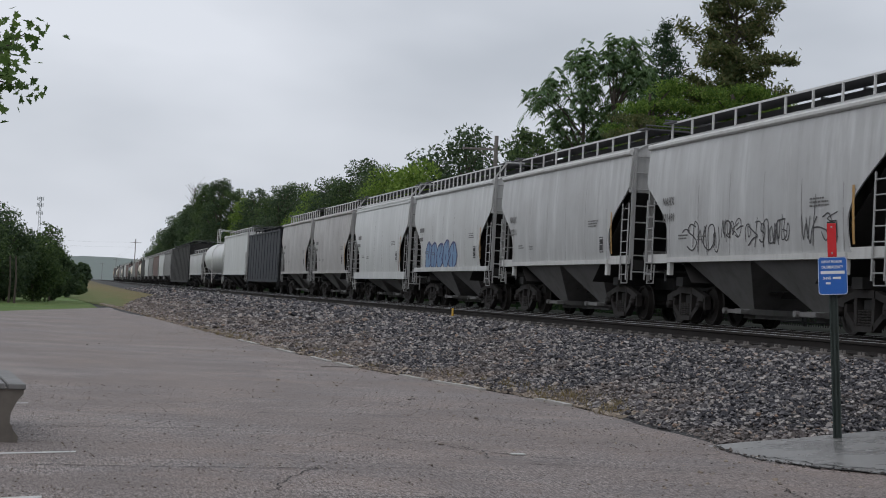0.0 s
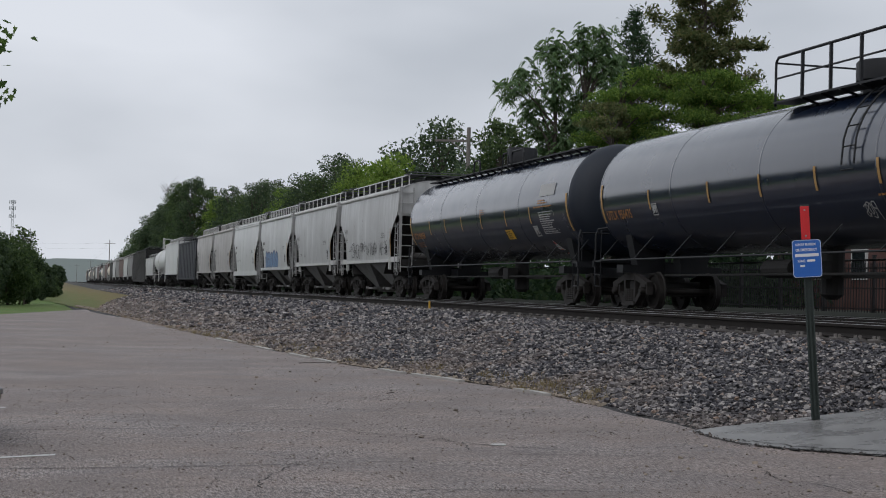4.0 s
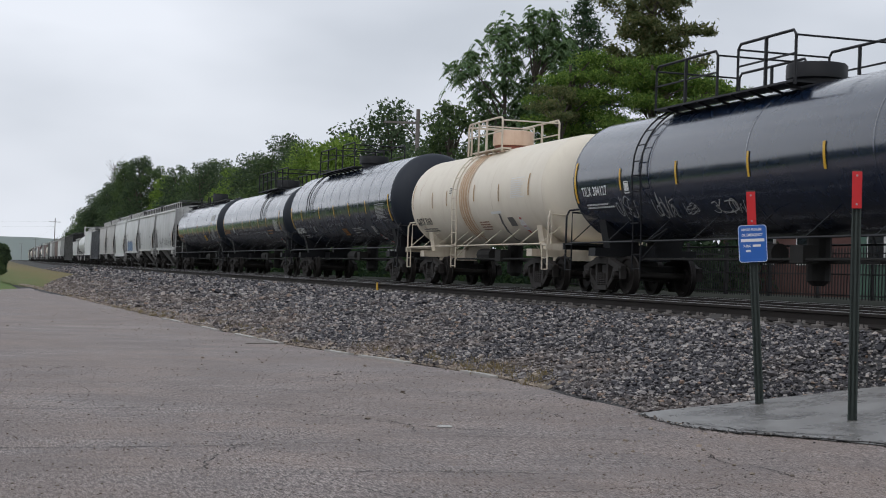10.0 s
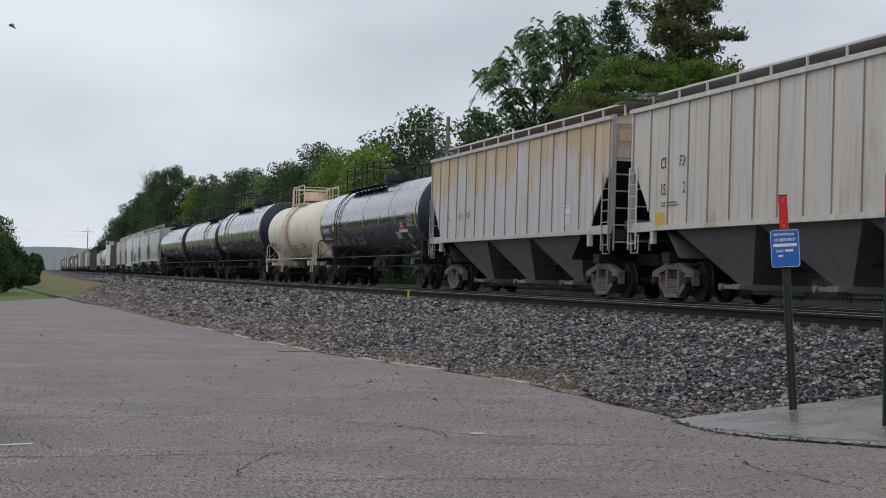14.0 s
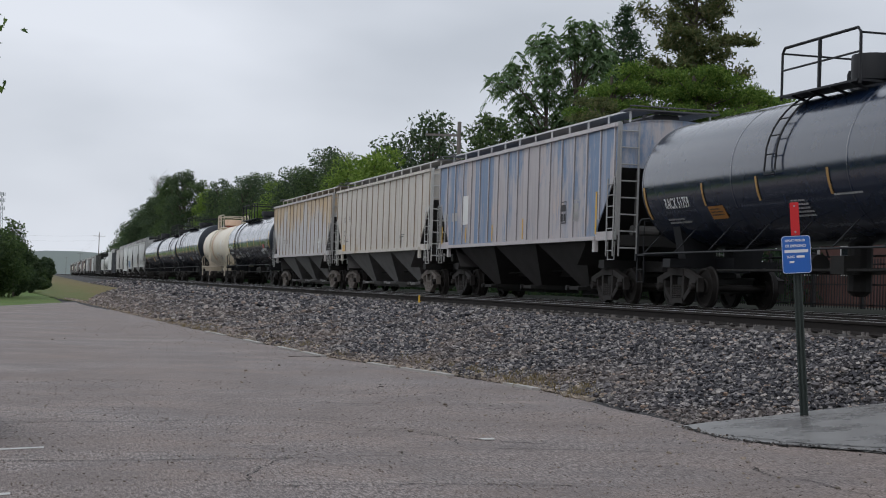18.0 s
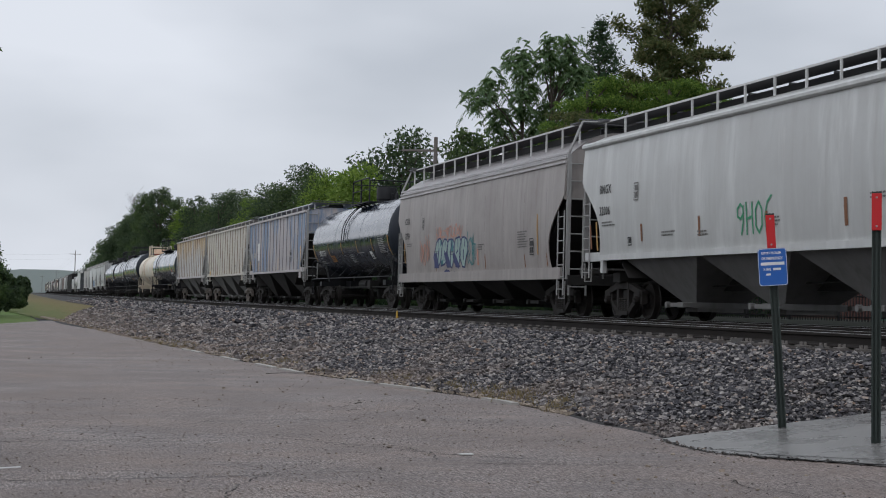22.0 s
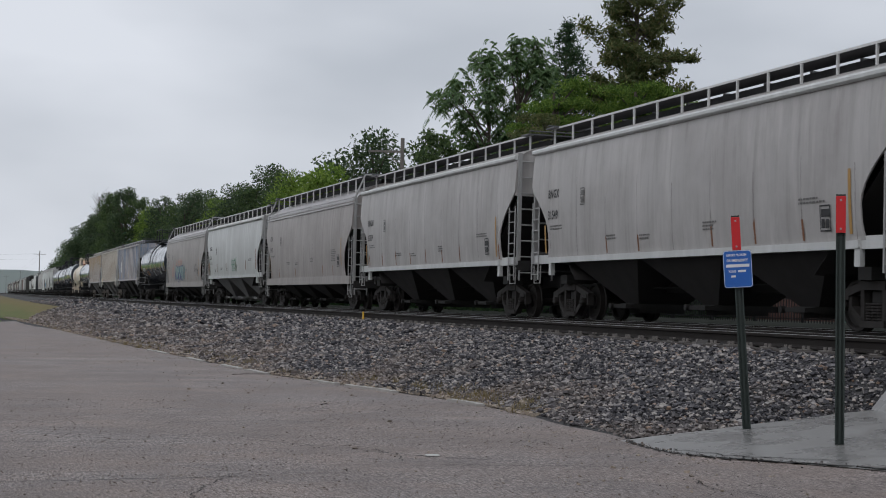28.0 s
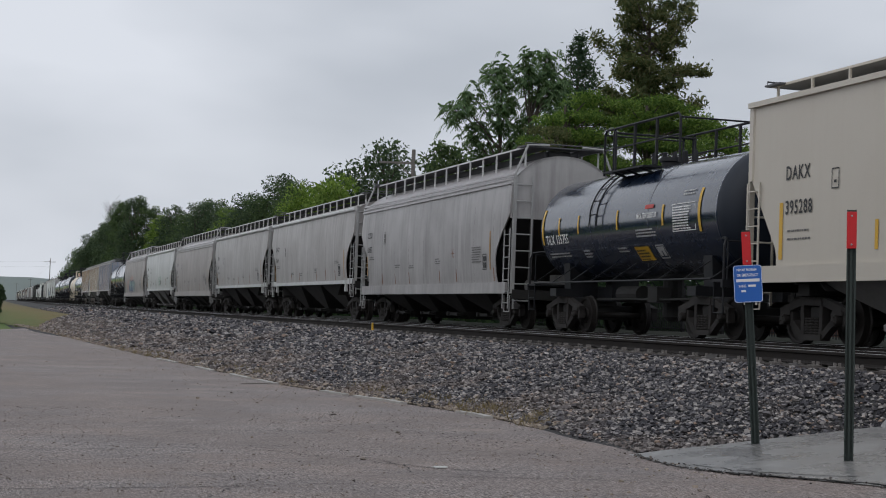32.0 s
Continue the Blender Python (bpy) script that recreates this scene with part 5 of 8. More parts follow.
def tank(name, label, middle, length, shell, r, zc, paint, steel, spec, group="cars of the freight train", keyed=True, truck_mat=None, under=None, heads=None):
    """A tank car. shell: half the length of the straight shell; r, zc: radius and height of its axis."""
    car = thing(name, label, "tank car", group=group)
    MOVING.append((car, middle))
    under = under or M["under"]
    head = spec.get("head", 0.62)
    s = Shape()
    s.lathe([(-shell, r), (-shell * 0.5, r), (0, r), (shell * 0.5, r), (shell, r)], "y", 56, (0, 0, zc))
    s.f = s.f[:-2]
    put("shell", s, paint, car, smooth=True)
    for sg in (-1, 1):
        s = Shape()
        prof = []
        for k in range(11):
            a = math.pi / 2 * k / 10
            prof.append((sg * (shell + head * math.sin(a)), r * math.cos(a) ** 0.72 if k < 10 else 0.0005))
        s.lathe(prof, "y", 56, (0, 0, zc))
        put("tank_head", s, heads or (M["head_black"] if paint in (M["black_paint"], M["black_dull"]) else paint), car, smooth=True)
    # jacket seams
    n = spec.get("bands", 7)
    for k in range(n):
        y = -shell + 2 * shell * k / (n - 1)
        s = Shape()
        s.lathe([(y - 0.035, r), (y - 0.03, r + 0.004), (y + 0.03, r + 0.004), (y + 0.035, r)], "y", 56, (0, 0, zc))
        s.f = s.f[:-2]
        put("jacket_seam", s, paint, car, smooth=True)

    def side(z):
        return math.sqrt(max(0.02, (r + 0.008) ** 2 - (z - zc) ** 2))
    # stub sills, bolsters with saddles, end platforms, rails
    for sg in (-1, 1):
        yb = sg * (length / 2 - 2.2)
        s = Shape()
        s.box(0, sg * (length / 2 - 1.9), 0.98, 0.4, 2.9, 0.34)
        s.box(0, yb, 1.0, 2.7, 0.42, 0.2)
        for x in (-1, 1):
            s.add([(x * 0.2, yb - 0.2, 1.08), (x * 0.95, yb - 0.2, 1.08), (x * (r * 0.74), yb - 0.2, zc - r * 0.66), (x * 0.2, yb - 0.2, zc - r * 0.9),
                   (x * 0.2, yb + 0.2, 1.08), (x * 0.95, yb + 0.2, 1.08), (x * (r * 0.74), yb + 0.2, zc - r * 0.66), (x * 0.2, yb + 0.2, zc - r * 0.9)],
                  [(0, 1, 2, 3), (7, 6, 5, 4), (0, 4, 5, 1), (1, 5, 6, 2), (2, 6, 7, 3), (3, 7, 4, 0)])
        put("bolster_saddle", s, spec.get("frame", M["black_steel"]), car)
        e = length / 2 - 0.62
        s = Shape()
        s.box(0, sg * (e - 0.25), 1.2, 2.9, 0.55, 0.05)
        s.box(0, sg * e, 1.14, 2.95, 0.08, 0.16)
        put("end_platform", s, spec.get("frame", M["black_steel"]), car)
        for x in (-1, 1):
            s = Shape()
            s.tube([(x * 1.42, sg * (e - 0.02), 0.55), (x * 1.42, sg * (e - 0.02), 1.9), (x * 1.36, sg * (e - 0.06), 2.05), (x * 1.2, sg * (e - 0.5), 2.08), (x * 1.1, sg * (e - 1.0), 2.08)], 0.026, 6)
            s.tube([(x * 1.42, sg * (e - 0.42), 1.2), (x * 1.42, sg * (e - 0.42), 0.55), (x * 1.42, sg * (e - 0.02), 0.55)], 0.02, 5)
            s.tube([(x * 1.42, sg * (e - 0.42), 0.85), (x * 1.42, sg * (e - 0.02), 0.85)], 0.018, 5)
            put("corner_handrail", s, steel, car)
        s = Shape()
        s.tube([(-1.3, sg * (e - 0.1), 1.2), (-1.3, sg * (e - 0.1), 2.0), (1.3, sg * (e - 0.1), 2.0), (1.3, sg * (e - 0.1), 1.2)], 0.024, 5)
        put("end_handrail", s, steel, car)
        coupler(car, sg * (length / 2 - 0.28), sg)
    for x in (-1, 1):
        s = Shape()
        ye = length / 2 - 1.1
        zr = spec.get("rail_z", 1.38)
        s.tube([(x * 1.46, -ye, zr), (x * 1.46, ye, zr)], 0.024, 6)
        for k in range(9):
            y = -ye + 2 * ye * k / 8
            s.beam((x * 1.46, y, zr), (x * r * 0.70, y - 0.3, zc - r * 0.73), 0.03, 0.02, (0, 1, 0))
        put("side_handrail", s, steel, car)
    # brake gear under the belly
    s = Shape()
    s.lathe([(-0.6, 0.0), (-0.6, 0.2), (0.6, 0.2), (0.6, 0.0)], "y", 14, (-0.35, 1.2, 0.98))
    s.box(-0.5, -0.6, 0.95, 0.35, 0.5, 0.35).box(0.2, 0, 0.85, 0.25, 4.6, 0.12)
    s.lathe([(0.35, 0.12), (0.45, 0.24), (zc - r + 0.05, 0.24)], "z", 12, (0, -0.3, 0))
    s.tube([(-0.6, -shell + 2.2, 0.85), (-0.6, shell - 2.2, 0.85)], 0.03, 5)
    put("brake_gear", s, M["under"], car)
    # top fittings
    yd = spec.get("dome_y", 0.0)
    s = Shape()
    dr, dh = spec.get("dome", (0.5, 0.55))
    s.lathe([(zc + r - 0.1, dr * 0.85), (zc + r + 0.10, dr * 0.85), (zc + r + 0.12, dr), (zc + r + dh - 0.03, dr), (zc + r + dh, dr * 0.96), (zc + r + dh + 0.02, 0.01)], "z", 22, (0, yd, 0))
    if spec.get("valves"):
        for k in range(5):
            s.lathe([(zc + r, 0.07), (zc + r + 0.28 + 0.06 * (k % 2), 0.07), (zc + r + 0.36, 0.04)], "z", 8, (0.25 - 0.12 * k, yd - 0.75 + 0.3 * k, 0))
    put("dome", s, spec.get("dome_mat", steel), car, spec.get("dome_label", ""), smooth=True)
    if spec.get("dome_foot"):
        s = Shape()
        s.lathe([(zc + r - 0.1, dr * 0.93), (zc + r + 0.17, dr * 0.90)], "z", 22, (0, yd, 0))
        put("dome_foot", s, spec["dome_foot"], car, "rusty red dome foot")
    y0, y1 = spec.get("walkway", (-1.4, 1.4))
    zp = zc + math.sqrt(r * r - 0.36) + 0.03
    for x in (-1, 1):
        s = Shape()
        wide = 0.3 if spec.get("slim") else 0.5
        s.box(x * (0.6 + wide / 2), (y0 + y1) / 2, zp + 0.02, wide, y1 - y0, 0.04)
        for k in range(int((y1 - y0) / 0.75)):
            y = y0 + 0.25 + k * 0.75
            s.beam((x * (0.6 + wide), y, zp), (x * 0.62, y, zp - 0.14), 0.04, 0.05, (0, 1, 0))
        put("platform", s, spec.get("platform_mat", steel), car)
        hr = spec.get("rail_h", 1.0)
        runs = spec.get("rails", ((y0, y1),))
        for a, b in runs:
            s = Shape()
            xr = 0.9 if spec.get("slim") else 1.05
            s.tube([(x * xr, a, zp - 0.05), (x * xr, a, zp + hr - 0.1), (x * xr, a + 0.1, zp + hr), (x * xr, b - 0.1, zp + hr), (x * xr, b, zp + hr - 0.1), (x * xr, b, zp - 0.05)], 0.03, 6)
            if hr > 0.6:
                s.tube([(x * xr, a, zp + hr * 0.55), (x * xr, b, zp + hr * 0.55)], 0.022, 5)
            n = max(1, int((b - a) / 1.1))
            for k in range(1, n):
                y = a + (b - a) * k / n
                s.box(x * xr, y, zp + hr / 2, 0.06, 0.05, hr)
            put("platform_rail", s, spec.get("rail_mat", steel), car)
    for a, b in spec.get("rails", ((y0, y1),)):
        for y in (a, b):
            if spec.get("rail_h", 1.0) > 0.6:
                xr = 0.9 if spec.get("slim") else 1.05
                put("cross_rail", Shape().tube([(-xr, y, zp + spec.get("rail_h", 1.0) - 0.1), (xr, y, zp + spec.get("rail_h", 1.0) - 0.1)], 0.022, 5), spec.get("rail_mat", steel), car)
    # ladders up both sides, bent to the shell
    yl = spec.get("ladder_y", 0.0)
    low = spec.get("ladder_low", 0.0)
    for x in (-1, 1) if yl is not None else ():
        s = Shape()
        for dy in (-0.22, 0.22):
            pts = [(x * 1.52, yl + dy, spec.get("ladder_z", 0.55)), (x * 1.52, yl + dy, 1.45), (x * (r + 0.09), yl + dy, zc - 0.1)]
            for k in range(1, 9):
                a = math.radians(5 + 62 * k / 8)
                pts.append((x * (r + 0.09) * math.cos(a), yl + dy, zc + (r + 0.09) * math.sin(a)))
            s.tube([p for p in pts if p[2] > low], 0.02, 5)
        steps = [(1.52, 0.6 + 0.32 * k) for k in range(3)] + [(r + 0.09, 1.62 + 0.36 * k) for k in range(int((zc - 1.62) / 0.36) + 1)]
        for k in range(5):
            a = math.radians(8 + 56 * k / 4)
            steps.append(((r + 0.09) * math.cos(a), zc + (r + 0.09) * math.sin(a)))
        for xx, zz in [q for q in steps if q[1] > low]:
            s.tube([(x * xx, yl - 0.22, zz), (x * xx, yl + 0.22, zz)], 0.016, 4)
        if not low:
            s.beam((x * 1.5, yl - 0.2, 0.8), (x * 1.2, yl - 0.75, 1.4), 0.03, 0.02)
            s.beam((x * 1.5, yl - 0.2, 1.1), (x * 1.2, yl - 0.9, 1.5), 0.03, 0.02)
        put("ladder", s, steel, car)
    # reflectors
    for u, v, h, w in spec.get("strips", ()):
        d = Decal()
        d.rect(u, zc + v, w, h, 8)
        decal("reflector_strip", car, d, spec.get("strip", M["yellow"]), side, shell, "yellow reflector strip")
    for item in spec.get("marks", ()):
        nm, mat, lab, draw = item
        d = Decal()
        d.apart = nm in ("reflector", "end_strip", "car_number", "sill_number", "placard")
        draw(d)
        decal(nm, car, d, mat, side, shell, lab, 0.010 + 0.003 * (hash_of(nm) % 3))
    truck(car, length / 2 - 2.2, truck_mat or M["truck"], keyed)
    truck(car, -length / 2 + 2.2, truck_mat or M["truck"], keyed)
    return car


# ---- the train, car by car, from its far end to the last car seen ----
GLYPHS = (((0.9, 0.9), (0.4, 1.0), (0.05, 0.6), (0.15, 0.1), (0.6, 0.0), (0.95, 0.25)), ((0.0, 0.0), (0.25, 0.6), (0.5, 1.0), (0.6, 0.5), (0.95, 0.0)), ((0.1, 1.0), (0.0, 0.3), (0.3, 0.0), (0.7, 0.1), (0.85, 0.9)),
          ((0.8, 0.85), (0.3, 1.0), (0.1, 0.7), (0.6, 0.5), (0.9, 0.25), (0.5, 0.0), (0.0, 0.15)), ((0.1, -0.25), (0.15, 0.5), (0.2, 0.95), (0.7, 0.9), (0.75, 0.55), (0.2, 0.45)), ((0.0, 0.05), (0.2, 0.9), (0.45, 0.3), (0.7, 0.95), (0.95, -0.05)),
          ((0.2, 0.5), (0.7, 0.62), (0.65, 0.95), (0.2, 0.9), (0.05, 0.4), (0.4, 0.0), (0.95, 0.15)), ((0.5, 1.25), (0.45, 0.6), (0.35, -0.3)), ((0.0, 0.8), (0.6, 0.9), (1.0, 0.75)))


def scrawl(d, u, v, w, h, n, pen, seed=0, slant=0.16):
    """Hooked sprayed lines that run into one another and form no letter."""
    rnd = random.Random(seed)
    x = u
    n = int(n * 1.7 + 1)
    for k in range(n):
        cw = w / n * rnd.uniform(1.0, 2.0)
        g = GLYPHS[rnd.randrange(len(GLYPHS))]
        fx, fy, q = rnd.random() < 0.5, rnd.random() < 0.6, rnd.random() < 0.4
        g = [((1 - a if fx else a), (1 - b if fy else b)) for a, b in g]
        g = [(b, a) for a, b in g] if q else g
        hh, dy = h * rnd.uniform(0.75, 1.1), h * rnd.uniform(-0.08, 0.12)
        pts = [(x + (a * 1.15 + b * slant) * cw + rnd.uniform(-0.04, 0.04) * cw, v + dy + (b + rnd.uniform(-0.05, 0.05)) * hh) for a, b in g]
        fine = []
        for i in range(len(pts) - 1):  # rounded corners
            p0, p1, p2, p3 = pts[max(0, i - 1)], pts[i], pts[i + 1], pts[min(len(pts) - 1, i + 2)]
            for q in range(5):
                t = q / 5
                fine.append(tuple(0.5 * (2 * p1[c] + (p2[c] - p0[c]) * t + (2 * p0[c] - 5 * p1[c] + 4 * p2[c] - p3[c]) * t * t + (3 * p1[c] - p0[c] - 3 * p2[c] + p3[c]) * t ** 3) for c in (0, 1)))
        d.stroke(fine + [pts[-1]], pen * rnd.uniform(0.8, 1.25))
        x += w / n * rnd.uniform(0.8, 1.15)
    return d.split()


def fat_shapes(u, v, w, h, n, seed):
    """Outlines of swollen overlapping sprayed forms."""
    rnd = random.Random(seed)
    out = []
    for k in range(n):
        cx, cw = u + w * (k + 0.5) / n, w / n * 0.62
        m = 11
        out.append([(cx + math.cos(6.283 * j / m) * cw * rnd.uniform(0.7, 1.2) + 0.16 * h * math.sin(6.283 * j / m), v + h / 2 + math.sin(6.283 * j / m) * h / 2 * rnd.uniform(0.8, 1.15)) for j in range(m)])
    return out


def fat_fill(d, *a):
    for ring in fat_shapes(*a):
        n = len(ring)
        c = (sum(p[0] for p in ring) / n, sum(p[1] for p in ring) / n)
        d.add([c] + ring, [(0, k + 1, (k + 1) % n + 1) for k in range(n)])
    return d.split()


def fat_lines(d, pen, *a):
    rnd = random.Random(a[-1] + 7)
    for ring in fat_shapes(*a):
        d.stroke(ring + ring[:1], pen)
        x0 = sum(p[0] for p in ring) / len(ring)
        z0 = sum(p[1] for p in ring) / len(ring)
        hw = (max(p[1] for p in ring) - z0)
        d.stroke([(x0 - 0.15 * hw, z0 - hw * rnd.uniform(0.1, 0.9)), (x0 + rnd.uniform(-0.1, 0.3) * hw, z0 + hw * rnd.uniform(0.0, 0.4))], pen * 1.2)
        d.stroke([(x0 + 0.25 * hw, z0 + hw * rnd.uniform(0.2, 0.5)), (x0 + rnd.uniform(0.2, 0.6) * hw, z0 + hw * 0.9)], pen)
    return d.split()


def small_print(seed, places):
    def draw(d):
        for i, (u, v, w, rows) in enumerate(places):
            d.bars(u, v, w, rows, 0.035, 0.035, seed + i).split()
    return draw


def car_number(top, bottom, u, v, size, narrow=0.85, gap=1.45):
    def draw(d):
        d.text(top, u, v + size * gap if bottom else v, size, 0.006, narrow, 1.12).split()
        if bottom:
            d.text(bottom, u, v, size, 0.006, narrow, 1.12).split()
    return draw


def placard(u, v, w, h):
    def draw(d):
        d.rect(u, v, w, h)
    return draw


def window_box(u, v, w, h):
    """A little ruled table stencilled on the side."""
    def draw(d):
        d.frame_of(u, v, w, h, 0.025)
        d.rect(u + 0.05, v + 0.06, w * 0.3, h * 0.34).rect(u + w * 0.55, v + 0.06, w * 0.3, h * 0.34).rect(u + 0.05, v + h * 0.55, w * 0.78, h * 0.3)
    return draw


def spot(a, b):
    return (a + b) / 2, a - b


# short two-bay hoppers
SHORT = (("NAHX", "321491", 179.0, 166.3, M["grey_paint"], (1.44, 1.56), "tube"), ("NAHX", "322511", 191.8, 179.0, M["grey_paint"], (1.44, 1.56), "tube"),
         ("", "", 204.3, 191.8, M["pale_paint"], (1.30, 1.46), "tube"), ("", "", 217.0, 204.3, M["cloud_paint"], (1.0, 1.30), "steps"),
         ("", "", 229.1, 217.0, M["warm_paint"], (1.28, 1.42), "tube"), ("", "", 241.3, 229.1, M["warm_paint"], (1.28, 1.42), "tube"))
for i, (top, num, a, b, paint, sill, eave) in enumerate(SHORT):
    mid, ln = spot(a, b)
    mk = [("stencil", M["grey_mark"], "small faded stencils", small_print(i, [(2.1, 2.05, 0.6, 2), (8.6, 2.6, 0.8, 3), (3.2, 2.0, 0.5, 2)])),
          ("data_box", M["black_mark"], "black data box", window_box(ln - 3.3, 1.75, 0.28, 0.42)),
          ("reflector", M["amber"], "dirty orange corner strip", lambda d, ln=ln: d.rect(ln - 2.45, 1.7, 0.09, 1.1, 6))]
    if num:
        mk.append(("car_number", M["grey_mark"], "faded black car number", car_number(top, num, 1.12, 2.42, 0.27)))
    else:
        mk.append(("car_number", M["grey_mark"], "faded unreadable number", lambda d: d.rect(1.15, 2.85, 0.7, 0.17).rect(1.15, 2.5, 0.55, 0.15)))
    if i == 0:
        mk.append(("graffiti", M["spray_black"], "black sprayed tags along the lower side", lambda d: (scrawl(d, 2.3, 1.68, 2.0, 0.6, 4, 0.03, 3), scrawl(d, 4.5, 1.95, 1.0, 0.42, 4, 0.025, 5), scrawl(d, 5.7, 1.78, 2.1, 0.5, 7, 0.028, 8), scrawl(d, 8.2, 1.78, 1.3, 0.6, 3, 0.03, 9))))
    if i == 2:
        mk.append(("graffiti", M["spray_blue"], "large blue and navy sprayed letters", lambda d: fat_fill(d, 2.2, 1.35, 4.6, 1.1, 5, 14)))
        mk.append(("graffiti_outline", M["spray_navy"], "", lambda d: fat_lines(d, 0.07, 2.2, 1.35, 4.6, 1.1, 5, 14)))
    hopper("covered_hopper_car", ("weathered grey two-bay covered hopper car with black graffiti tags", "weathered grey two-bay covered hopper car with a rust streak", "pale grey covered hopper car with blue graffiti letters", "clean grey-white covered hopper car with a deep sill", "warm grey covered hopper car with amber strips", "dusty grey covered hopper car behind the dark car")[i],
           mid, ln, ln / 2 - 0.62, "round", paint, M["bay_grey"], sill, 4.33, 4.74, 2, paint if eave == "steps" else M["white_steel"] if i < 2 else paint, M["grey_steel"],
           {"inset": 1.4, "eave": eave, "seams": 6, "rusty": 0.2, "short_sill": i < 2, "marks": mk, "cols": 18, "bow": i in (2, 3)}, board_posts=(10, 10, 18, 16, 16, 16)[i])

# big black tank cars
def strips(places, low, high, far_end=0.05, near_end=None, end_low=None, end_high=None):
    """Upright reflector strips: (along, foot over the axis, height, width)."""
    out = [(u, low, high - low, 0.085) for u in places]
    for u in (far_end, near_end):
        if u is not None:
            out.append((u, end_low if end_low is not None else low - 0.3, (end_high or high + 0.25) - (end_low if end_low is not None else low - 0.3), 0.11))
    return tuple(out)


def diamond(u, v, w, h):
    """A white placard standing on its corner, and the red fields in it."""
    white = ("placard_diamond", M["white_mark"], "white and red diamond placard", lambda d: d.add([(u - w / 2, v), (u, v - h / 2), (u + w / 2, v), (u, v + h / 2)], [(0, 1, 2, 3)]))
    red = ("placard_red", M["red_mark"], "", lambda d: d.add([(u - w * 0.22, v + h * 0.26), (u + w * 0.22, v + h * 0.26), (u, v + h * 0.48)], [(0, 1, 2)]).add([(u - w * 0.22, v - h * 0.26), (u, v - h * 0.48), (u + w * 0.22, v - h * 0.26)], [(0, 1, 2)]).rect(u - w * 0.3, v - h * 0.08, w * 0.6, h * 0.16))
    return [white, red]


def ruled_table(u, v, w, h, rows, seed):
    """A stencilled data table: a thin border and rows of unreadable entries."""
    def draw(d):
        d.frame_of(u, v, w, h, 0.018)
        step = (h - 0.08) / rows
        d.bars(u + 0.05, v + h - 0.04 - step, w - 0.08, rows, step * 0.52, step * 0.48, seed)
    return draw


mid, ln = spot(166.1, 145.8)
tank("tank_car", "long weathered black tank car with orange lettering and white residue", mid, ln, 8.95, 1.56, 2.95, M["black_dull"], M["black_steel"],
     {"bands": 5, "dome": (0.5, 0.62), "rail_h": 0.42, "walkway": (-8.6, 8.6), "slim": True, "rails": ((-2.9, -1.7), (-1.3, -0.7), (1.9, 2.6)), "ladder_y": None, "rail_z": 1.22, "strips": strips((2.85, 4.95, 7.1, 9.4, 12.05, 14.45), -0.58, -0.10, 0.05, 17.7),
      "strip": M["amber"], "marks": [("car_number", M["orange_mark"], "faded orange car number", car_number("UTLX 950654", "", 0.35, 2.26, 0.31, 0.82)),
                ("stencil", M["rust_line"], "", small_print(31, [(0.5, 2.1, 1.2, 3), (9.4, 2.95, 0.5, 3)])),
                ("placard", M["yellow"], "yellow warning placard", placard(11.75, 1.98, 0.70, 0.29)),
                ("placard_words", M["black_mark"], "", lambda d: d.bars(11.8, 2.19, 0.55, 4, 0.03, 0.03, 3)),
                ("data_box", M["dim_mark"], "", window_box(14.55, 2.0, 0.4, 0.30)),
                ("data_table", M["dim_mark"], "grey data table", ruled_table(15.3, 2.05, 1.3, 0.62, 9, 5)),
                ("warning", M["orange_mark"], "faded orange warning words", small_print(32, [(15.3, 2.98, 0.8, 2), (14.9, 2.8, 1.9, 1)])),
                ("patch", M["dim_mark"], "pale stencilled patch", placard(15.4, 3.12, 1.3, 0.34))] + diamond(15.5, 1.64, 0.4, 0.46)})
mid, ln = spot(145.8, 125.5)
tank("tank_car", "long black tank car with faded orange lettering", mid, ln, 8.95, 1.54, 2.9, M["black_dull"], M["black_steel"],
     {"bands": 5, "dome": (0.62, 0.5), "dome_y": -2.3, "walkway": (-4.9, 0.3), "rails": ((-4.2, 0.3), (-7.4, -4.6)), "rail_h": 0.95, "ladder_y": -3.65, "ladder_low": 2.5, "rail_z": 1.22,
      "strips": strips((3.15, 6.45, 8.9, 11.2, 13.45), -0.50, -0.04, 0.05, 16.9, -0.72, 0.26), "strip": M["amber"],
      "marks": [("car_number", M["orange_mark"], "faded orange car number", car_number("UTLX 956475", "", 0.35, 2.25, 0.31, 0.82)),
                ("data_box", M["dim_mark"], "", window_box(3.3, 2.25, 0.3, 0.28)),
                ("warning", M["orange_mark"], "faded orange warning words", small_print(33, [(13.3, 2.2, 1.7, 1), (13.5, 2.07, 1.1, 1)])),
                ("data_table", M["dim_mark"], "grey data table", ruled_table(15.3, 2.2, 1.35, 0.5, 9, 5)),
                ("graffiti", M["dim_mark"], "small white sprayed star", lambda d: scrawl(d, 12.6, 1.85, 0.35, 0.25, 2, 0.02, 26))] + diamond(15.6, 1.64, 0.4, 0.42)})
mid, ln = spot(125.5, 105.6)
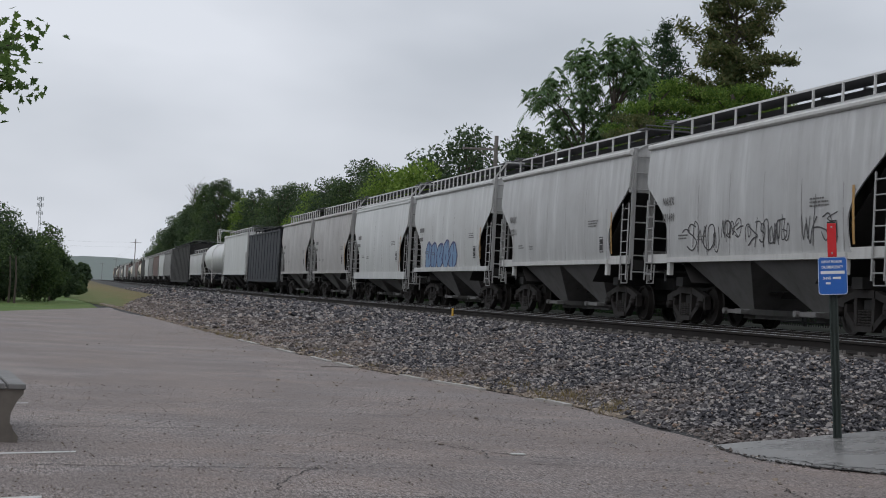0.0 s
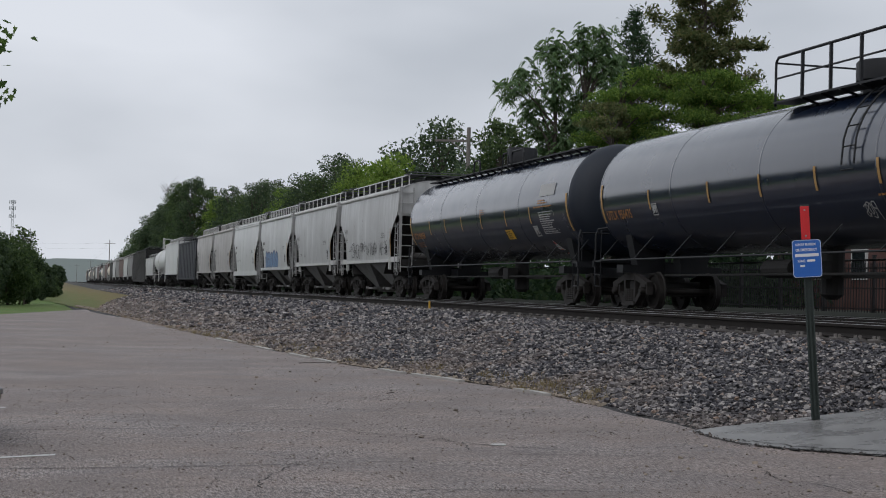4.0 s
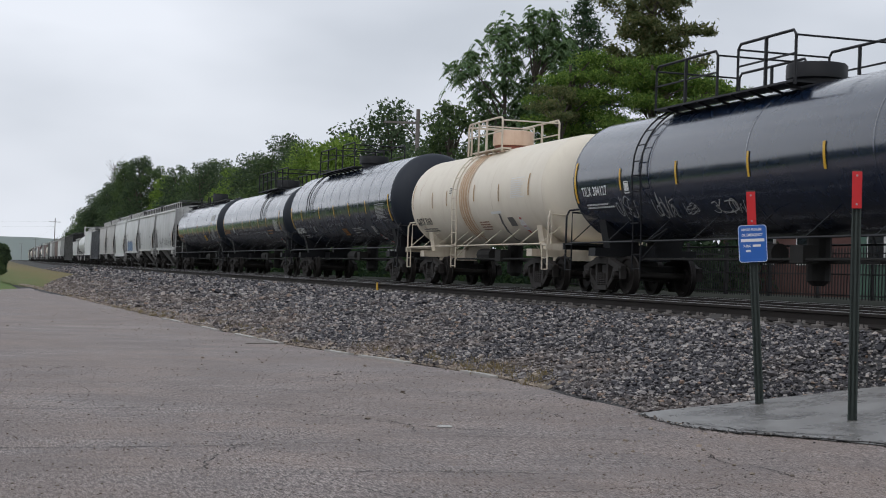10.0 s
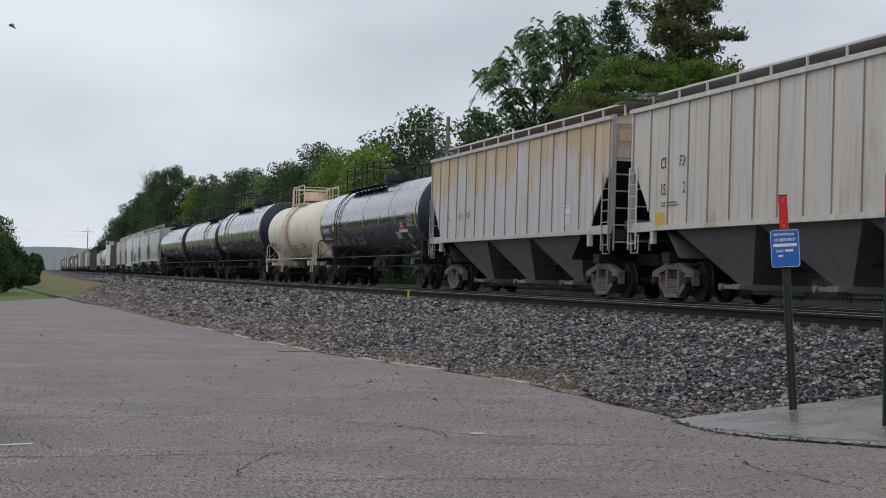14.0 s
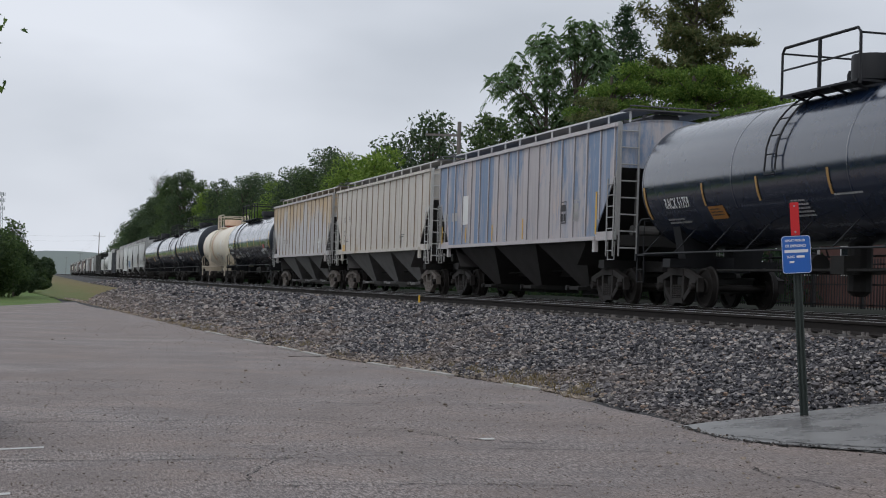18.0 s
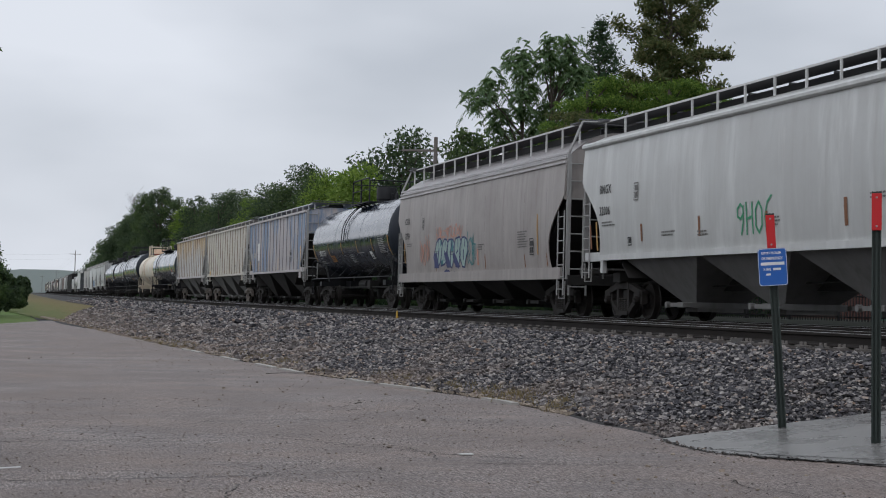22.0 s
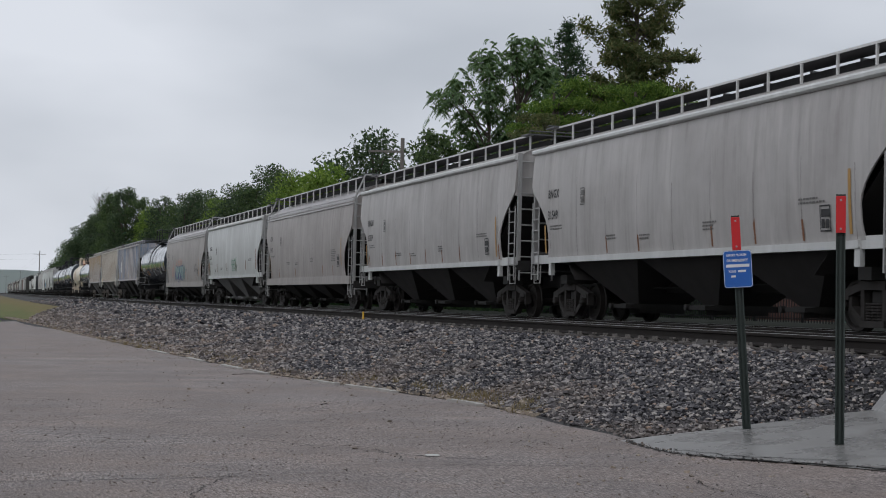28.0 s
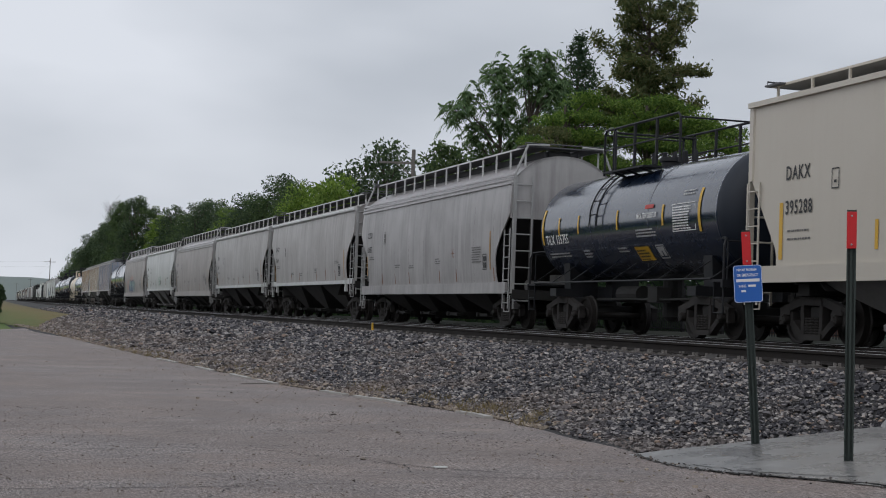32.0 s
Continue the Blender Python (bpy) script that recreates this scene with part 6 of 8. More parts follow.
tank("tank_car", "long glossy black tank car with yellow strips and an orange panel", mid, ln, 8.8, 1.62, 3.02, M["black_paint"], M["black_steel"],
     {"bands": 12, "dome": (0.6, 0.44), "walkway": (-0.8, 5.4), "rails": ((-0.9, 1.2), (2.4, 5.4)), "ladder_y": 4.75, "ladder_low": 2.6, "rail_z": 1.22, "strips": strips((2.25, 5.85, 8.6, 11.2, 13.9), -0.52, -0.02, 0.05, 17.2, -0.85, 0.1),
      "marks": [("car_number", M["white_mark"], "white car number", car_number("SHQX 50020", "", 0.25, 1.98, 0.30, 0.95)),
                ("stencil", M["dim_mark"], "", small_print(35, [(0.6, 1.85, 1.8, 2), (10.8, 2.0, 1.7, 2), (10.9, 1.84, 0.8, 1)])),
                ("data_box", M["dim_mark"], "", window_box(4.0, 2.0, 0.22, 0.22)),
                ("placard", M["orange_mark"], "orange placard", placard(9.0, 1.78, 0.68, 0.25)),
                ("placard_words", M["black_mark"], "", lambda d: d.bars(9.05, 1.95, 0.5, 3, 0.03, 0.03, 3)),
                ("data_table", M["dim_mark"], "grey data table", ruled_table(15.3, 2.3, 1.4, 0.52, 9, 6)),
                ("placard_plate", M["dim_mark"], "", window_box(13.8, 1.77, 0.45, 0.28)),
                ("sill_number", M["dim_mark"], "white lettered sill plate", lambda d: d.rect(12.0, 0.98, 0.3, 0.25).rect(12.45, 0.98, 0.3, 0.25).rect(12.9, 0.98, 0.55, 0.25))] + diamond(14.2, 1.6, 0.4, 0.4)})
# cream tank car with its own frame
mid, ln = spot(105.6, 90.9)
tank("tank_car", "short rust-stained cream tank car with a pink dome", mid, ln, 6.2, 1.47, 2.74, M["cream_paint"], M["cream_steel"],
     {"bands": 4, "dome": (0.62, 0.56), "dome_mat": M["dome_pink"], "dome_foot": M["rust_red"], "dome_label": "faded pink rusty dome", "dome_y": 0.25, "walkway": (-1.3, 1.5), "ladder_y": 1.15, "frame": M["cream_steel"], "platform_mat": M["cream_steel"], "slim": True,
      "rails": ((-1.3, 1.6), (0.9, 1.9)), "rail_h": 0.95, "rail_z": 1.22, "strip": M["amber"], "strips": ((0.15, -0.25, 0.8, 0.06), (2.4, -0.28, 0.52, 0.06), (3.95, -0.25, 0.48, 0.06), (6.7, -0.2, 0.5, 0.06), (8.95, -0.28, 0.5, 0.06), (11.4, -0.2, 0.6, 0.08)),
      "marks": [("car_number", M["black_mark"], "black car number", car_number("GATX 3169", "", 0.25, 1.95, 0.31, 1.0)),
                ("stencil", M["grey_mark"], "", small_print(37, [(0.6, 1.80, 1.7, 2), (4.3, 3.0, 0.3, 3)])),
                ("warning", M["rust_line"], "rusty brown stencilled words", small_print(38, [(6.7, 1.9, 1.0, 4)])),
                ("spill", M["cream_rust"], "rusty spill under the dome", lambda d: [d.rect(5.3 + 0.11 * k + 0.04 * math.sin(k * 2.7), (1.45, 1.9, 1.5, 2.5, 1.4, 1.7, 1.35, 2.2, 1.6, 2.8)[k], (0.10, 0.03, 0.12, 0.03, 0.14, 0.04, 0.11, 0.03, 0.06, 0.03)[k], 4.05 - (1.45, 1.9, 1.5, 2.5, 1.4, 1.7, 1.35, 2.2, 1.6, 2.8)[k], 12).split() for k in range(10)]),
                ("data_table", M["white_mark"], "peeling white data table", ruled_table(10.0, 2.52, 1.1, 0.55, 8, 7)),
                ("scorch", M["grey_mark"], "dark curved scrape", lambda d: d.stroke([(8.75, 2.1), (8.66, 1.85), (8.55, 1.62), (8.4, 1.4)], 0.13)),
                ("data_box", M["grey_mark"], "dark data box", placard(9.3, 1.76, 0.48, 0.24)),
                ("residue", M["white_mark"], "white dried smear", lambda d: d.rect(8.1, 2.12, 0.9, 0.07))] + diamond(10.3, 1.78, 0.46, 0.56)}, truck_mat=M["truck"])
mid, ln = spot(90.9, 70.6)
tank("tank_car", "long glossy black tank car with white lettering and yellow strips", mid, ln, 8.9, 1.5, 2.8, M["black_paint"], M["black_steel"],
     {"bands": 5, "dome": (0.6, 0.42), "walkway": (-1.0, 5.2), "rails": ((-1.0, 1.3), (2.2, 5.2)), "ladder_y": 4.95, "rail_z": 1.22, "strips": strips((2.8, 5.75, 8.95, 11.75, 14.3), -0.38, 0.12, 0.05, 17.35, -0.6, 0.4),
      "marks": [("car_number", M["white_mark"], "white car number", car_number("TILX 304127", "", 0.5, 2.35, 0.31, 0.82)),
                ("stencil", M["white_mark"], "", small_print(39, [(0.6, 2.12, 1.7, 2), (14.0, 2.1, 0.9, 4)])),
                ("graffiti", M["dim_mark"], "thin white sprayed scribbles", lambda d: (scrawl(d, 2.3, 1.8, 0.9, 0.42, 2, 0.022, 21), scrawl(d, 4.2, 1.76, 1.1, 0.4, 3, 0.022, 22), scrawl(d, 5.7, 1.8, 0.6, 0.2, 2, 0.018, 23), scrawl(d, 7.0, 1.76, 1.2, 0.28, 3, 0.02, 25))),
                ("data_box", M["white_mark"], "", window_box(3.05, 2.33, 0.26, 0.28)),
                ("data_table", M["dim_mark"], "grey data table", ruled_table(16.1, 2.3, 1.15, 0.5, 9, 8)),
                ("placard", M["white_mark"], "white placards under a red one", lambda d: d.rect(14.7, 2.1, 0.35, 0.11).rect(15.1, 2.1, 0.55, 0.11).rect(15.7, 2.1, 0.27, 0.12)),
                ("placard_spot", M["red_mark"], "", lambda d: d.rect(15.05, 2.23, 0.5, 0.25)),
                ("placard_words", M["white_mark"], "", lambda d: d.bars(15.05, 2.42, 0.5, 3, 0.03, 0.04, 4)),
                ("data_plate", M["dim_mark"], "", window_box(15.75, 1.78, 0.45, 0.27)),
                ("sill_number", M["white_mark"], "", lambda d: d.rect(12.0, 0.95, 0.3, 0.22).rect(12.4, 0.95, 0.5, 0.22).rect(13.0, 0.95, 0.4, 0.22).rect(12.0, 0.82, 1.4, 0.06))] + diamond(15.2, 1.55, 0.42, 0.44)})

# three ribbed hoppers
RIBBED = ((70.6, 52.8, M["primer_paint"], M["bay_grey"], "ribbed covered hopper car with flaking grey paint over orange primer"),
          (52.8, 35.0, M["olive_paint"], M["bay_grey"], "weathered cream ribbed three-bay covered hopper car"),
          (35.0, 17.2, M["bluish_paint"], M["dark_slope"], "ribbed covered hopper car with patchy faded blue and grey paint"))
for i, (a, b, paint, under, lab) in enumerate(RIBBED):
    mid, ln = spot(a, b)
    if i == 0:
        mk = [("data_box", M["white_mark"], "white data box", window_box(13.4, 1.9, 0.42, 0.5)), ("car_number", M["grey_mark"], "faded broken number", lambda d: d.text("CK", 2.05, 2.3, 0.34, 0.0, 0.8).text("510", 3.5, 2.32, 0.34, 0.0, 0.72).text("003", 4.35, 2.32, 0.34, 0.0, 0.72))]
    elif i == 1:
        mk = [("car_number", M["black_mark"], "black car number", lambda d: d.text("CE", 1.75, 3.0, 0.36, 0.004, 0.9).text("15", 1.75, 2.4, 0.36, 0.004, 0.9).text("2", 2.95, 2.4, 0.36).text("FX", 2.75, 3.0, 0.36)),
              ("stencil", M["grey_mark"], "", small_print(41, [(1.85, 2.2, 1.0, 2), (12.4, 2.2, 0.6, 2)])),
              ("reflector", M["yellow"], "yellow reflector patch", lambda d: d.rect(1.5, 1.72, 0.5, 0.28)), ("data_box", M["black_mark"], "", window_box(12.2, 1.8, 0.3, 0.4))]
    else:
        mk = [("data_box", M["black_mark"], "black and white data box", window_box(12.6, 2.1, 0.45, 0.6)), ("data_box_white", M["dim_mark"], "", window_box(13.6, 2.15, 0.4, 0.55)),
              ("placard", M["white_mark"], "torn white placard with a red mark", placard(2.9, 2.35, 0.75, 0.95)), ("placard_mark", M["red_mark"], "", placard(3.2, 2.7, 0.1, 0.35)),
              ("car_number", M["dim_mark"], "faded unreadable number", lambda d: d.rect(0.75, 2.5, 0.5, 0.28).rect(1.7, 2.5, 0.7, 0.28)),
              ("reflector", M["yellow"], "yellow reflector strips", lambda d: d.rect(0.5, 1.75, 0.1, 0.6).rect(3.4, 1.75, 0.1, 0.5).rect(6.3, 1.75, 0.1, 0.5).rect(9.3, 1.75, 0.1, 0.6).rect(15.2, 1.75, 0.12, 1.1))]
    hopper("covered_hopper_car", lab, mid, ln, ln / 2 - 0.62, "ribbed", paint, under, (1.60, 1.70), 4.44, 4.66, 3, paint if i == 1 else M["rib_pale"], M["grey_steel"] if i != 1 else M["white_steel"],
           {"inset": 1.25, "eave": "flat", "ribs": (17, 17, 18)[i], "marks": mk, "hatches": 4, "short_sill": True, "post_in": True, "pale_end": i == 1, "cols": 34, "rib_mat": (paint, paint, M["rib_pale"])[i], "rib_side": (M["rib_rust_shade"], M["rib_rust_shade"], M["rib_shade"])[i]}, truck_mat=M["truck_pale"] if i < 2 else M["truck"], board_posts=12)

mid, ln = spot(17.2, 1.0)
tank("tank_car", "glossy black tank car with a low dome and amber strips", mid, ln, 7.0, 1.53, 2.88, M["black_paint"], M["black_steel"],
     {"bands": 4, "dome": (0.42, 0.62), "dome_y": -0.6, "valves": True, "walkway": (-1.9, 1.1), "rails": ((-1.9, 1.1),), "ladder_y": 0.45, "ladder_low": 2.6, "rail_z": 1.22, "strip": M["amber"], "strips": strips((3.2, 5.75, 8.6, 11.2), -0.65, -0.16, 0.05, 13.8, -0.85, -0.1),
      "marks": [("car_number", M["white_mark"], "white car number", car_number("RACX 51759", "", 1.15, 2.24, 0.33, 0.66)),
                ("placard", M["orange_mark"], "orange placard", placard(3.3, 1.94, 0.75, 0.27)), ("placard_words", M["black_mark"], "", lambda d: d.bars(3.36, 2.13, 0.6, 3, 0.03, 0.03, 4)),
                ("stencil", M["dim_mark"], "", small_print(43, [(1.0, 1.98, 1.2, 2), (8.7, 2.2, 1.2, 1), (7.0, 2.15, 0.7, 5)])),
                ("data_box", M["white_mark"], "", window_box(10.6, 1.95, 0.5, 0.3)),
                ("data_table", M["dim_mark"], "grey data table", ruled_table(12.3, 2.15, 1.1, 0.62, 8, 9))]})

# long round-sided hoppers
LONG = (("CSYX", "12754", 1.0, -17.2, "C", M["brown_paint"]), ("BNGX", "32006", -17.2, -35.2, "B", M["pale_paint"]), ("CSYX", "13473", -35.2, -53.0, "C", M["brown_paint"]),
        ("BNGX", "31359", -53.0, -70.7, "B", M["warm_paint"]), ("BNGX", "31549", -70.7, -88.4, "B", M["warm_paint"]), ("CSYX", "13157", -88.4, -106.2, "C", M["grimy_paint"]))
for i, (top, num, a, b, sort, paint) in enumerate(LONG):
    mid, ln = spot(a, b)
    half = ln / 2 - 0.65
    mk = [("car_number", M["black_mark"], "black car number", car_number(top, num, 1.2 if sort == "B" else 1.0, 2.5, 0.30, 0.8, 1.75)),
          ("stencil", M["grey_mark"], "small faded stencils", small_print(50 + i, [(1.35, 2.3, 0.8, 2), (4.8, 1.95, 0.7, 2), (9.6, 2.05, 0.6, 3), (13.3, 2.3, 0.9, 7 if sort == "C" else 2), (6.6, 1.9, 0.6, 2)])),
          ("data_box", M["black_mark"], "black data box", window_box(2.9, 1.72, 0.2, 0.2) if i == 1 else window_box(14.0 if sort == "B" else 14.3, 1.72 if sort == "B" else 1.65, 0.34, 0.46)),
          ("stencil_box", M["grey_mark"], "", window_box(3.3, 2.75, 0.24, 0.42)),
          ("end_strip", M["amber"], "amber corner strips", (lambda d: d.rect(0.95, 1.65, 0.09, 0.7, 5)) if i == 1 else (lambda d: d.rect(0.95, 1.65, 0.09, 0.7, 5).rect(14.9, 1.65, 0.09, 1.1, 6)))]
    if i == 0:
        mk += [("graffiti", M["spray_mint"], "large mint-green sprayed letters", lambda d: (fat_fill(d, 4.9, 1.42, 3.6, 1.0, 5, 61), d.rect(5.3, 1.0, 1.7, 0.26))),
               ("graffiti_outline", M["spray_navy"], "", lambda d: (fat_lines(d, 0.055, 4.9, 1.42, 3.6, 1.0, 5, 61), scrawl(d, 5.3, 1.0, 1.7, 0.26, 3, 0.08, 62), d.add([(4.75, 1.42), (4.8, 1.9), (5.1, 1.95), (5.3, 1.42)], [(0, 1, 2, 3)]), d.add([(6.2, 1.42), (6.0, 1.9), (6.3, 1.95), (6.75, 1.42)], [(0, 1, 2, 3)]), d.add([(7.2, 1.42), (6.9, 1.85), (7.15, 1.9), (7.7, 1.42)], [(0, 1, 2, 3)]))),
               ("graffiti_shade", M["spray_teal"], "", lambda d: d.add([(5.5, 1.5), (5.55, 2.3), (5.75, 2.35), (5.8, 1.5)], [(0, 1, 2, 3)]).add([(6.7, 1.9), (6.75, 2.35), (6.95, 2.35), (7.0, 1.9)], [(0, 1, 2, 3)])),
               ("graffiti_halo", M["spray_pink"], "salmon sprayed halo and tag", lambda d: (scrawl(d, 5.0, 2.4, 2.9, 0.36, 9, 0.035, 63), scrawl(d, 3.0, 1.6, 1.1, 0.85, 3, 0.035, 64), d.rect(9.5, 1.45, 0.14, 0.5, 3))),
               ("graffiti_edge", M["spray_teal"], "", lambda d: scrawl(d, 8.5, 1.45, 0.8, 0.85, 3, 0.04, 65))]
    if i == 1:
        mk.append(("graffiti", M["spray_green"], "green sprayed letters", lambda d: [d.stroke([(8.4 + a * 0.34 + o * 0.38, 1.78 + b * 0.62) for a, b in g], 0.05).split() for o, g in enumerate((((0.85, 0.85), (0.5, 0.98), (0.12, 0.82), (0.15, 0.58), (0.5, 0.5), (0.85, 0.66), (0.85, 0.9), (0.8, 0.4), (0.55, 0.0)), ((0.1, 1.0), (0.14, 0.5), (0.1, 0.0), (0.12, 0.48), (0.8, 0.55), (0.82, 1.0), (0.8, 0.5), (0.85, 0.02)), ((0.5, 1.0), (0.1, 0.75), (0.1, 0.25), (0.45, 0.02), (0.85, 0.25), (0.88, 0.75), (0.5, 1.0)), ((0.9, 1.15), (0.4, 0.95), (0.1, 0.5), (0.2, 0.08), (0.6, 0.0), (0.9, 0.25), (0.7, 0.52), (0.2, 0.4))))]))
        mk.append(("reflector", M["rust_line"], "dirty orange-brown reflector strips", lambda d: d.rect(0.55, 1.7, 0.1, 0.6, 3).rect(3.65, 1.8, 0.09, 0.4, 3).rect(6.65, 1.82, 0.09, 0.42, 3).rect(9.6, 1.8, 0.09, 0.4, 3).rect(12.45, 1.8, 0.11, 0.5, 3).rect(15.2, 1.8, 0.12, 1.0, 6)))
    if i == 5:
        mk.append(("graffiti", M["rust_line"], "small red sprayed star", lambda d: [d.stroke([(11.45 + 0.16 * math.cos(k * 1.05), 2.2 + 0.16 * math.sin(k * 1.05)), (11.45 - 0.16 * math.cos(k * 1.05), 2.2 - 0.16 * math.sin(k * 1.05))], 0.022) for k in range(3)]))
    sill = (1.40, 1.54) if sort == "B" else (0.97, 1.28)
    labs = ("taupe covered hopper car with mint and navy graffiti letters", "pale grey covered hopper car with green graffiti", "taupe covered hopper car with rusty seams", "warm grey covered hopper car with dark seams", "warm grey covered hopper car with a pale gutter rail", "grimy grey covered hopper car with rust marks")
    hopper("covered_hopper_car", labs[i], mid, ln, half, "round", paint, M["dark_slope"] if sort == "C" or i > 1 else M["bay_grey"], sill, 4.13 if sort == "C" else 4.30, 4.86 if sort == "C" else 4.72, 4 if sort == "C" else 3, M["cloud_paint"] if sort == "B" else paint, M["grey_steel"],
           {"inset": 1.15, "eave": "tube" if sort == "B" else "steps", "seams": 0 if i == 1 else 9, "rusty": 0.55, "strip": M["rust_line"], "marks": mk, "hatches": 3, "bow": sort == "C", "short_sill": sort == "B", "cols": 30}, board_posts=14, roof_mat=M["roof_taupe"] if sort == "C" else None)

mid, ln = spot(-106.2, -118.5)
tank("tank_car", "short glossy black tank car with white lettering and bright yellow strips", mid, ln, 4.95, 1.34, 2.66, M["black_paint"], M["black_steel"],
     {"bands": 4, "dome": (0.28, 0.22), "valves": True, "walkway": (-0.8, 1.5), "rails": ((-2.6, 1.0), (0.9, 1.55)), "rail_h": 1.05, "ladder_y": 1.3, "ladder_low": 2.4, "rail_z": 1.24, "ladder_z": 0.5,
      "strips": strips((1.22, 2.5, 4.88, 7.35), -0.22, 0.24, 0.05, 9.1, -0.42, 0.5),
      "marks": [("car_number", M["white_mark"], "white car number", car_number("TILX 135755", "", 0.33, 2.24, 0.33, 0.78)),
                ("stencil", M["dim_mark"], "", small_print(81, [(0.3, 1.98, 1.6, 2), (5.95, 2.37, 1.2, 3), (4.7, 2.0, 0.6, 2), (8.3, 3.12, 0.6, 2), (2.6, 2.0, 0.5, 3)])),
                ("words", M["white_mark"], "white lettering", lambda d: d.text("MOLTEN SULFUR", 6.05, 2.64, 0.17, 0.002, 0.8)),
                ("words_red", M["red_mark"], "", lambda d: d.rect(6.45, 2.85, 0.45, 0.09)),
                ("placard", M["yellow"], "yellow placard", placard(5.62, 1.72, 0.75, 0.3)),
                ("placard_words", M["black_mark"], "", lambda d: d.bars(5.68, 1.92, 0.6, 4, 0.035, 0.03, 3)),
                ("data_box", M["dim_mark"], "", window_box(6.75, 1.74, 0.42, 0.3)),
                ("data_table", M["white_mark"], "white data table", ruled_table(7.85, 2.28, 1.1, 0.6, 9, 9))]})

mid, ln = spot(-118.5, -136.4)
hopper("covered_hopper_car", "fresh cream covered hopper car with yellow strips and black lettering", mid, ln, ln / 2 - 0.5, "ribbed", M["dak_paint"], M["bay_grey"], (1.13, 1.44), 4.52, 4.74, 3, M["dak_paint"], M["dak_paint"],
       {"inset": 1.1, "eave": "flat", "ribs": 2, "hatches": 3, "cols": 20,
        "marks": [("car_number", M["black_mark"], "black car number", car_number("DAKX", "395288", 1.4, 2.38, 0.36, 0.8, 1.75)),
                  ("stencil", M["grey_mark"], "", small_print(83, [(1.5, 2.05, 0.9, 1), (1.5, 1.9, 0.9, 1), (0.6, 1.35, 0.4, 2), (1.6, 1.32, 0.3, 2), (3.3, 1.3, 0.6, 1)])),
                  ("stencil_box", M["black_mark"], "", lambda d: d.frame_of(2.98, 2.75, 0.24, 0.36, 0.02).rect(3.06, 2.85, 0.08, 0.05)),
                  ("reflector", M["yellow"], "yellow reflector strips", lambda d: d.rect(1.2, 1.55, 0.13, 1.05).rect(4.35, 1.65, 0.1, 0.5).rect(2.3, 1.17, 0.16, 0.24))]}, truck_mat=M["truck"])

# the far cars ahead
mid, ln = spot(258.5, 241.3)
hopper("covered_hopper_car", "dull navy-black hopper car ahead of the grey hoppers", mid, ln, ln / 2 - 0.6, "ribbed", M["navy_paint"], M["dark_slope"], (0.75, 0.9), 4.1, 4.3, 2, M["navy_paint"], M["black_steel"], {"inset": 0.3, "eave": "flat", "ribs": 12, "cols": 8}, keyed=False, board_posts=10)
mid, ln = spot(275.5, 258.5)
hopper("covered_hopper_car", "pale grey boxy covered hopper car", mid, ln, ln / 2 - 0.6, "ribbed", M["cloud_paint"], M["dark_slope"], (1.25, 1.4), 4.4, 4.7, 3, M["cloud_paint"], M["grey_steel"], {"inset": 0.2, "eave": "flat", "ribs": 2, "cols": 8}, keyed=False, board_posts=14)
mid, ln = spot(294, 275.5)
tank("tank_car", "white-topped tank car with a dark belly far ahead", mid, ln, 8.0, 1.5, 2.85, M["cloud_paint"], M["white_steel"], {"bands": 3, "rail_h": 1.2, "frame": M["navy_paint"]}, keyed=False)
mid, ln = spot(311, 294)
hopper("covered_hopper_car", "grey covered hopper car far ahead", mid, ln, ln / 2 - 0.6, "round", M["grey_paint"], M["dark_slope"], (1.3, 1.45), 3.4, 3.7, 3, M["grey_paint"], M["grey_steel"], {"cols": 8, "seams": 0}, keyed=False, board_posts=8)
mid, ln = spot(345, 311)
hopper("covered_hopper_car", "long black high-sided freight car far ahead", mid, ln, ln / 2 - 0.6, "ribbed", M["under"], M["under"], (0.5, 0.7), 4.6, 4.8, 2, M["under"], M["black_steel"], {"inset": 0.1, "eave": "flat", "ribs": 14, "cols": 8}, keyed=False, board_posts=6)
FAR = ("G", "P", "R", "G", "P", "B", "W", "R", "G", "W", "K", "R", "P", "B", "W", "G", "R", "K", "W", "B", "R", "W")
a = 345.0
for i, c in enumerate(FAR):
    b = a + (17.6, 16.0, 18.2)[i % 3]
    mid, ln = spot(b, a)
    if c in "WK":
        tank("tank_car", "white tank car far ahead in the train" if c == "W" else "black tank car far ahead in the train", mid, ln, ln / 2 - 1.3, 1.5, 2.85, M["cream_paint"] if c == "W" else M["black_dull"], M["white_steel"] if c == "W" else M["black_steel"], {"bands": 2}, keyed=False)
    else:
        paint = {"G": M["bay_grey"], "P": M["grey_paint"], "B": M["under"], "R": M["oxide"]}[c]
        hopper("covered_hopper_car", {"G": "dusty dark grey covered hopper car far ahead in the train", "P": "pale grey covered hopper car far ahead in the train", "B": "black hopper car far ahead in the train", "R": "oxide-brown covered hopper car far ahead in the train"}[c], mid, ln, ln / 2 - 0.6, "round", paint, M["dark_slope"], (1.3, 1.45), 4.3, 4.7, 3, paint, M["grey_steel"], {"cols": 8, "seams": 0}, keyed=False, board_posts=8)
    a = b
TRAIN_FRONT = a


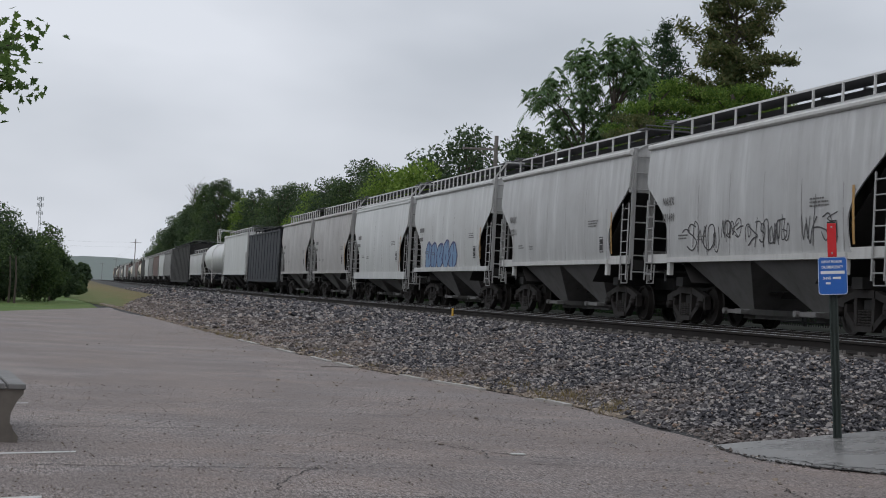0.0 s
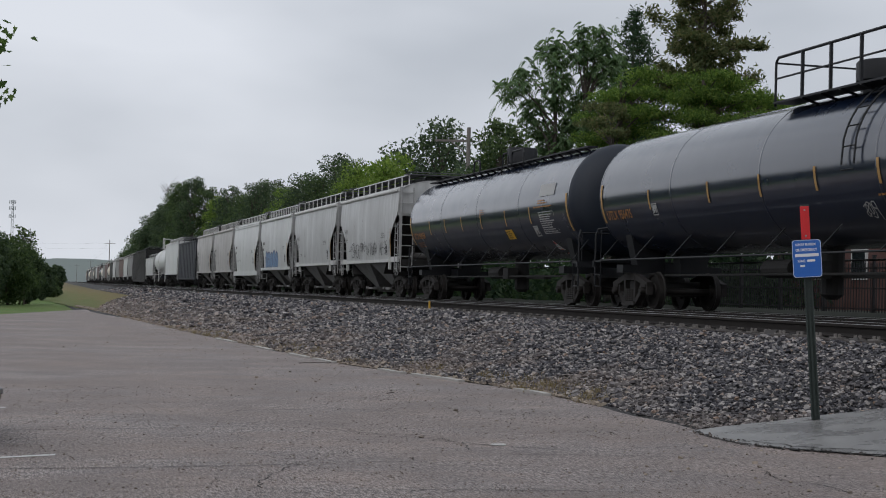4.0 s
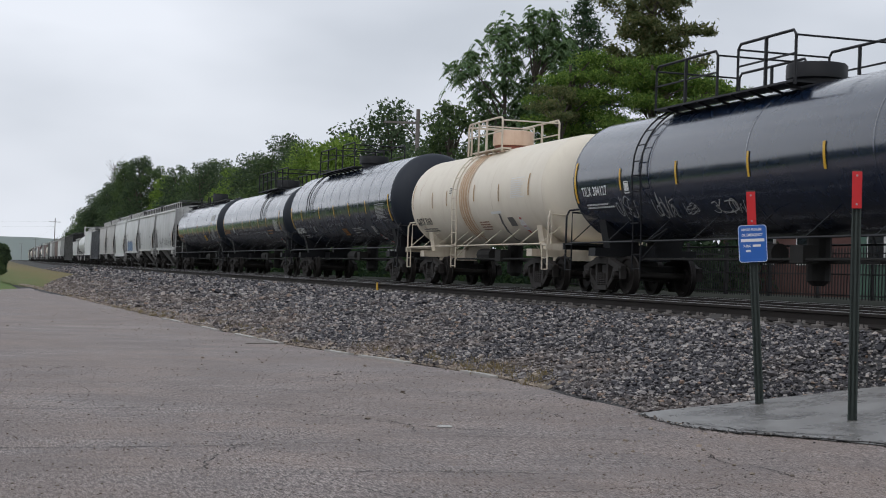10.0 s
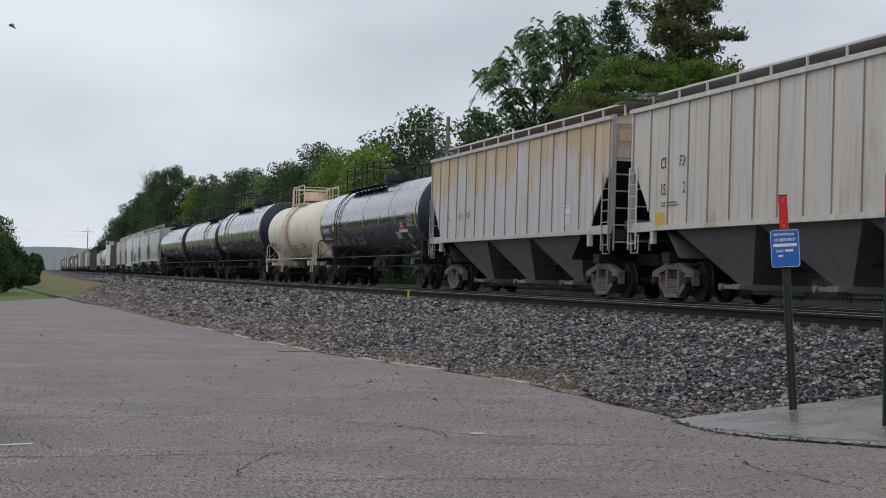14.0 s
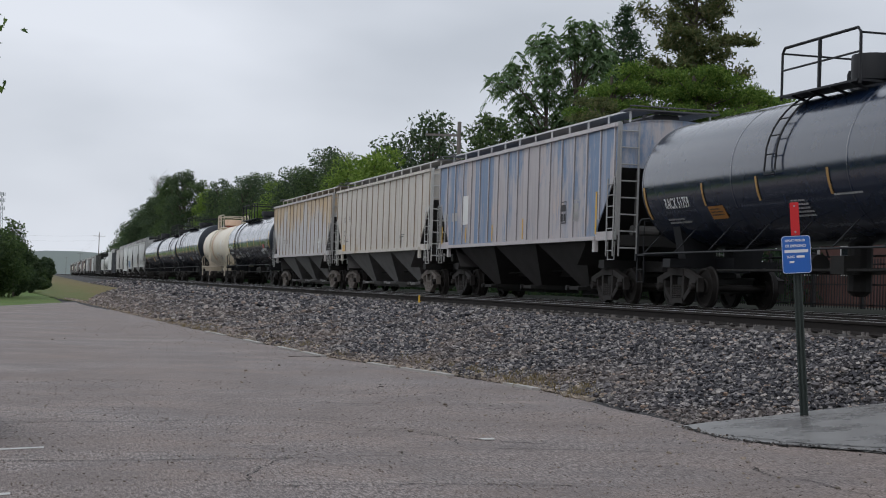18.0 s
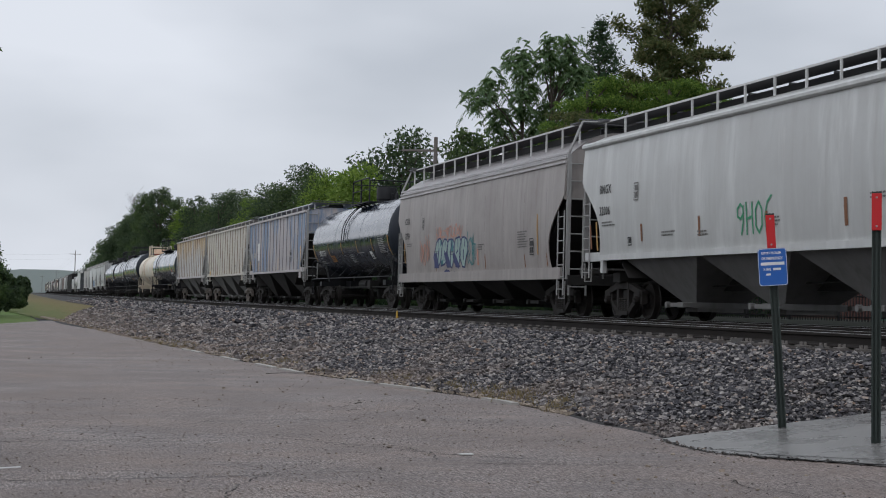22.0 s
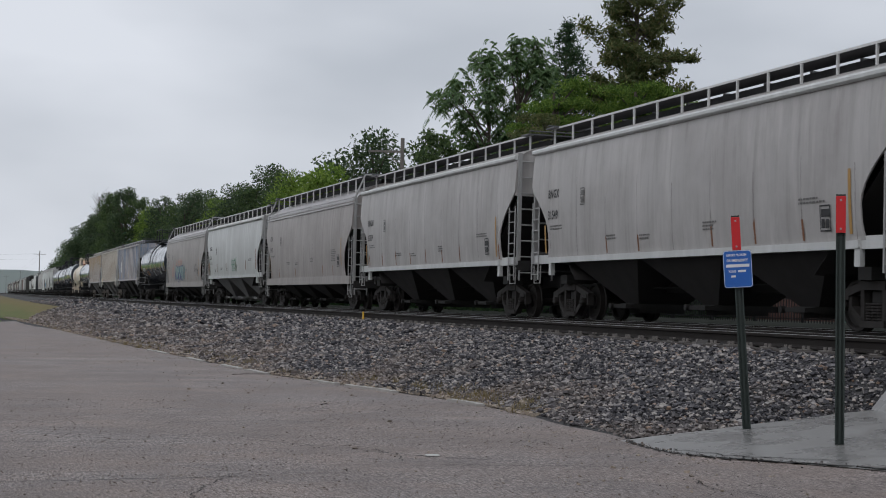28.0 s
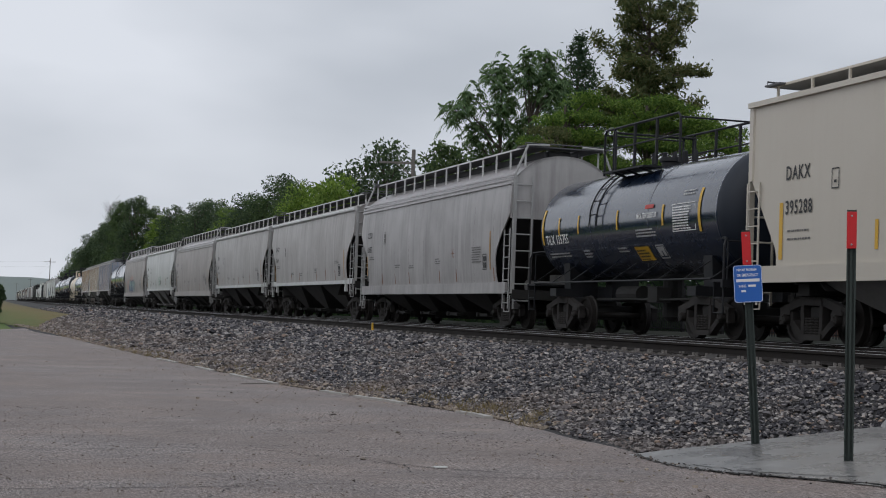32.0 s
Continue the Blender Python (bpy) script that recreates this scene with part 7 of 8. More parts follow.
# ---- beside the car park: posts, sign, bench ----
M["post"] = worn("dark_green_post", (0.035, 0.05, 0.045), (0.02, 0.02, 0.02), 0.4, 0.5, 0.1, 3.0)
M["red_reflector"] = plain("red_reflective_sheet", (0.62, 0.02, 0.025), 0.35, 0, 0.15, 30)
M["sign_blue"] = plain("blue_sign_sheet", (0.02, 0.13, 0.50), 0.4, 0, 0.15, 20)
M["sign_white"] = plain("white_sign_lettering", (0.78, 0.80, 0.82), 0.45, 0, 0.1, 30)
M["bench_concrete"] = worn("pebbled_bench_concrete", (0.17, 0.15, 0.13), (0.07, 0.065, 0.06), 0.6, 0.85, 0, 6.0, 12.0, 60.0)
M["slat"] = worn("weathered_bench_slat", (0.21, 0.205, 0.20), (0.06, 0.055, 0.05), 0.55, 0.6, 0, 2.0, 14.0, 50.0)


def post_at(x, y, h, lean, label):
    z = pad_z(x) + 0.012
    turn = math.degrees(math.atan2(x, y))
    ob = thing("marker_post", label, "post", pose(x, y, z, 0, 0, -turn) @ pose(0, 0, 0, 0, lean, 0), "marker posts")
    s = Shape()
    # a ribbed channel: back web and two flanges
    s.prism([(-0.045, -0.03), (-0.031, -0.03), (-0.031, 0.013), (-0.01, 0.013), (-0.01, -0.015), (0.01, -0.015), (0.01, 0.013), (0.031, 0.013), (0.031, -0.03), (0.045, -0.03), (0.041, 0.027), (-0.041, 0.027)], 0.0, h, "z")
    put("channel", s, M["post"], ob)
    s = Shape()
    s.box(0, -0.036, h - 0.2, 0.095, 0.012, 0.36, bevel=0.004)
    put("reflector_panel", s, M["red_reflector"], ob, "bright red reflective panel")
    s = Shape()
    for zz in (h - 0.06, h - 0.34):
        s.lathe([(-0.05, 0.008), (-0.04, 0.012)], "y", 8, (0, 0, zz))
    put("bolt", s, M["grey_steel"], ob)
    return ob


post = post_at(8.27, 15.01, 2.32, -4.2, "leaning dark green post with red reflector and blue sign")
s = Shape()
w, h, r = 0.305, 0.405, 0.03
outline = []
for cx, cz, a0 in ((w / 2 - r, h / 2 - r, 0), (-w / 2 + r, h / 2 - r, 90), (-w / 2 + r, -h / 2 + r, 180), (w / 2 - r, -h / 2 + r, 270)):
    for k in range(5):
        a = radians(a0 + k * 22.5)
        outline.append((cx + r * math.cos(a), 1.735 + cz + r * math.sin(a)))
s.prism(outline, -0.062, -0.056, "y")
plate = put("sign_plate", s, M["sign_blue"], post, "blue metal sign with white lettering")


def flat_text(lines, place):
    s = Shape()
    for txt, u, v, size, narrow in lines:
        vs, fs = letters(txt, size, 0.001, 1.0)
        s.add([(u + x * narrow, -0.0645, v + y) for x, y in vs], fs)
    return s


s = flat_text((("REPORT PROBLEM", -0.115, 1.875, 0.036, 0.72), ("OR EMERGENCY", -0.115, 1.815, 0.042, 0.72), ("X-ING", -0.10, 1.697, 0.04, 0.72)), None)
for u, v, ww, hh in ((-0.125, 1.755, 0.25, 0.033), (0.0, 1.70, 0.085, 0.024), (-0.075, 1.645, 0.05, 0.022)):
    s.add([(u, -0.0645, v), (u + ww, -0.0645, v), (u + ww, -0.0645, v + hh), (u, -0.0645, v + hh)], [(0, 1, 2, 3)])
part("sign_lettering", mesh_of("sign_lettering", s.v, s.f, M["sign_white"]), None, plate)
inner = [(x * 0.955, 1.735 + (z - 1.735) * 0.965) for x, z in outline]
verts = [(x, -0.0640, z) for x, z in [(x * 0.985, 1.735 + (z - 1.735) * 0.988) for x, z in outline]] + [(x, -0.0640, z) for x, z in inner]
n = len(outline)
part("sign_border", mesh_of("sign_border", verts, [(i, (i + 1) % n, n + (i + 1) % n, n + i) for i in range(n)], M["sign_white"]), None, plate)
post_at(8.28, 13.19, 2.44, -0.6, "upright dark green channel post with a red reflector")

# bench: pebbled concrete ends with waisted sides, weathered slats
bench = thing("bench", "concrete-ended park bench with weathered grey slats", "bench", pose(-0.463, 13.6, 0, 0, 0, -84.5))
for x in (-0.07, -1.75):
    s = Shape()
    left = [(-0.29, 0.0), (-0.29, 0.05), (-0.25, 0.1), (-0.215, 0.17), (-0.22, 0.25), (-0.27, 0.36), (-0.315, 0.41), (-0.315, 0.45)]
    s.prism(left + [(-a, b) for a, b in reversed(left)], x - 0.09, x + 0.09, "x")
    put("bench_end", s, M["bench_concrete"], bench)
for k in range(4):
    s = Shape()
    s.box(-0.93, -0.255 + k * 0.17, 0.475, 1.95, 0.15, 0.05, bevel=0.008)
    put("slat", s, M["slat"], bench)
s = Shape()
s.box(-1.2, -0.30, 0.58, 1.3, 0.10, 0.10, bevel=0.008)
put("back_slat", s, M["slat"], bench)


# ---- trees, bushes, distance ----
M["bark"] = worn("grey_brown_bark", (0.11, 0.09, 0.075), (0.03, 0.026, 0.022), 0.6, 0.9, 0, 3.0, 14.0, 30.0)
# leaf_dark and leaf_mid are greyed to hold the haze over the far row
M["leaf_dark"] = leafy("dark_green_leaves", (0.045, 0.072, 0.048), (0.086, 0.125, 0.075), (0.145, 0.19, 0.112))
M["leaf_mid"] = leafy("green_leaves", (0.048, 0.080, 0.042), (0.096, 0.142, 0.066), (0.16, 0.215, 0.10))
M["leaf_yellow"] = leafy("yellow_green_leaves", (0.105, 0.173, 0.038), (0.195, 0.285, 0.068), (0.300, 0.390, 0.105))
M["leaf_frond"] = leafy("long_frond_leaflets", (0.064, 0.116, 0.058), (0.134, 0.21, 0.10), (0.215, 0.295, 0.15))
M["needle"] = leafy("cedar_needles", (0.05, 0.105, 0.026), (0.14, 0.225, 0.048), (0.26, 0.345, 0.085))
M["spruce"] = leafy("dark_spruce_needles", (0.026, 0.050, 0.033), (0.052, 0.092, 0.052), (0.092, 0.138, 0.075))
M["needle_brown"] = leafy("sparse_brownish_needles", (0.066, 0.09, 0.042), (0.135, 0.158, 0.072), (0.235, 0.215, 0.112))
M["maple"] = leafy("maple_leaves", (0.05, 0.095, 0.028), (0.10, 0.165, 0.05), (0.16, 0.235, 0.08))


def leaf_cards(rng, centres, size, droop=0.0, aspect=2.0):
    """A four-cornered leaf at each centre, turned at random."""
    n = len(centres)
    a = rng.normal(size=(n, 3))
    a[:, 2] -= droop
    a /= np.linalg.norm(a, axis=1)[:, None]
    b = np.cross(a, rng.normal(size=(n, 3)))
    b /= np.linalg.norm(b, axis=1)[:, None]
    s = np.asarray(size)[:, None] if np.ndim(size) else size
    a, b = a * s, b * s / aspect
    c = np.asarray(centres)
    nrm = np.cross(a, b)
    nrm /= np.linalg.norm(nrm, axis=1)[:, None] + 1e-9
    fold = nrm * s * 0.12
    v = np.stack([c - a, c + b * 0.9 + fold, c + a, c - b * 0.9 + fold], 1)
    return v.reshape(-1, 3)


def cards_mesh(name, v, material):
    n = len(v) // 4
    me = bpy.data.meshes.new(name)
    me.vertices.add(len(v))
    me.vertices.foreach_set("co", np.asarray(v, dtype=np.float32).ravel())
    me.loops.add(n * 4)
    me.loops.foreach_set("vertex_index", np.arange(n * 4, dtype=np.int32))
    me.polygons.add(n)
    me.polygons.foreach_set("loop_start", np.arange(0, n * 4, 4, dtype=np.int32))
    me.polygons.foreach_set("loop_total", np.full(n, 4, dtype=np.int32))
    me.materials.append(material)
    me.update(calc_edges=True)
    return me


def limb_tree(name, label, x, y, h, width, material, seed, leaves=5000, leaf=0.2, low=0.25, clumps=26, gap=0.5, trunk_r=None, z=0.0, group="trees behind the tracks", full=1.0):
    """A broadleaf tree: tapered trunk, limbs to every clump of leaves, uneven crown with gaps."""
    rng = np.random.default_rng(seed)
    tree = thing(name, label, "tree", pose(x, y, z), group)
    r = trunk_r or h * 0.018
    s = Shape()
    top = Vector((rng.normal(0, 0.04) * h, rng.normal(0, 0.04) * h, h * 0.82))
    pts = [Vector((0, 0, -0.1)), Vector((0.02 * h * rng.normal(), 0.02 * h * rng.normal(), h * 0.3)), Vector((top.x * 0.6, top.y * 0.6, h * 0.58)), top]
    s.tube(pts, r, 8, taper=r * 0.25)
    cen, rad = [], []
    for k in range(clumps):
        t = low + (1 - low) * ((k + rng.random()) / clumps)
        env = math.sin(math.pi * min(1, max(0.03, (t - low * 0.75) / (1.04 - low * 0.75)))) ** 0.6
        a = k * 2.4 + rng.normal(0, 0.5)
        d = width / 2 * env * rng.uniform(0.35, 0.85)
        c = Vector((math.cos(a) * d, math.sin(a) * d, h * t * 0.93))
        cen.append(c)
        rad.append(width * rng.uniform(0.15, 0.27) * (0.6 + 0.5 * env) * full)
        f = min(0.95, max(0.25, t - 0.2))
        base = pts[1].lerp(pts[2], (f - 0.3) / 0.3) if f < 0.58 else pts[2].lerp(top, (f - 0.58) / 0.4)
        mid = base.lerp(c, 0.55) + Vector((0, 0, h * 0.02))
        s.tube([base, mid, c], r * 0.4, 5, taper=r * 0.07)
    put("trunk", s, M["bark"], tree)
    rad = np.array(rad)
    share = rad ** 2 / (rad ** 2).sum()
    pick = rng.choice(clumps, size=leaves, p=share)
    d = rng.normal(size=(leaves, 3))
    d /= np.linalg.norm(d, axis=1)[:, None]
    rr = rng.random(leaves) ** gap
    pos = np.array(cen)[pick] + d * (rr * rad[pick])[:, None] * np.array([1.15, 1.15, 0.75])
    part("crown", cards_mesh("crown", leaf_cards(rng, pos, leaf * rng.uniform(0.6, 1.3, leaves)), material), None, tree)
    return tree


def polar(az, d):
    return d * math.sin(radians(az)), d * math.cos(radians(az))


# the tree with long drooping fronds
FROND_TUFTS = ((-2.4, 11.0), (-1.55, 11.65), (-1.85, 10.9), (-1.1, 10.15), (-1.4, 9.7), (-0.65, 12.7), (-0.1, 12.85), (-0.15, 12.05), (0.2, 11.5), (-0.35, 10.9), (1.0, 13.2), (0.75, 12.4), (1.3, 12.55), (1.9, 13.55), (1.75, 12.9), (2.3, 12.8), (1.4, 11.65), (2.05, 11.8), (2.5, 12.0), (0.75, 10.4), (1.3, 10.5), (-0.05, 10.3), (-0.85, 9.1), (-0.2, 8.9), (0.55, 9.4), (1.2, 9.1), (-0.45, 8.4), (0.4, 8.4), (2.3, 10.9), (1.75, 8.7), (-0.9, 7.4), (0.0, 7.1), (1.0, 7.3), (2.0, 7.5))


def frond_tree():
    rng = np.random.default_rng(3)
    x, y = polar(19.3, 70)
    tree = thing("frond_tree", "tall tree of heaven with drooping dark green fronds and gaps", "tree", pose(x, y, 0), "trees behind the tracks")
    side = Vector((math.cos(radians(19.3)), -math.sin(radians(19.3)), 0))
    deep = Vector((side.y, -side.x, 0))
    s = Shape()
    verts = []
    fork = Vector((0, 0, 3.2))
    s.tube([Vector((0, 0, -0.1)), Vector((0.05, 0, 1.6)), fork], 0.26, 8, taper=0.2)
    for sx in (-0.15, 1.25):
        s.tube([fork, side * sx * 0.6 + Vector((0, 0, 6.5)), side * sx + Vector((0, 0, 10.5))], 0.15, 7, taper=0.05)
    for off, z in FROND_TUFTS:
        tip = side * off + deep * rng.uniform(-1.1, 1.1) + Vector((0, 0, z))
        sx = -0.15 if off < 0.6 else 1.25
        q = min(0.95, max(0.1, (z - 1.9 - 3.2) / 7.3))
        base = fork.lerp(side * sx + Vector((0, 0, 10.5)), q)
        s.tube([base, base.lerp(tip, 0.5) + Vector((0, 0, 0.1)), tip], 0.06, 5, taper=0.02)
        for k in range(48 if z > 9.6 else 62):
            a = k * 2.4 + rng.normal(0, 0.3)
            ln = rng.uniform(0.28, 0.58)
            out = Vector((math.cos(a), math.sin(a), 0))
            lift = rng.uniform(-0.1, 0.55) * ln
            p0 = tip + Vector((rng.normal(0, 0.24), rng.normal(0, 0.24), rng.normal(-0.15, 0.30)))
            n = 8
            for j in range(1, n + 1):
                u = j / n
                p = p0 + out * (ln * u) + Vector((0, 0, lift * u - 0.85 * u * u * ln))
                along = (out + Vector((0, 0, lift / ln - 1.7 * u))).normalized()
                across = along.cross(Vector((0, 0, 1))).normalized()
                for sg in (-1, 1):
                    d = (across * sg * 0.85 + along * 0.4 + Vector((0, 0, -0.45 - 0.3 * rng.random()))).normalized() * 0.20 * (1.1 - 0.4 * u)
                    w = along * 0.046
                    verts += [tuple(p), tuple(p + d * 0.45 + w), tuple(p + d), tuple(p + d * 0.45 - w)]
    put("trunk", s, M["bark"], tree)
    part("crown", cards_mesh("crown", np.array(verts), M["leaf_frond"]), None, tree)


frond_tree()


def conifer(name, label, x, y, h, width, material, seed, whorls=14, start=0.15, tuft=0.16, bough=7, bare=0.0, upturn=0.12, power=0.8, dense=1.0, least=0.25):
    """A conifer: straight trunk, whorls of boughs, needle tufts along them."""
    rng = np.random.default_rng(seed)
    tree = thing(name, label, "tree", pose(x, y, 0), "trees behind the tracks")
    s = Shape()
    s.tube([(0, 0, -0.1), (0.1, 0.05, h * 0.5), (0.0, 0.1, h)], h * 0.016, 8, taper=0.02)
    pos, size = [], []
    for k in range(whorls):
        t = start + (1 - start) * (k + 0.4 * rng.random()) / whorls
        reach = width / 2 * (1 - t) ** power * 1.15 + least
        for j in range(bough):
            if rng.random() < bare:
                continue
            a = j * 6.283 / bough + k * 0.7 + rng.normal(0, 0.25)
            ln = reach * rng.uniform(0.55, 1.1)
            base = Vector((0.05, 0.05, h * t))
            tip = base + Vector((math.cos(a) * ln, math.sin(a) * ln, ln * upturn * rng.uniform(-0.6, 1.6)))
            mid = base.lerp(tip, 0.5) + Vector((0, 0, -0.05 * ln))
            s.tube([base, mid, tip], 0.03 + 0.008 * ln, 4, taper=0.01)
            n = int((14 + 34 * ln) * dense)
            for q in range(n):
                u = 0.25 + 0.78 * math.sqrt(rng.random())
                p = base.lerp(tip, u)
                sp = 0.13 + 0.2 * ln * (1.05 - u)
                pos.append((p.x + rng.normal(0, sp), p.y + rng.normal(0, sp), p.z + abs(rng.normal(0, 0.2)) - 0.04))
                size.append(tuft * rng.uniform(0.6, 1.3))
    put("trunk", s, M["bark"], tree)
    part("crown", cards_mesh("crown", leaf_cards(rng, np.array(pos), np.array(size), aspect=3.0), material), None, tree)
    return tree


x, y = polar(22.0, 84)
conifer("spruce", "dark spruce with a pointed top behind the frond tree", x, y, 16.9, 8.6, M["spruce"], 21, 44, 0.2, 0.11, 8, 0.15, 0.34, 0.8, 1.5, 0.06)
x, y = polar(24.6, 60)
conifer("pine", "tall pine with airy brownish upper boughs", x, y, 15.6, 6.2, M["needle_brown"], 22, 13, 0.52, 0.115, 6, 0.15, 0.65, 0.55, 5.5)


def layered_tree(label, az, d, pads, material, seed, per=1150):
    """An evergreen whose boughs end in flat pads of needles; pads: (across, height, radius)."""
    rng = np.random.default_rng(seed)
    x, y = polar(az, d)
    tree = thing("cedar", label, "tree", pose(x, y, 0), "trees behind the tracks")
    side = Vector((math.cos(radians(az)), -math.sin(radians(az)), 0))
    deep = Vector((side.y, -side.x, 0))
    top = max(z for u, z, r in pads)
    s = Shape()
    s.tube([(0, 0, -0.1), (0.05, 0, top * 0.5), (0, 0.05, top * 0.97)], 0.22, 8, taper=0.05)
    pos = []
    for u, z, r in pads:
        for j in range(3):
            c = side * (u + rng.normal(0, 0.25)) + deep * (rng.uniform(-1.3, 1.3) + (j - 1) * 0.9) + Vector((0, 0, z - 0.12 * j))
            s.tube([Vector((0, 0, max(1.5, z - 0.9))), Vector((c.x * 0.5, c.y * 0.5, z - 0.55)), c], 0.05, 4, taper=0.015)
            n = int(per * r * r)
            q = rng.normal(size=(n, 3))
            q /= np.linalg.norm(q, axis=1)[:, None]
            q *= (r * rng.random(n) ** 0.4)[:, None]
            pos.append(q * np.array([1.0, 1.0, 0.34]) * (1 + 0.25 * np.sin(q[:, :1] * 9 + u)) * rng.uniform(0.75, 1.2) + np.array(c))
    pos = np.concatenate(pos)
    put("trunk", s, M["bark"], tree)
    part("crown", cards_mesh("crown", leaf_cards(rng, pos, 0.066 * rng.uniform(0.6, 1.3, len(pos)), -0.5, 2.6), material), None, tree)


layered_tree("bright green cedar with layered boughs beside the spruce", 21.6, 58, ((-0.6, 9.0, 0.7), (0.25, 9.25, 0.8), (1.1, 9.75, 0.75), (0.9, 9.1, 0.7), (0.2, 8.5, 0.7), (1.0, 8.4, 0.85), (-0.9, 8.3, 0.6), (-0.5, 7.9, 0.7), (0.4, 7.8, 0.8), (1.4, 7.7, 0.7), (-1.2, 7.3, 0.7), (0, 7.1, 0.9), (1.2, 6.9, 0.9), (-0.6, 6.3, 0.9), (0.7, 6.0, 1.0)), M["needle"], 23)
layered_tree("broad green cedar with layered boughs under the pine", 24.6, 57.5, ((-0.7, 9.5, 0.75), (0.2, 9.75, 0.8), (1.0, 9.4, 0.8), (-0.9, 8.9, 0.8), (0.1, 9.0, 0.9), (1.2, 8.8, 0.8), (2.0, 9.0, 0.7), (2.6, 8.75, 0.6), (-0.4, 8.2, 0.9), (0.8, 8.1, 0.9), (1.9, 8.1, 0.85), (2.8, 8.0, 0.7), (-0.8, 7.3, 0.9), (0.4, 7.2, 1.0), (1.6, 7.1, 1.0), (2.8, 7.1, 0.8), (0.0, 6.2, 1.0), (1.5, 6.0, 1.0)), M["needle"], 24)
layered_tree("dark green cedar beyond the pine", 27.9, 60, ((-0.6, 8.6, 0.7), (0.1, 8.9, 0.6), (0.7, 8.2, 0.7), (-0.4, 7.6, 0.8), (0.6, 7.3, 0.9), (1.3, 7.4, 0.7), (0, 6.4, 1.0), (1.2, 6.3, 0.9)), M["needle"], 25)
layered_tree("cedar boughs turned reddish brown among the green", 21.3, 56.3, ((-0.25, 8.5, 0.5), (0.2, 8.2, 0.55), (-0.35, 7.8, 0.55), (0.15, 7.4, 0.6)), M["needle_brown"], 26)
x, y = polar(17.4, 75)
limb_tree("round_tree", "small dense round-headed green tree", x, y, 10.5, 3.7, M["leaf_mid"], 31, 8000, 0.12, 0.35, 26, 0.45)
x, y = polar(14.85, 110)
limb_tree("oak", "open-crowned dark oak with sky showing through", x, y, 14.3, 7.0, M["leaf_dark"], 32, 7500, 0.18, 0.3, 30, 0.55)
x, y = polar(13.1, 100)
limb_tree("willow", "yellow-green rounded bushy tree", x, y, 10.4, 5.2, M["leaf_yellow"], 33, 8500, 0.16, 0.3, 22, 0.4)
rnd = random.Random(5)
ROW = ((3.8, 1.2), (4.1, 1.9), (4.4, 2.5), (4.7, 2.7), (5.0, 3.2), (5.25, 3.5), (5.45, 3.75), (5.9, 3.95), (6.45, 3.9), (6.9, 3.55), (7.3, 3.7), (7.8, 3.45), (8.3, 3.85), (8.8, 3.95), (9.4, 3.9), (10.0, 4.4), (10.6, 4.25), (11.2, 4.95), (11.8, 4.9), (12.4, 4.7), (14.2, 4.4), (15.6, 4.7), (16.4, 5.3))
for i, (az, el) in enumerate(ROW):
    d = min(430, (25.5 + rnd.uniform(-1.5, 3.0)) / math.sin(radians(az)))
    x, y = polar(az, d)
    h = (1.42 + d * math.tan(radians(el))) * rnd.uniform(0.97, 1.06)
    w = max(5.5, d * 0.0175 * rnd.uniform(0.9, 1.4))
    limb_tree("broadleaf_tree", ("dense dark green broadleaf tree in the row along the tracks", "green leafy tree in the row along the tracks", "full-crowned green tree beside the railway")[i % 3], x, y, h, w, (M["leaf_dark"], M["leaf_mid"], M["leaf_dark"], M["leaf_mid"], M["leaf_yellow"] if i in (9, 14, 19) else M["leaf_dark"])[i % 5], 100 + i, 15000, 0.08 + d * 0.00036, 0.10, 40, 0.5, full=1.06)
# undergrowth along the far side of the tracks
rng = np.random.default_rng(77)
n = 60000
yy = 45 + 330 * rng.random(n) ** 1.7
xx = 22.0 + 0.012 * yy + rng.normal(0, 1.2, n)
zz = 1.1 + np.abs(rng.normal(0, 1.2, n)) * (1.0 + 0.25 * np.sin(yy * 0.31)) * (0.8 + yy / 220)
keep = xx > 19.2
# dark spruce green stands in for the shade under the cars
me = cards_mesh("undergrowth", leaf_cards(rng, np.stack([xx, yy, zz], 1)[keep], (0.10 + yy * 0.0012)[keep]), M["spruce"])
tagged(new("undergrowth", me), "tangled green undergrowth along the far side of the tracks", "bushes", kind="stuff")

# leafless dead top in the row
x, y = polar(5.0, 292)
dead = thing("dead_tree", "bare dead treetop among the green row", "tree", pose(x, y, 0), "trees behind the tracks")
s = Shape()
rnd = random.Random(12)
s.tube([(0, 0, 0), (0.2, 0, 10), (0, 0.2, 19.5)], 0.22, 6, taper=0.06)
for k in range(44):
    a, z0 = rnd.uniform(0, 6.28), rnd.uniform(15.0, 19.3)
    ln = rnd.uniform(1.2, 2.8)
    s.tube([(0, 0.2, z0), (math.cos(a) * ln * 0.5, math.sin(a) * ln * 0.5, z0 + 0.6 * ln), (math.cos(a) * ln * 0.8, math.sin(a) * ln * 0.8, z0 + 0.9 * ln)], 0.028, 4, taper=0.01)
put("trunk", s, M["bark"], dead)

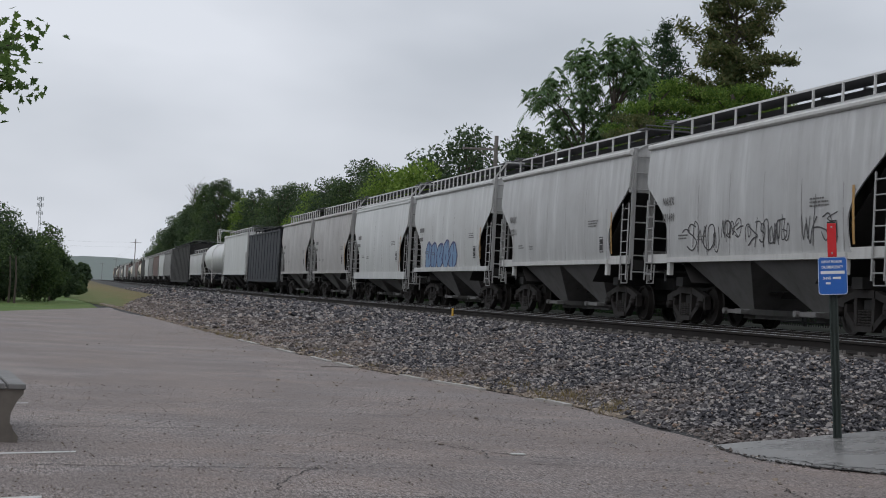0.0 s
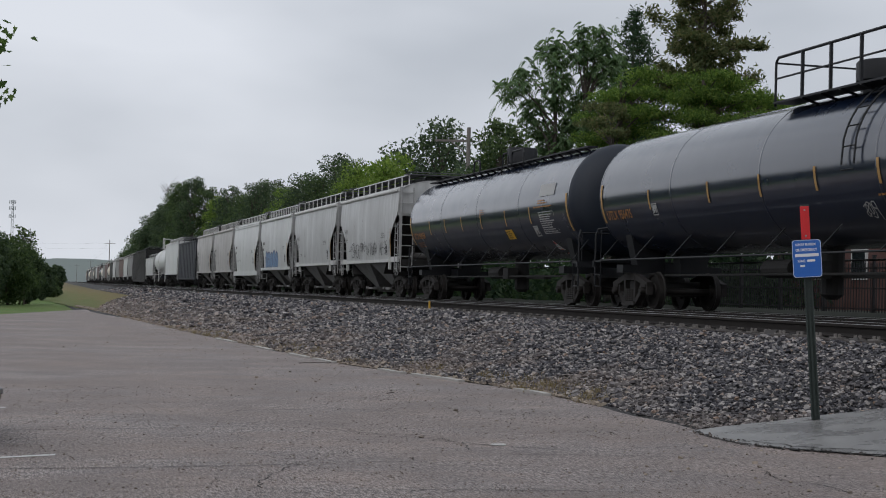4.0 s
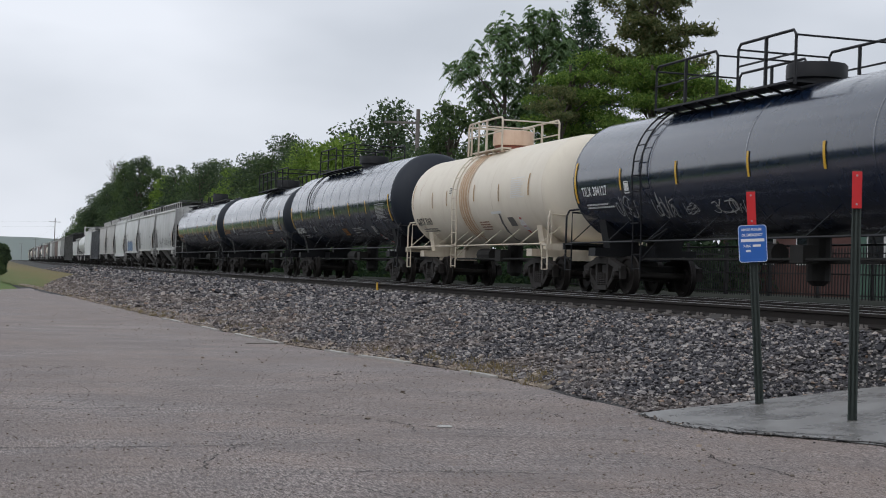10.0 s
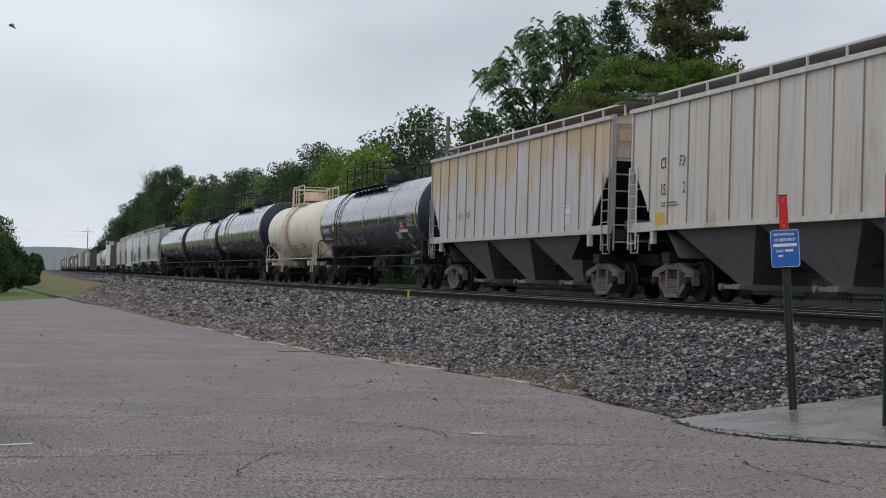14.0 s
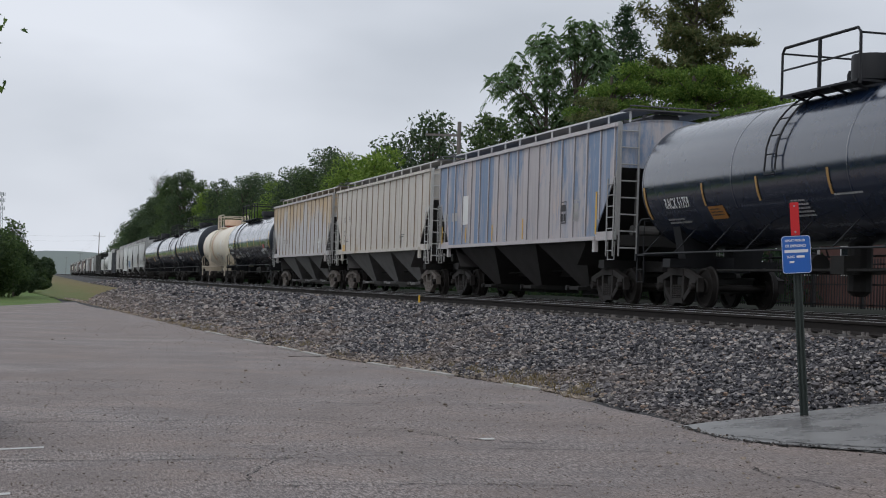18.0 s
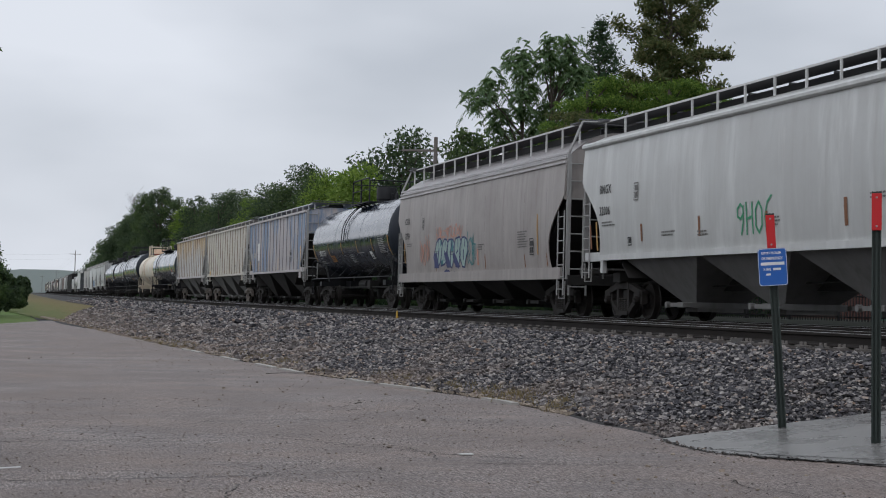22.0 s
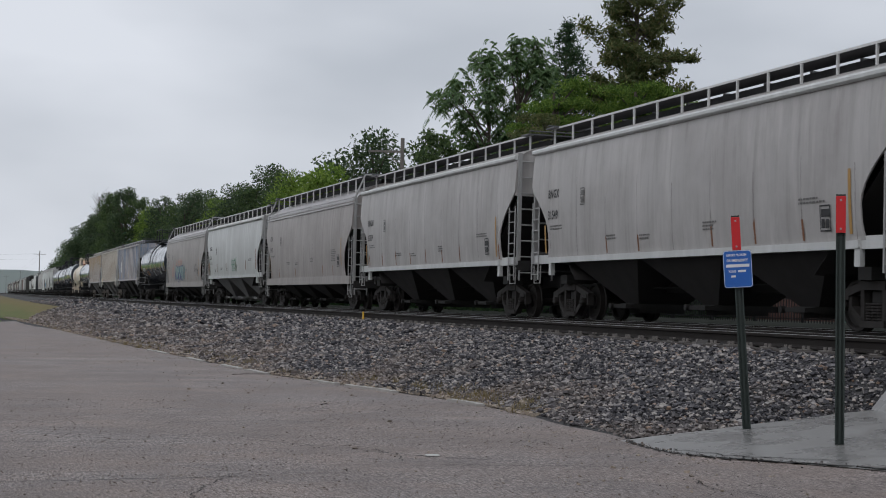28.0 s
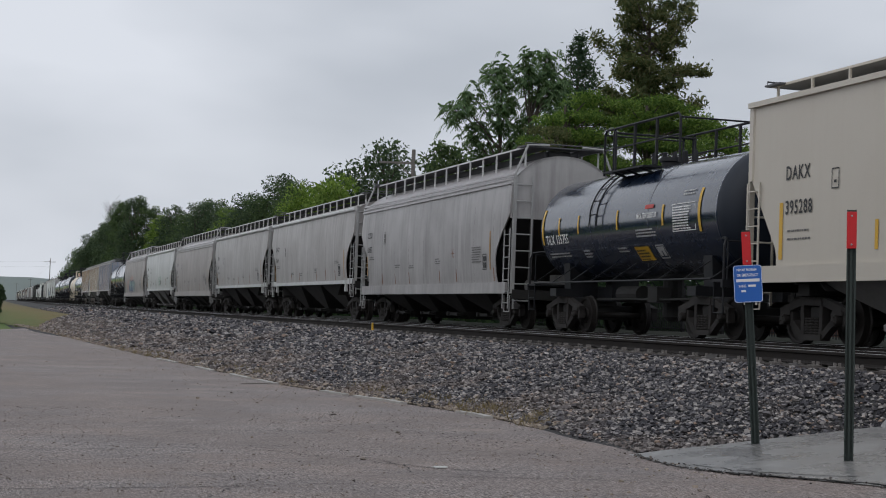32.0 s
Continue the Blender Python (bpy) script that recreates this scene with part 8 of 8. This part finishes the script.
# bushes on the grass beyond the car park
for i, (az, d, h, w, mat, lf) in enumerate(((-2.5, 88, 5.6, 5.2, "leaf_dark", 0.13), (-1.5, 90, 4.4, 3.8, "leaf_dark", 0.13), (-0.5, 93, 3.9, 3.4, "leaf_mid", 0.13), (0.1, 99, 3.5, 2.2, "leaf_dark", 0.13), (0.62, 118, 2.9, 2.0, "leaf_dark", 0.13), (1.15, 152, 3.0, 1.6, "leaf_dark", 0.16), (0.85, 138, 1.25, 2.2, "leaf_mid", 0.14), (-3.4, 84, 6.4, 5.0, "leaf_mid", 0.13))):
    x, y = polar(az, d)
    limb_tree("bush", "dense dark green bush on the grass" if mat == "leaf_dark" else "leafy mid-green bush on the grass", x, y, h, w, M[mat], 200 + i, 11000, lf * 0.72, 0.05, 34, 0.45, 0.09, group="bushes on the grass")
for i, (az, el, d) in enumerate(((-1.62, 2.7, 91), (0.05, 1.95, 96), (-0.1, 2.1, 96))):
    x, y = polar(az, d)
    limb_tree("sapling", "thin feathery sapling above the bushes", x, y, 1.42 + d * math.tan(radians(el)), 1.9, M["leaf_mid"], 230 + i, 700, 0.10, 0.5, 18, 0.6, 0.05, group="bushes on the grass")
for az, d in ((-1.35, 84), (-1.15, 83)):
    x, y = polar(az, d)
    s = Shape()
    s.tube([(x, y, -0.05), (x + 0.03, y, 1.2), (x - 0.05, y, 2.4)], 0.07, 6, taper=0.04)
    tagged(put("young_trunk", s, M["bark"], None), "slim bare young tree trunk on the grass", "tree", "young trunks")

# maple bough reaching in over the car park, with its tree out of view
maple = thing("maple", "maple tree with a leafy bough reaching over the car park", "tree", pose(-4.77, 12.2, 0))
s = Shape()
s.tube([(0, 0, -0.1), (0.05, 0, 1.4), (0.1, 0.05, 3.0), (0.0, 0.1, 5.6)], 0.16, 9, taper=0.05)
hubs = [(4.48, 0.1, 3.28), (4.36, 0.0, 3.12), (4.25, 0.2, 2.95), (4.42, 0.15, 2.88), (4.2, -0.1, 2.76), (4.1, 0.1, 3.05), (3.95, 0.2, 2.82), (3.9, -0.1, 3.15), (3.7, 0.1, 2.95), (3.5, 0.0, 3.1), (4.3, 0.3, 3.2), (3.2, 0.1, 3.0), (2.8, 0.0, 3.2), (2.4, 0.2, 3.1)]
s.tube([(0.1, 0, 2.4), (1.6, 0.05, 2.75), (3.0, 0.1, 2.95), (4.0, 0.1, 3.0), (4.4, 0.1, 3.2)], 0.06, 6, taper=0.008)
for hx, hy, hz in hubs:
    s.tube([(hx - 0.45, 0.08, 2.95), (hx - 0.2, hy * 0.6, (hz + 2.95) / 2), (hx, hy, hz)], 0.012, 4, taper=0.004)
put("trunk", s, M["bark"], maple)
rng = np.random.default_rng(6)
lob = [(0, -0.35), (0.18, -0.2), (0.5, -0.28), (0.38, -0.05), (0.55, 0.18), (0.26, 0.14), (0.18, 0.38), (0.0, 0.62), (-0.18, 0.38), (-0.26, 0.14), (-0.55, 0.18), (-0.38, -0.05), (-0.5, -0.28), (-0.18, -0.2)]
verts, faces = [], []
for hx, hy, hz in hubs:
    for k in range(34):
        c = Vector((hx + rng.normal(0, 0.1), hy + rng.normal(0, 0.12), hz + rng.normal(0, 0.075)))
        up = Vector((rng.normal(0, 0.6), rng.normal(0, 0.6) - 0.7, rng.normal(0.4, 0.6))).normalized()
        tip = Vector((rng.normal(0.4, 0.6), rng.normal(0, 0.5), rng.normal(-0.5, 0.5)))
        tip = (tip - up * tip.dot(up)).normalized()
        sd = tip.cross(up)
        sz = rng.uniform(0.055, 0.09)
        n = len(verts)
        verts += [tuple(c + sd * (a * sz) + tip * (b * sz) + up * (0.25 * a * a * sz)) for a, b in lob]
        verts.append(tuple(c))
        m = len(lob)
        faces += [(n + m, n + i, n + (i + 1) % m) for i in range(m)]
part("crown", mesh_of("crown", verts, faces, M["maple"]), None, maple)

# ---- poles, tower, fence, far buildings, hills ----
M["pole_wood"] = worn("weathered_pole_wood", (0.20, 0.18, 0.165), (0.07, 0.06, 0.055), 0.5, 0.85, 0, 2.0, 10.0)
M["far_steel"] = plain("hazy_galvanised_steel", (0.33, 0.35, 0.37), 0.6, 0.2)
M["fence"] = plain("black_fence_paint", (0.02, 0.02, 0.022), 0.5)
M["brick_red"] = worn("weathered_red_brown_siding", (0.15, 0.075, 0.065), (0.07, 0.05, 0.045), 0.4, 0.8, 0, 1.0)
M["shed_green"] = worn("faded_green_siding", (0.09, 0.17, 0.13), (0.05, 0.06, 0.05), 0.4, 0.7, 0, 1.0)
M["white_wall"] = worn("white_siding", (0.72, 0.72, 0.71), (0.35, 0.34, 0.33), 0.3, 0.7, 0, 1.0)
M["roof_grey"] = plain("grey_roof_shingle", (0.12, 0.12, 0.125), 0.9)
M["glass_dark"] = plain("dark_window_glass", (0.02, 0.025, 0.03), 0.08)
# distance haze is put into this pale blue-grey
M["hill"] = plain("haze_tinted_far_woods", (0.40, 0.44, 0.465), 0.95, 0, 0.25, 0.02)


def utility_pole(x, y, h, arms, label, turn=0.0):
    ob = thing("utility_pole", label, "utility pole", pose(x, y, 0, 0, 0, turn), "utility poles")
    s = Shape()
    s.tube([(0, 0, -0.2), (0, 0, h * 0.5), (0, 0, h)], 0.17, 8, taper=0.11)
    put("pole", s, M["pole_wood"], ob)
    for z, a, b in arms:
        s = Shape()
        s.box((a + b) / 2, 0.12, z, b - a, 0.10, 0.12)
        if abs(a + b) > 0.5:
            s.beam((a * 0.55, 0.1, z), (0, 0.1, z - 0.75), 0.05, 0.05)
        arm = put("crossarm", s, M["pole_wood"], ob)
        for x0 in (a + 0.1, (a + b) / 2 - 0.3, b - 0.1):
            s = Shape()
            s.lathe([(z + 0.06, 0.03), (z + 0.12, 0.05), (z + 0.2, 0.03)], "z", 6, (x0, 0.12, 0))
            put("insulator", s, M["far_steel"], arm)
    return ob


x, y = polar(2.98, 480)
utility_pole(x, y, 14.3, ((13.2, -1.7, 1.7),), "distant wooden utility pole with a crossarm")
x, y = polar(2.33, 1000)
utility_pole(x, y, 15.6, ((14.4, -1.9, 1.9),), "far wooden utility pole beyond the train")
x, y = polar(1.85, 1250)
utility_pole(x, y, 14.7, ((13.8, -1.8, 1.8),), "small wooden utility pole beyond the others")
x, y = polar(16.0, 86)
utility_pole(x, y, 10.6, ((9.85, -1.9, 0.25),), "wooden utility pole with a one-sided crossarm and brace", -16)
# wires of the distant line
px, py = polar(2.98, 480)
for dz in (13.3, 11.8):
    s = Shape()
    s.tube([(px, py, dz), (px - 12, py + 6, dz - 0.5), (px - 30, py + 12, dz - 0.5), (px - 48, py + 16, dz + 0.3)], 0.010, 4)
    s.tube([(px, py, dz), (px + 6.5, py + 260, dz + 0.1), (40.6, 999, dz + 1.2)], 0.012, 4)
    tagged(put("overhead_wire", s, M["fence"], None), "thin overhead wire on the distant poles", "wire", "overhead wires")

# antenna mast
mast = thing("antenna_mast", "distant lattice phone mast with antenna panels", "mast", pose(-7.2, 900, 0))
s = Shape()
for k in range(3):
    a = k * 2.094
    s.tube([(1.4 * math.cos(a), 1.4 * math.sin(a), 0), (0.45 * math.cos(a), 0.45 * math.sin(a), 46)], 0.13, 5)
for k in range(22):
    z = k * 2.1
    r0, r1 = 1.4 - 0.95 * z / 46, 1.4 - 0.95 * (z + 2.1) / 46
    for q in range(3):
        a, b = q * 2.094, (q + 1) * 2.094
        s.tube([(r0 * math.cos(a), r0 * math.sin(a), z), (r1 * math.cos(b), r1 * math.sin(b), z + 2.1)], 0.06, 4)
put("lattice", s, M["far_steel"], mast)
for z in (45.0, 41.5, 37.0):
    for k in range(6):
        a = k * 1.047
        s = Shape()
        s.box(1.6 * math.cos(a), 1.6 * math.sin(a), z, 0.35, 0.35, 2.0)
        s.beam((0, 0, z), (1.6 * math.cos(a), 1.6 * math.sin(a), z), 0.1, 0.1, (0, 0, 1))
        put("antenna_panel", s, M["far_steel"], mast)

# picket fence of black iron behind the tracks
FX, FZ = 20.0, 1.16
picket = Shape().box(0, 0, 0.62, 0.022, 0.022, 1.24).box(0, 0, 1.26, 0.012, 0.012, 0.05).mesh("picket", M["fence"])
fpost = Shape().box(0, 0, 0.7, 0.07, 0.07, 1.4, bevel=0.006).box(0, 0, 1.42, 0.09, 0.09, 0.04).mesh("fence_post", M["fence"])
y = 24.0
while y < 51.0:
    panel = thing("iron_fence", "black iron picket fence panel behind the tracks", "fence", pose(FX, y, FZ), "fence panels")
    s = Shape()
    for z in (0.12, 0.62, 1.12):
        s.box(0, 1.2, z, 0.03, 2.4, 0.035)
    put("fence_rail", s, M["fence"], panel)
    part("fence_post", fpost, None, panel)
    for k in range(17):
        part("picket", picket, None, panel, m=pose(0, 0.14 + k * 0.133, 0))
    y += 2.4

# what stands behind the fence
def low_building(x, y, w, d, h, wall, label, windows):
    ob = thing("low_building", label, "building", pose(x, y, 1.1 if x > 18 else 0), "buildings behind the fence")
    s = Shape()
    s.box(0, 0, h / 2, w, d, h)
    put("wall", s, wall, ob)
    s = Shape()
    s.prism([(-w / 2 - 0.3, h), (w / 2 + 0.3, h), (0, h + w * 0.22)], -d / 2 - 0.3, d / 2 + 0.3, "y")
    put("roof", s, M["roof_grey"], ob)
    for k in range(windows):
        yy = -d / 2 + d * (k + 0.5) / windows
        s = Shape()
        s.box(-w / 2 - 0.03, yy, 1.55, 0.06, 0.95, 1.0)
        win = put("window", s, M["white_wall"], ob)
        s = Shape()
        s.box(-w / 2 - 0.065, yy, 1.55, 0.02, 0.75, 0.8)
        put("pane", s, M["glass_dark"], win)
    return ob


low_building(28.5, 46.0, 6, 7, 2.9, M["brick_red"], "low red-brown building behind the fence", 3)
low_building(27.0, 36.0, 5, 6, 2.6, M["shed_green"], "low faded green building with white windows", 3)
low_building(29.0, 26.0, 6, 9, 2.8, M["brick_red"], "low brown building behind the fence", 4)
x, y = polar(0.80, 146)
low_building(x, y, 0.8, 1.4, 1.75, M["white_wall"], "small white shed half hidden by bushes", 0)

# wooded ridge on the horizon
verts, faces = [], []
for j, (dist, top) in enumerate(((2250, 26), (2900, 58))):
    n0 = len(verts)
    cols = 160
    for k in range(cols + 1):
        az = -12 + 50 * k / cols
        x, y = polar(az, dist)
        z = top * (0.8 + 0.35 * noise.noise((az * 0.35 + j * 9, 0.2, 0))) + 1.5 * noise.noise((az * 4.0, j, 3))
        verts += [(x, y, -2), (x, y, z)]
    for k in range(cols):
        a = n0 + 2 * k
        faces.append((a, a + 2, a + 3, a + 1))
tagged(new("far_hills", mesh_of("far_hills", verts, faces, M["hill"])), "wooded ridge on the horizon with haze in its pale colour", "hills", kind="structure")



# unseen greenery added beside and behind the camera to shape reflections and light
rng = np.random.default_rng(91)
n = 45000
side = rng.random(n) < 0.8
yy = np.where(side, rng.uniform(-45, 215, n), -30 + rng.normal(0, 3, n))
near = np.clip((yy - 30) / 45, 0, 1)   # lower past the car park
xx = np.where(side, -20 + 4.5 * near + np.clip(rng.normal(0, 2.0, n), -5, 2.5), rng.uniform(-22, 10, n))
top = 6.5 - 2.0 * near + 1.1 * np.sin(yy * 0.37) + 0.8 * np.sin(xx * 0.6 + yy * 0.9)
zz = 0.4 + top * rng.random(n) ** 0.85
me = cards_mesh("unseen_tree_belt", leaf_cards(rng, np.stack([xx, yy, zz], 1), 0.55 * rng.uniform(0.6, 1.3, n)), M["leaf_dark"])
tagged(new("unseen_tree_belt", me), "unseen belt of green trees added to shape the cars' reflections", "trees", kind="stuff")


# ---- everything that moves ----
def shift(t):
    """How far the train has rolled from where it stands at 16 s."""
    t = t - 16.0
    return 8.998 * t + 0.006445 * t * t


def motions():
    for car, middle in MOVING:
        rows = [(t, middle + shift(t)) for t in range(0, 33, 1 if middle > -60 else 4)]
        walk(car, [(t, pose(TRACKS[1] + bend(y), y, RAIL_Z, 0, 0, -math.degrees(bend_angle(y)))) for t, y in rows])
    steps = [k / 15 for k in range(0, 481)]
    turns = [-math.degrees(shift(t) / WHEEL_R) % 360 for t in steps]
    for ws, y in WHEELS:
        walk(ws, [(t, pose(0, y, WHEEL_R, a)) for t, a in zip(steps, turns)])


motions()
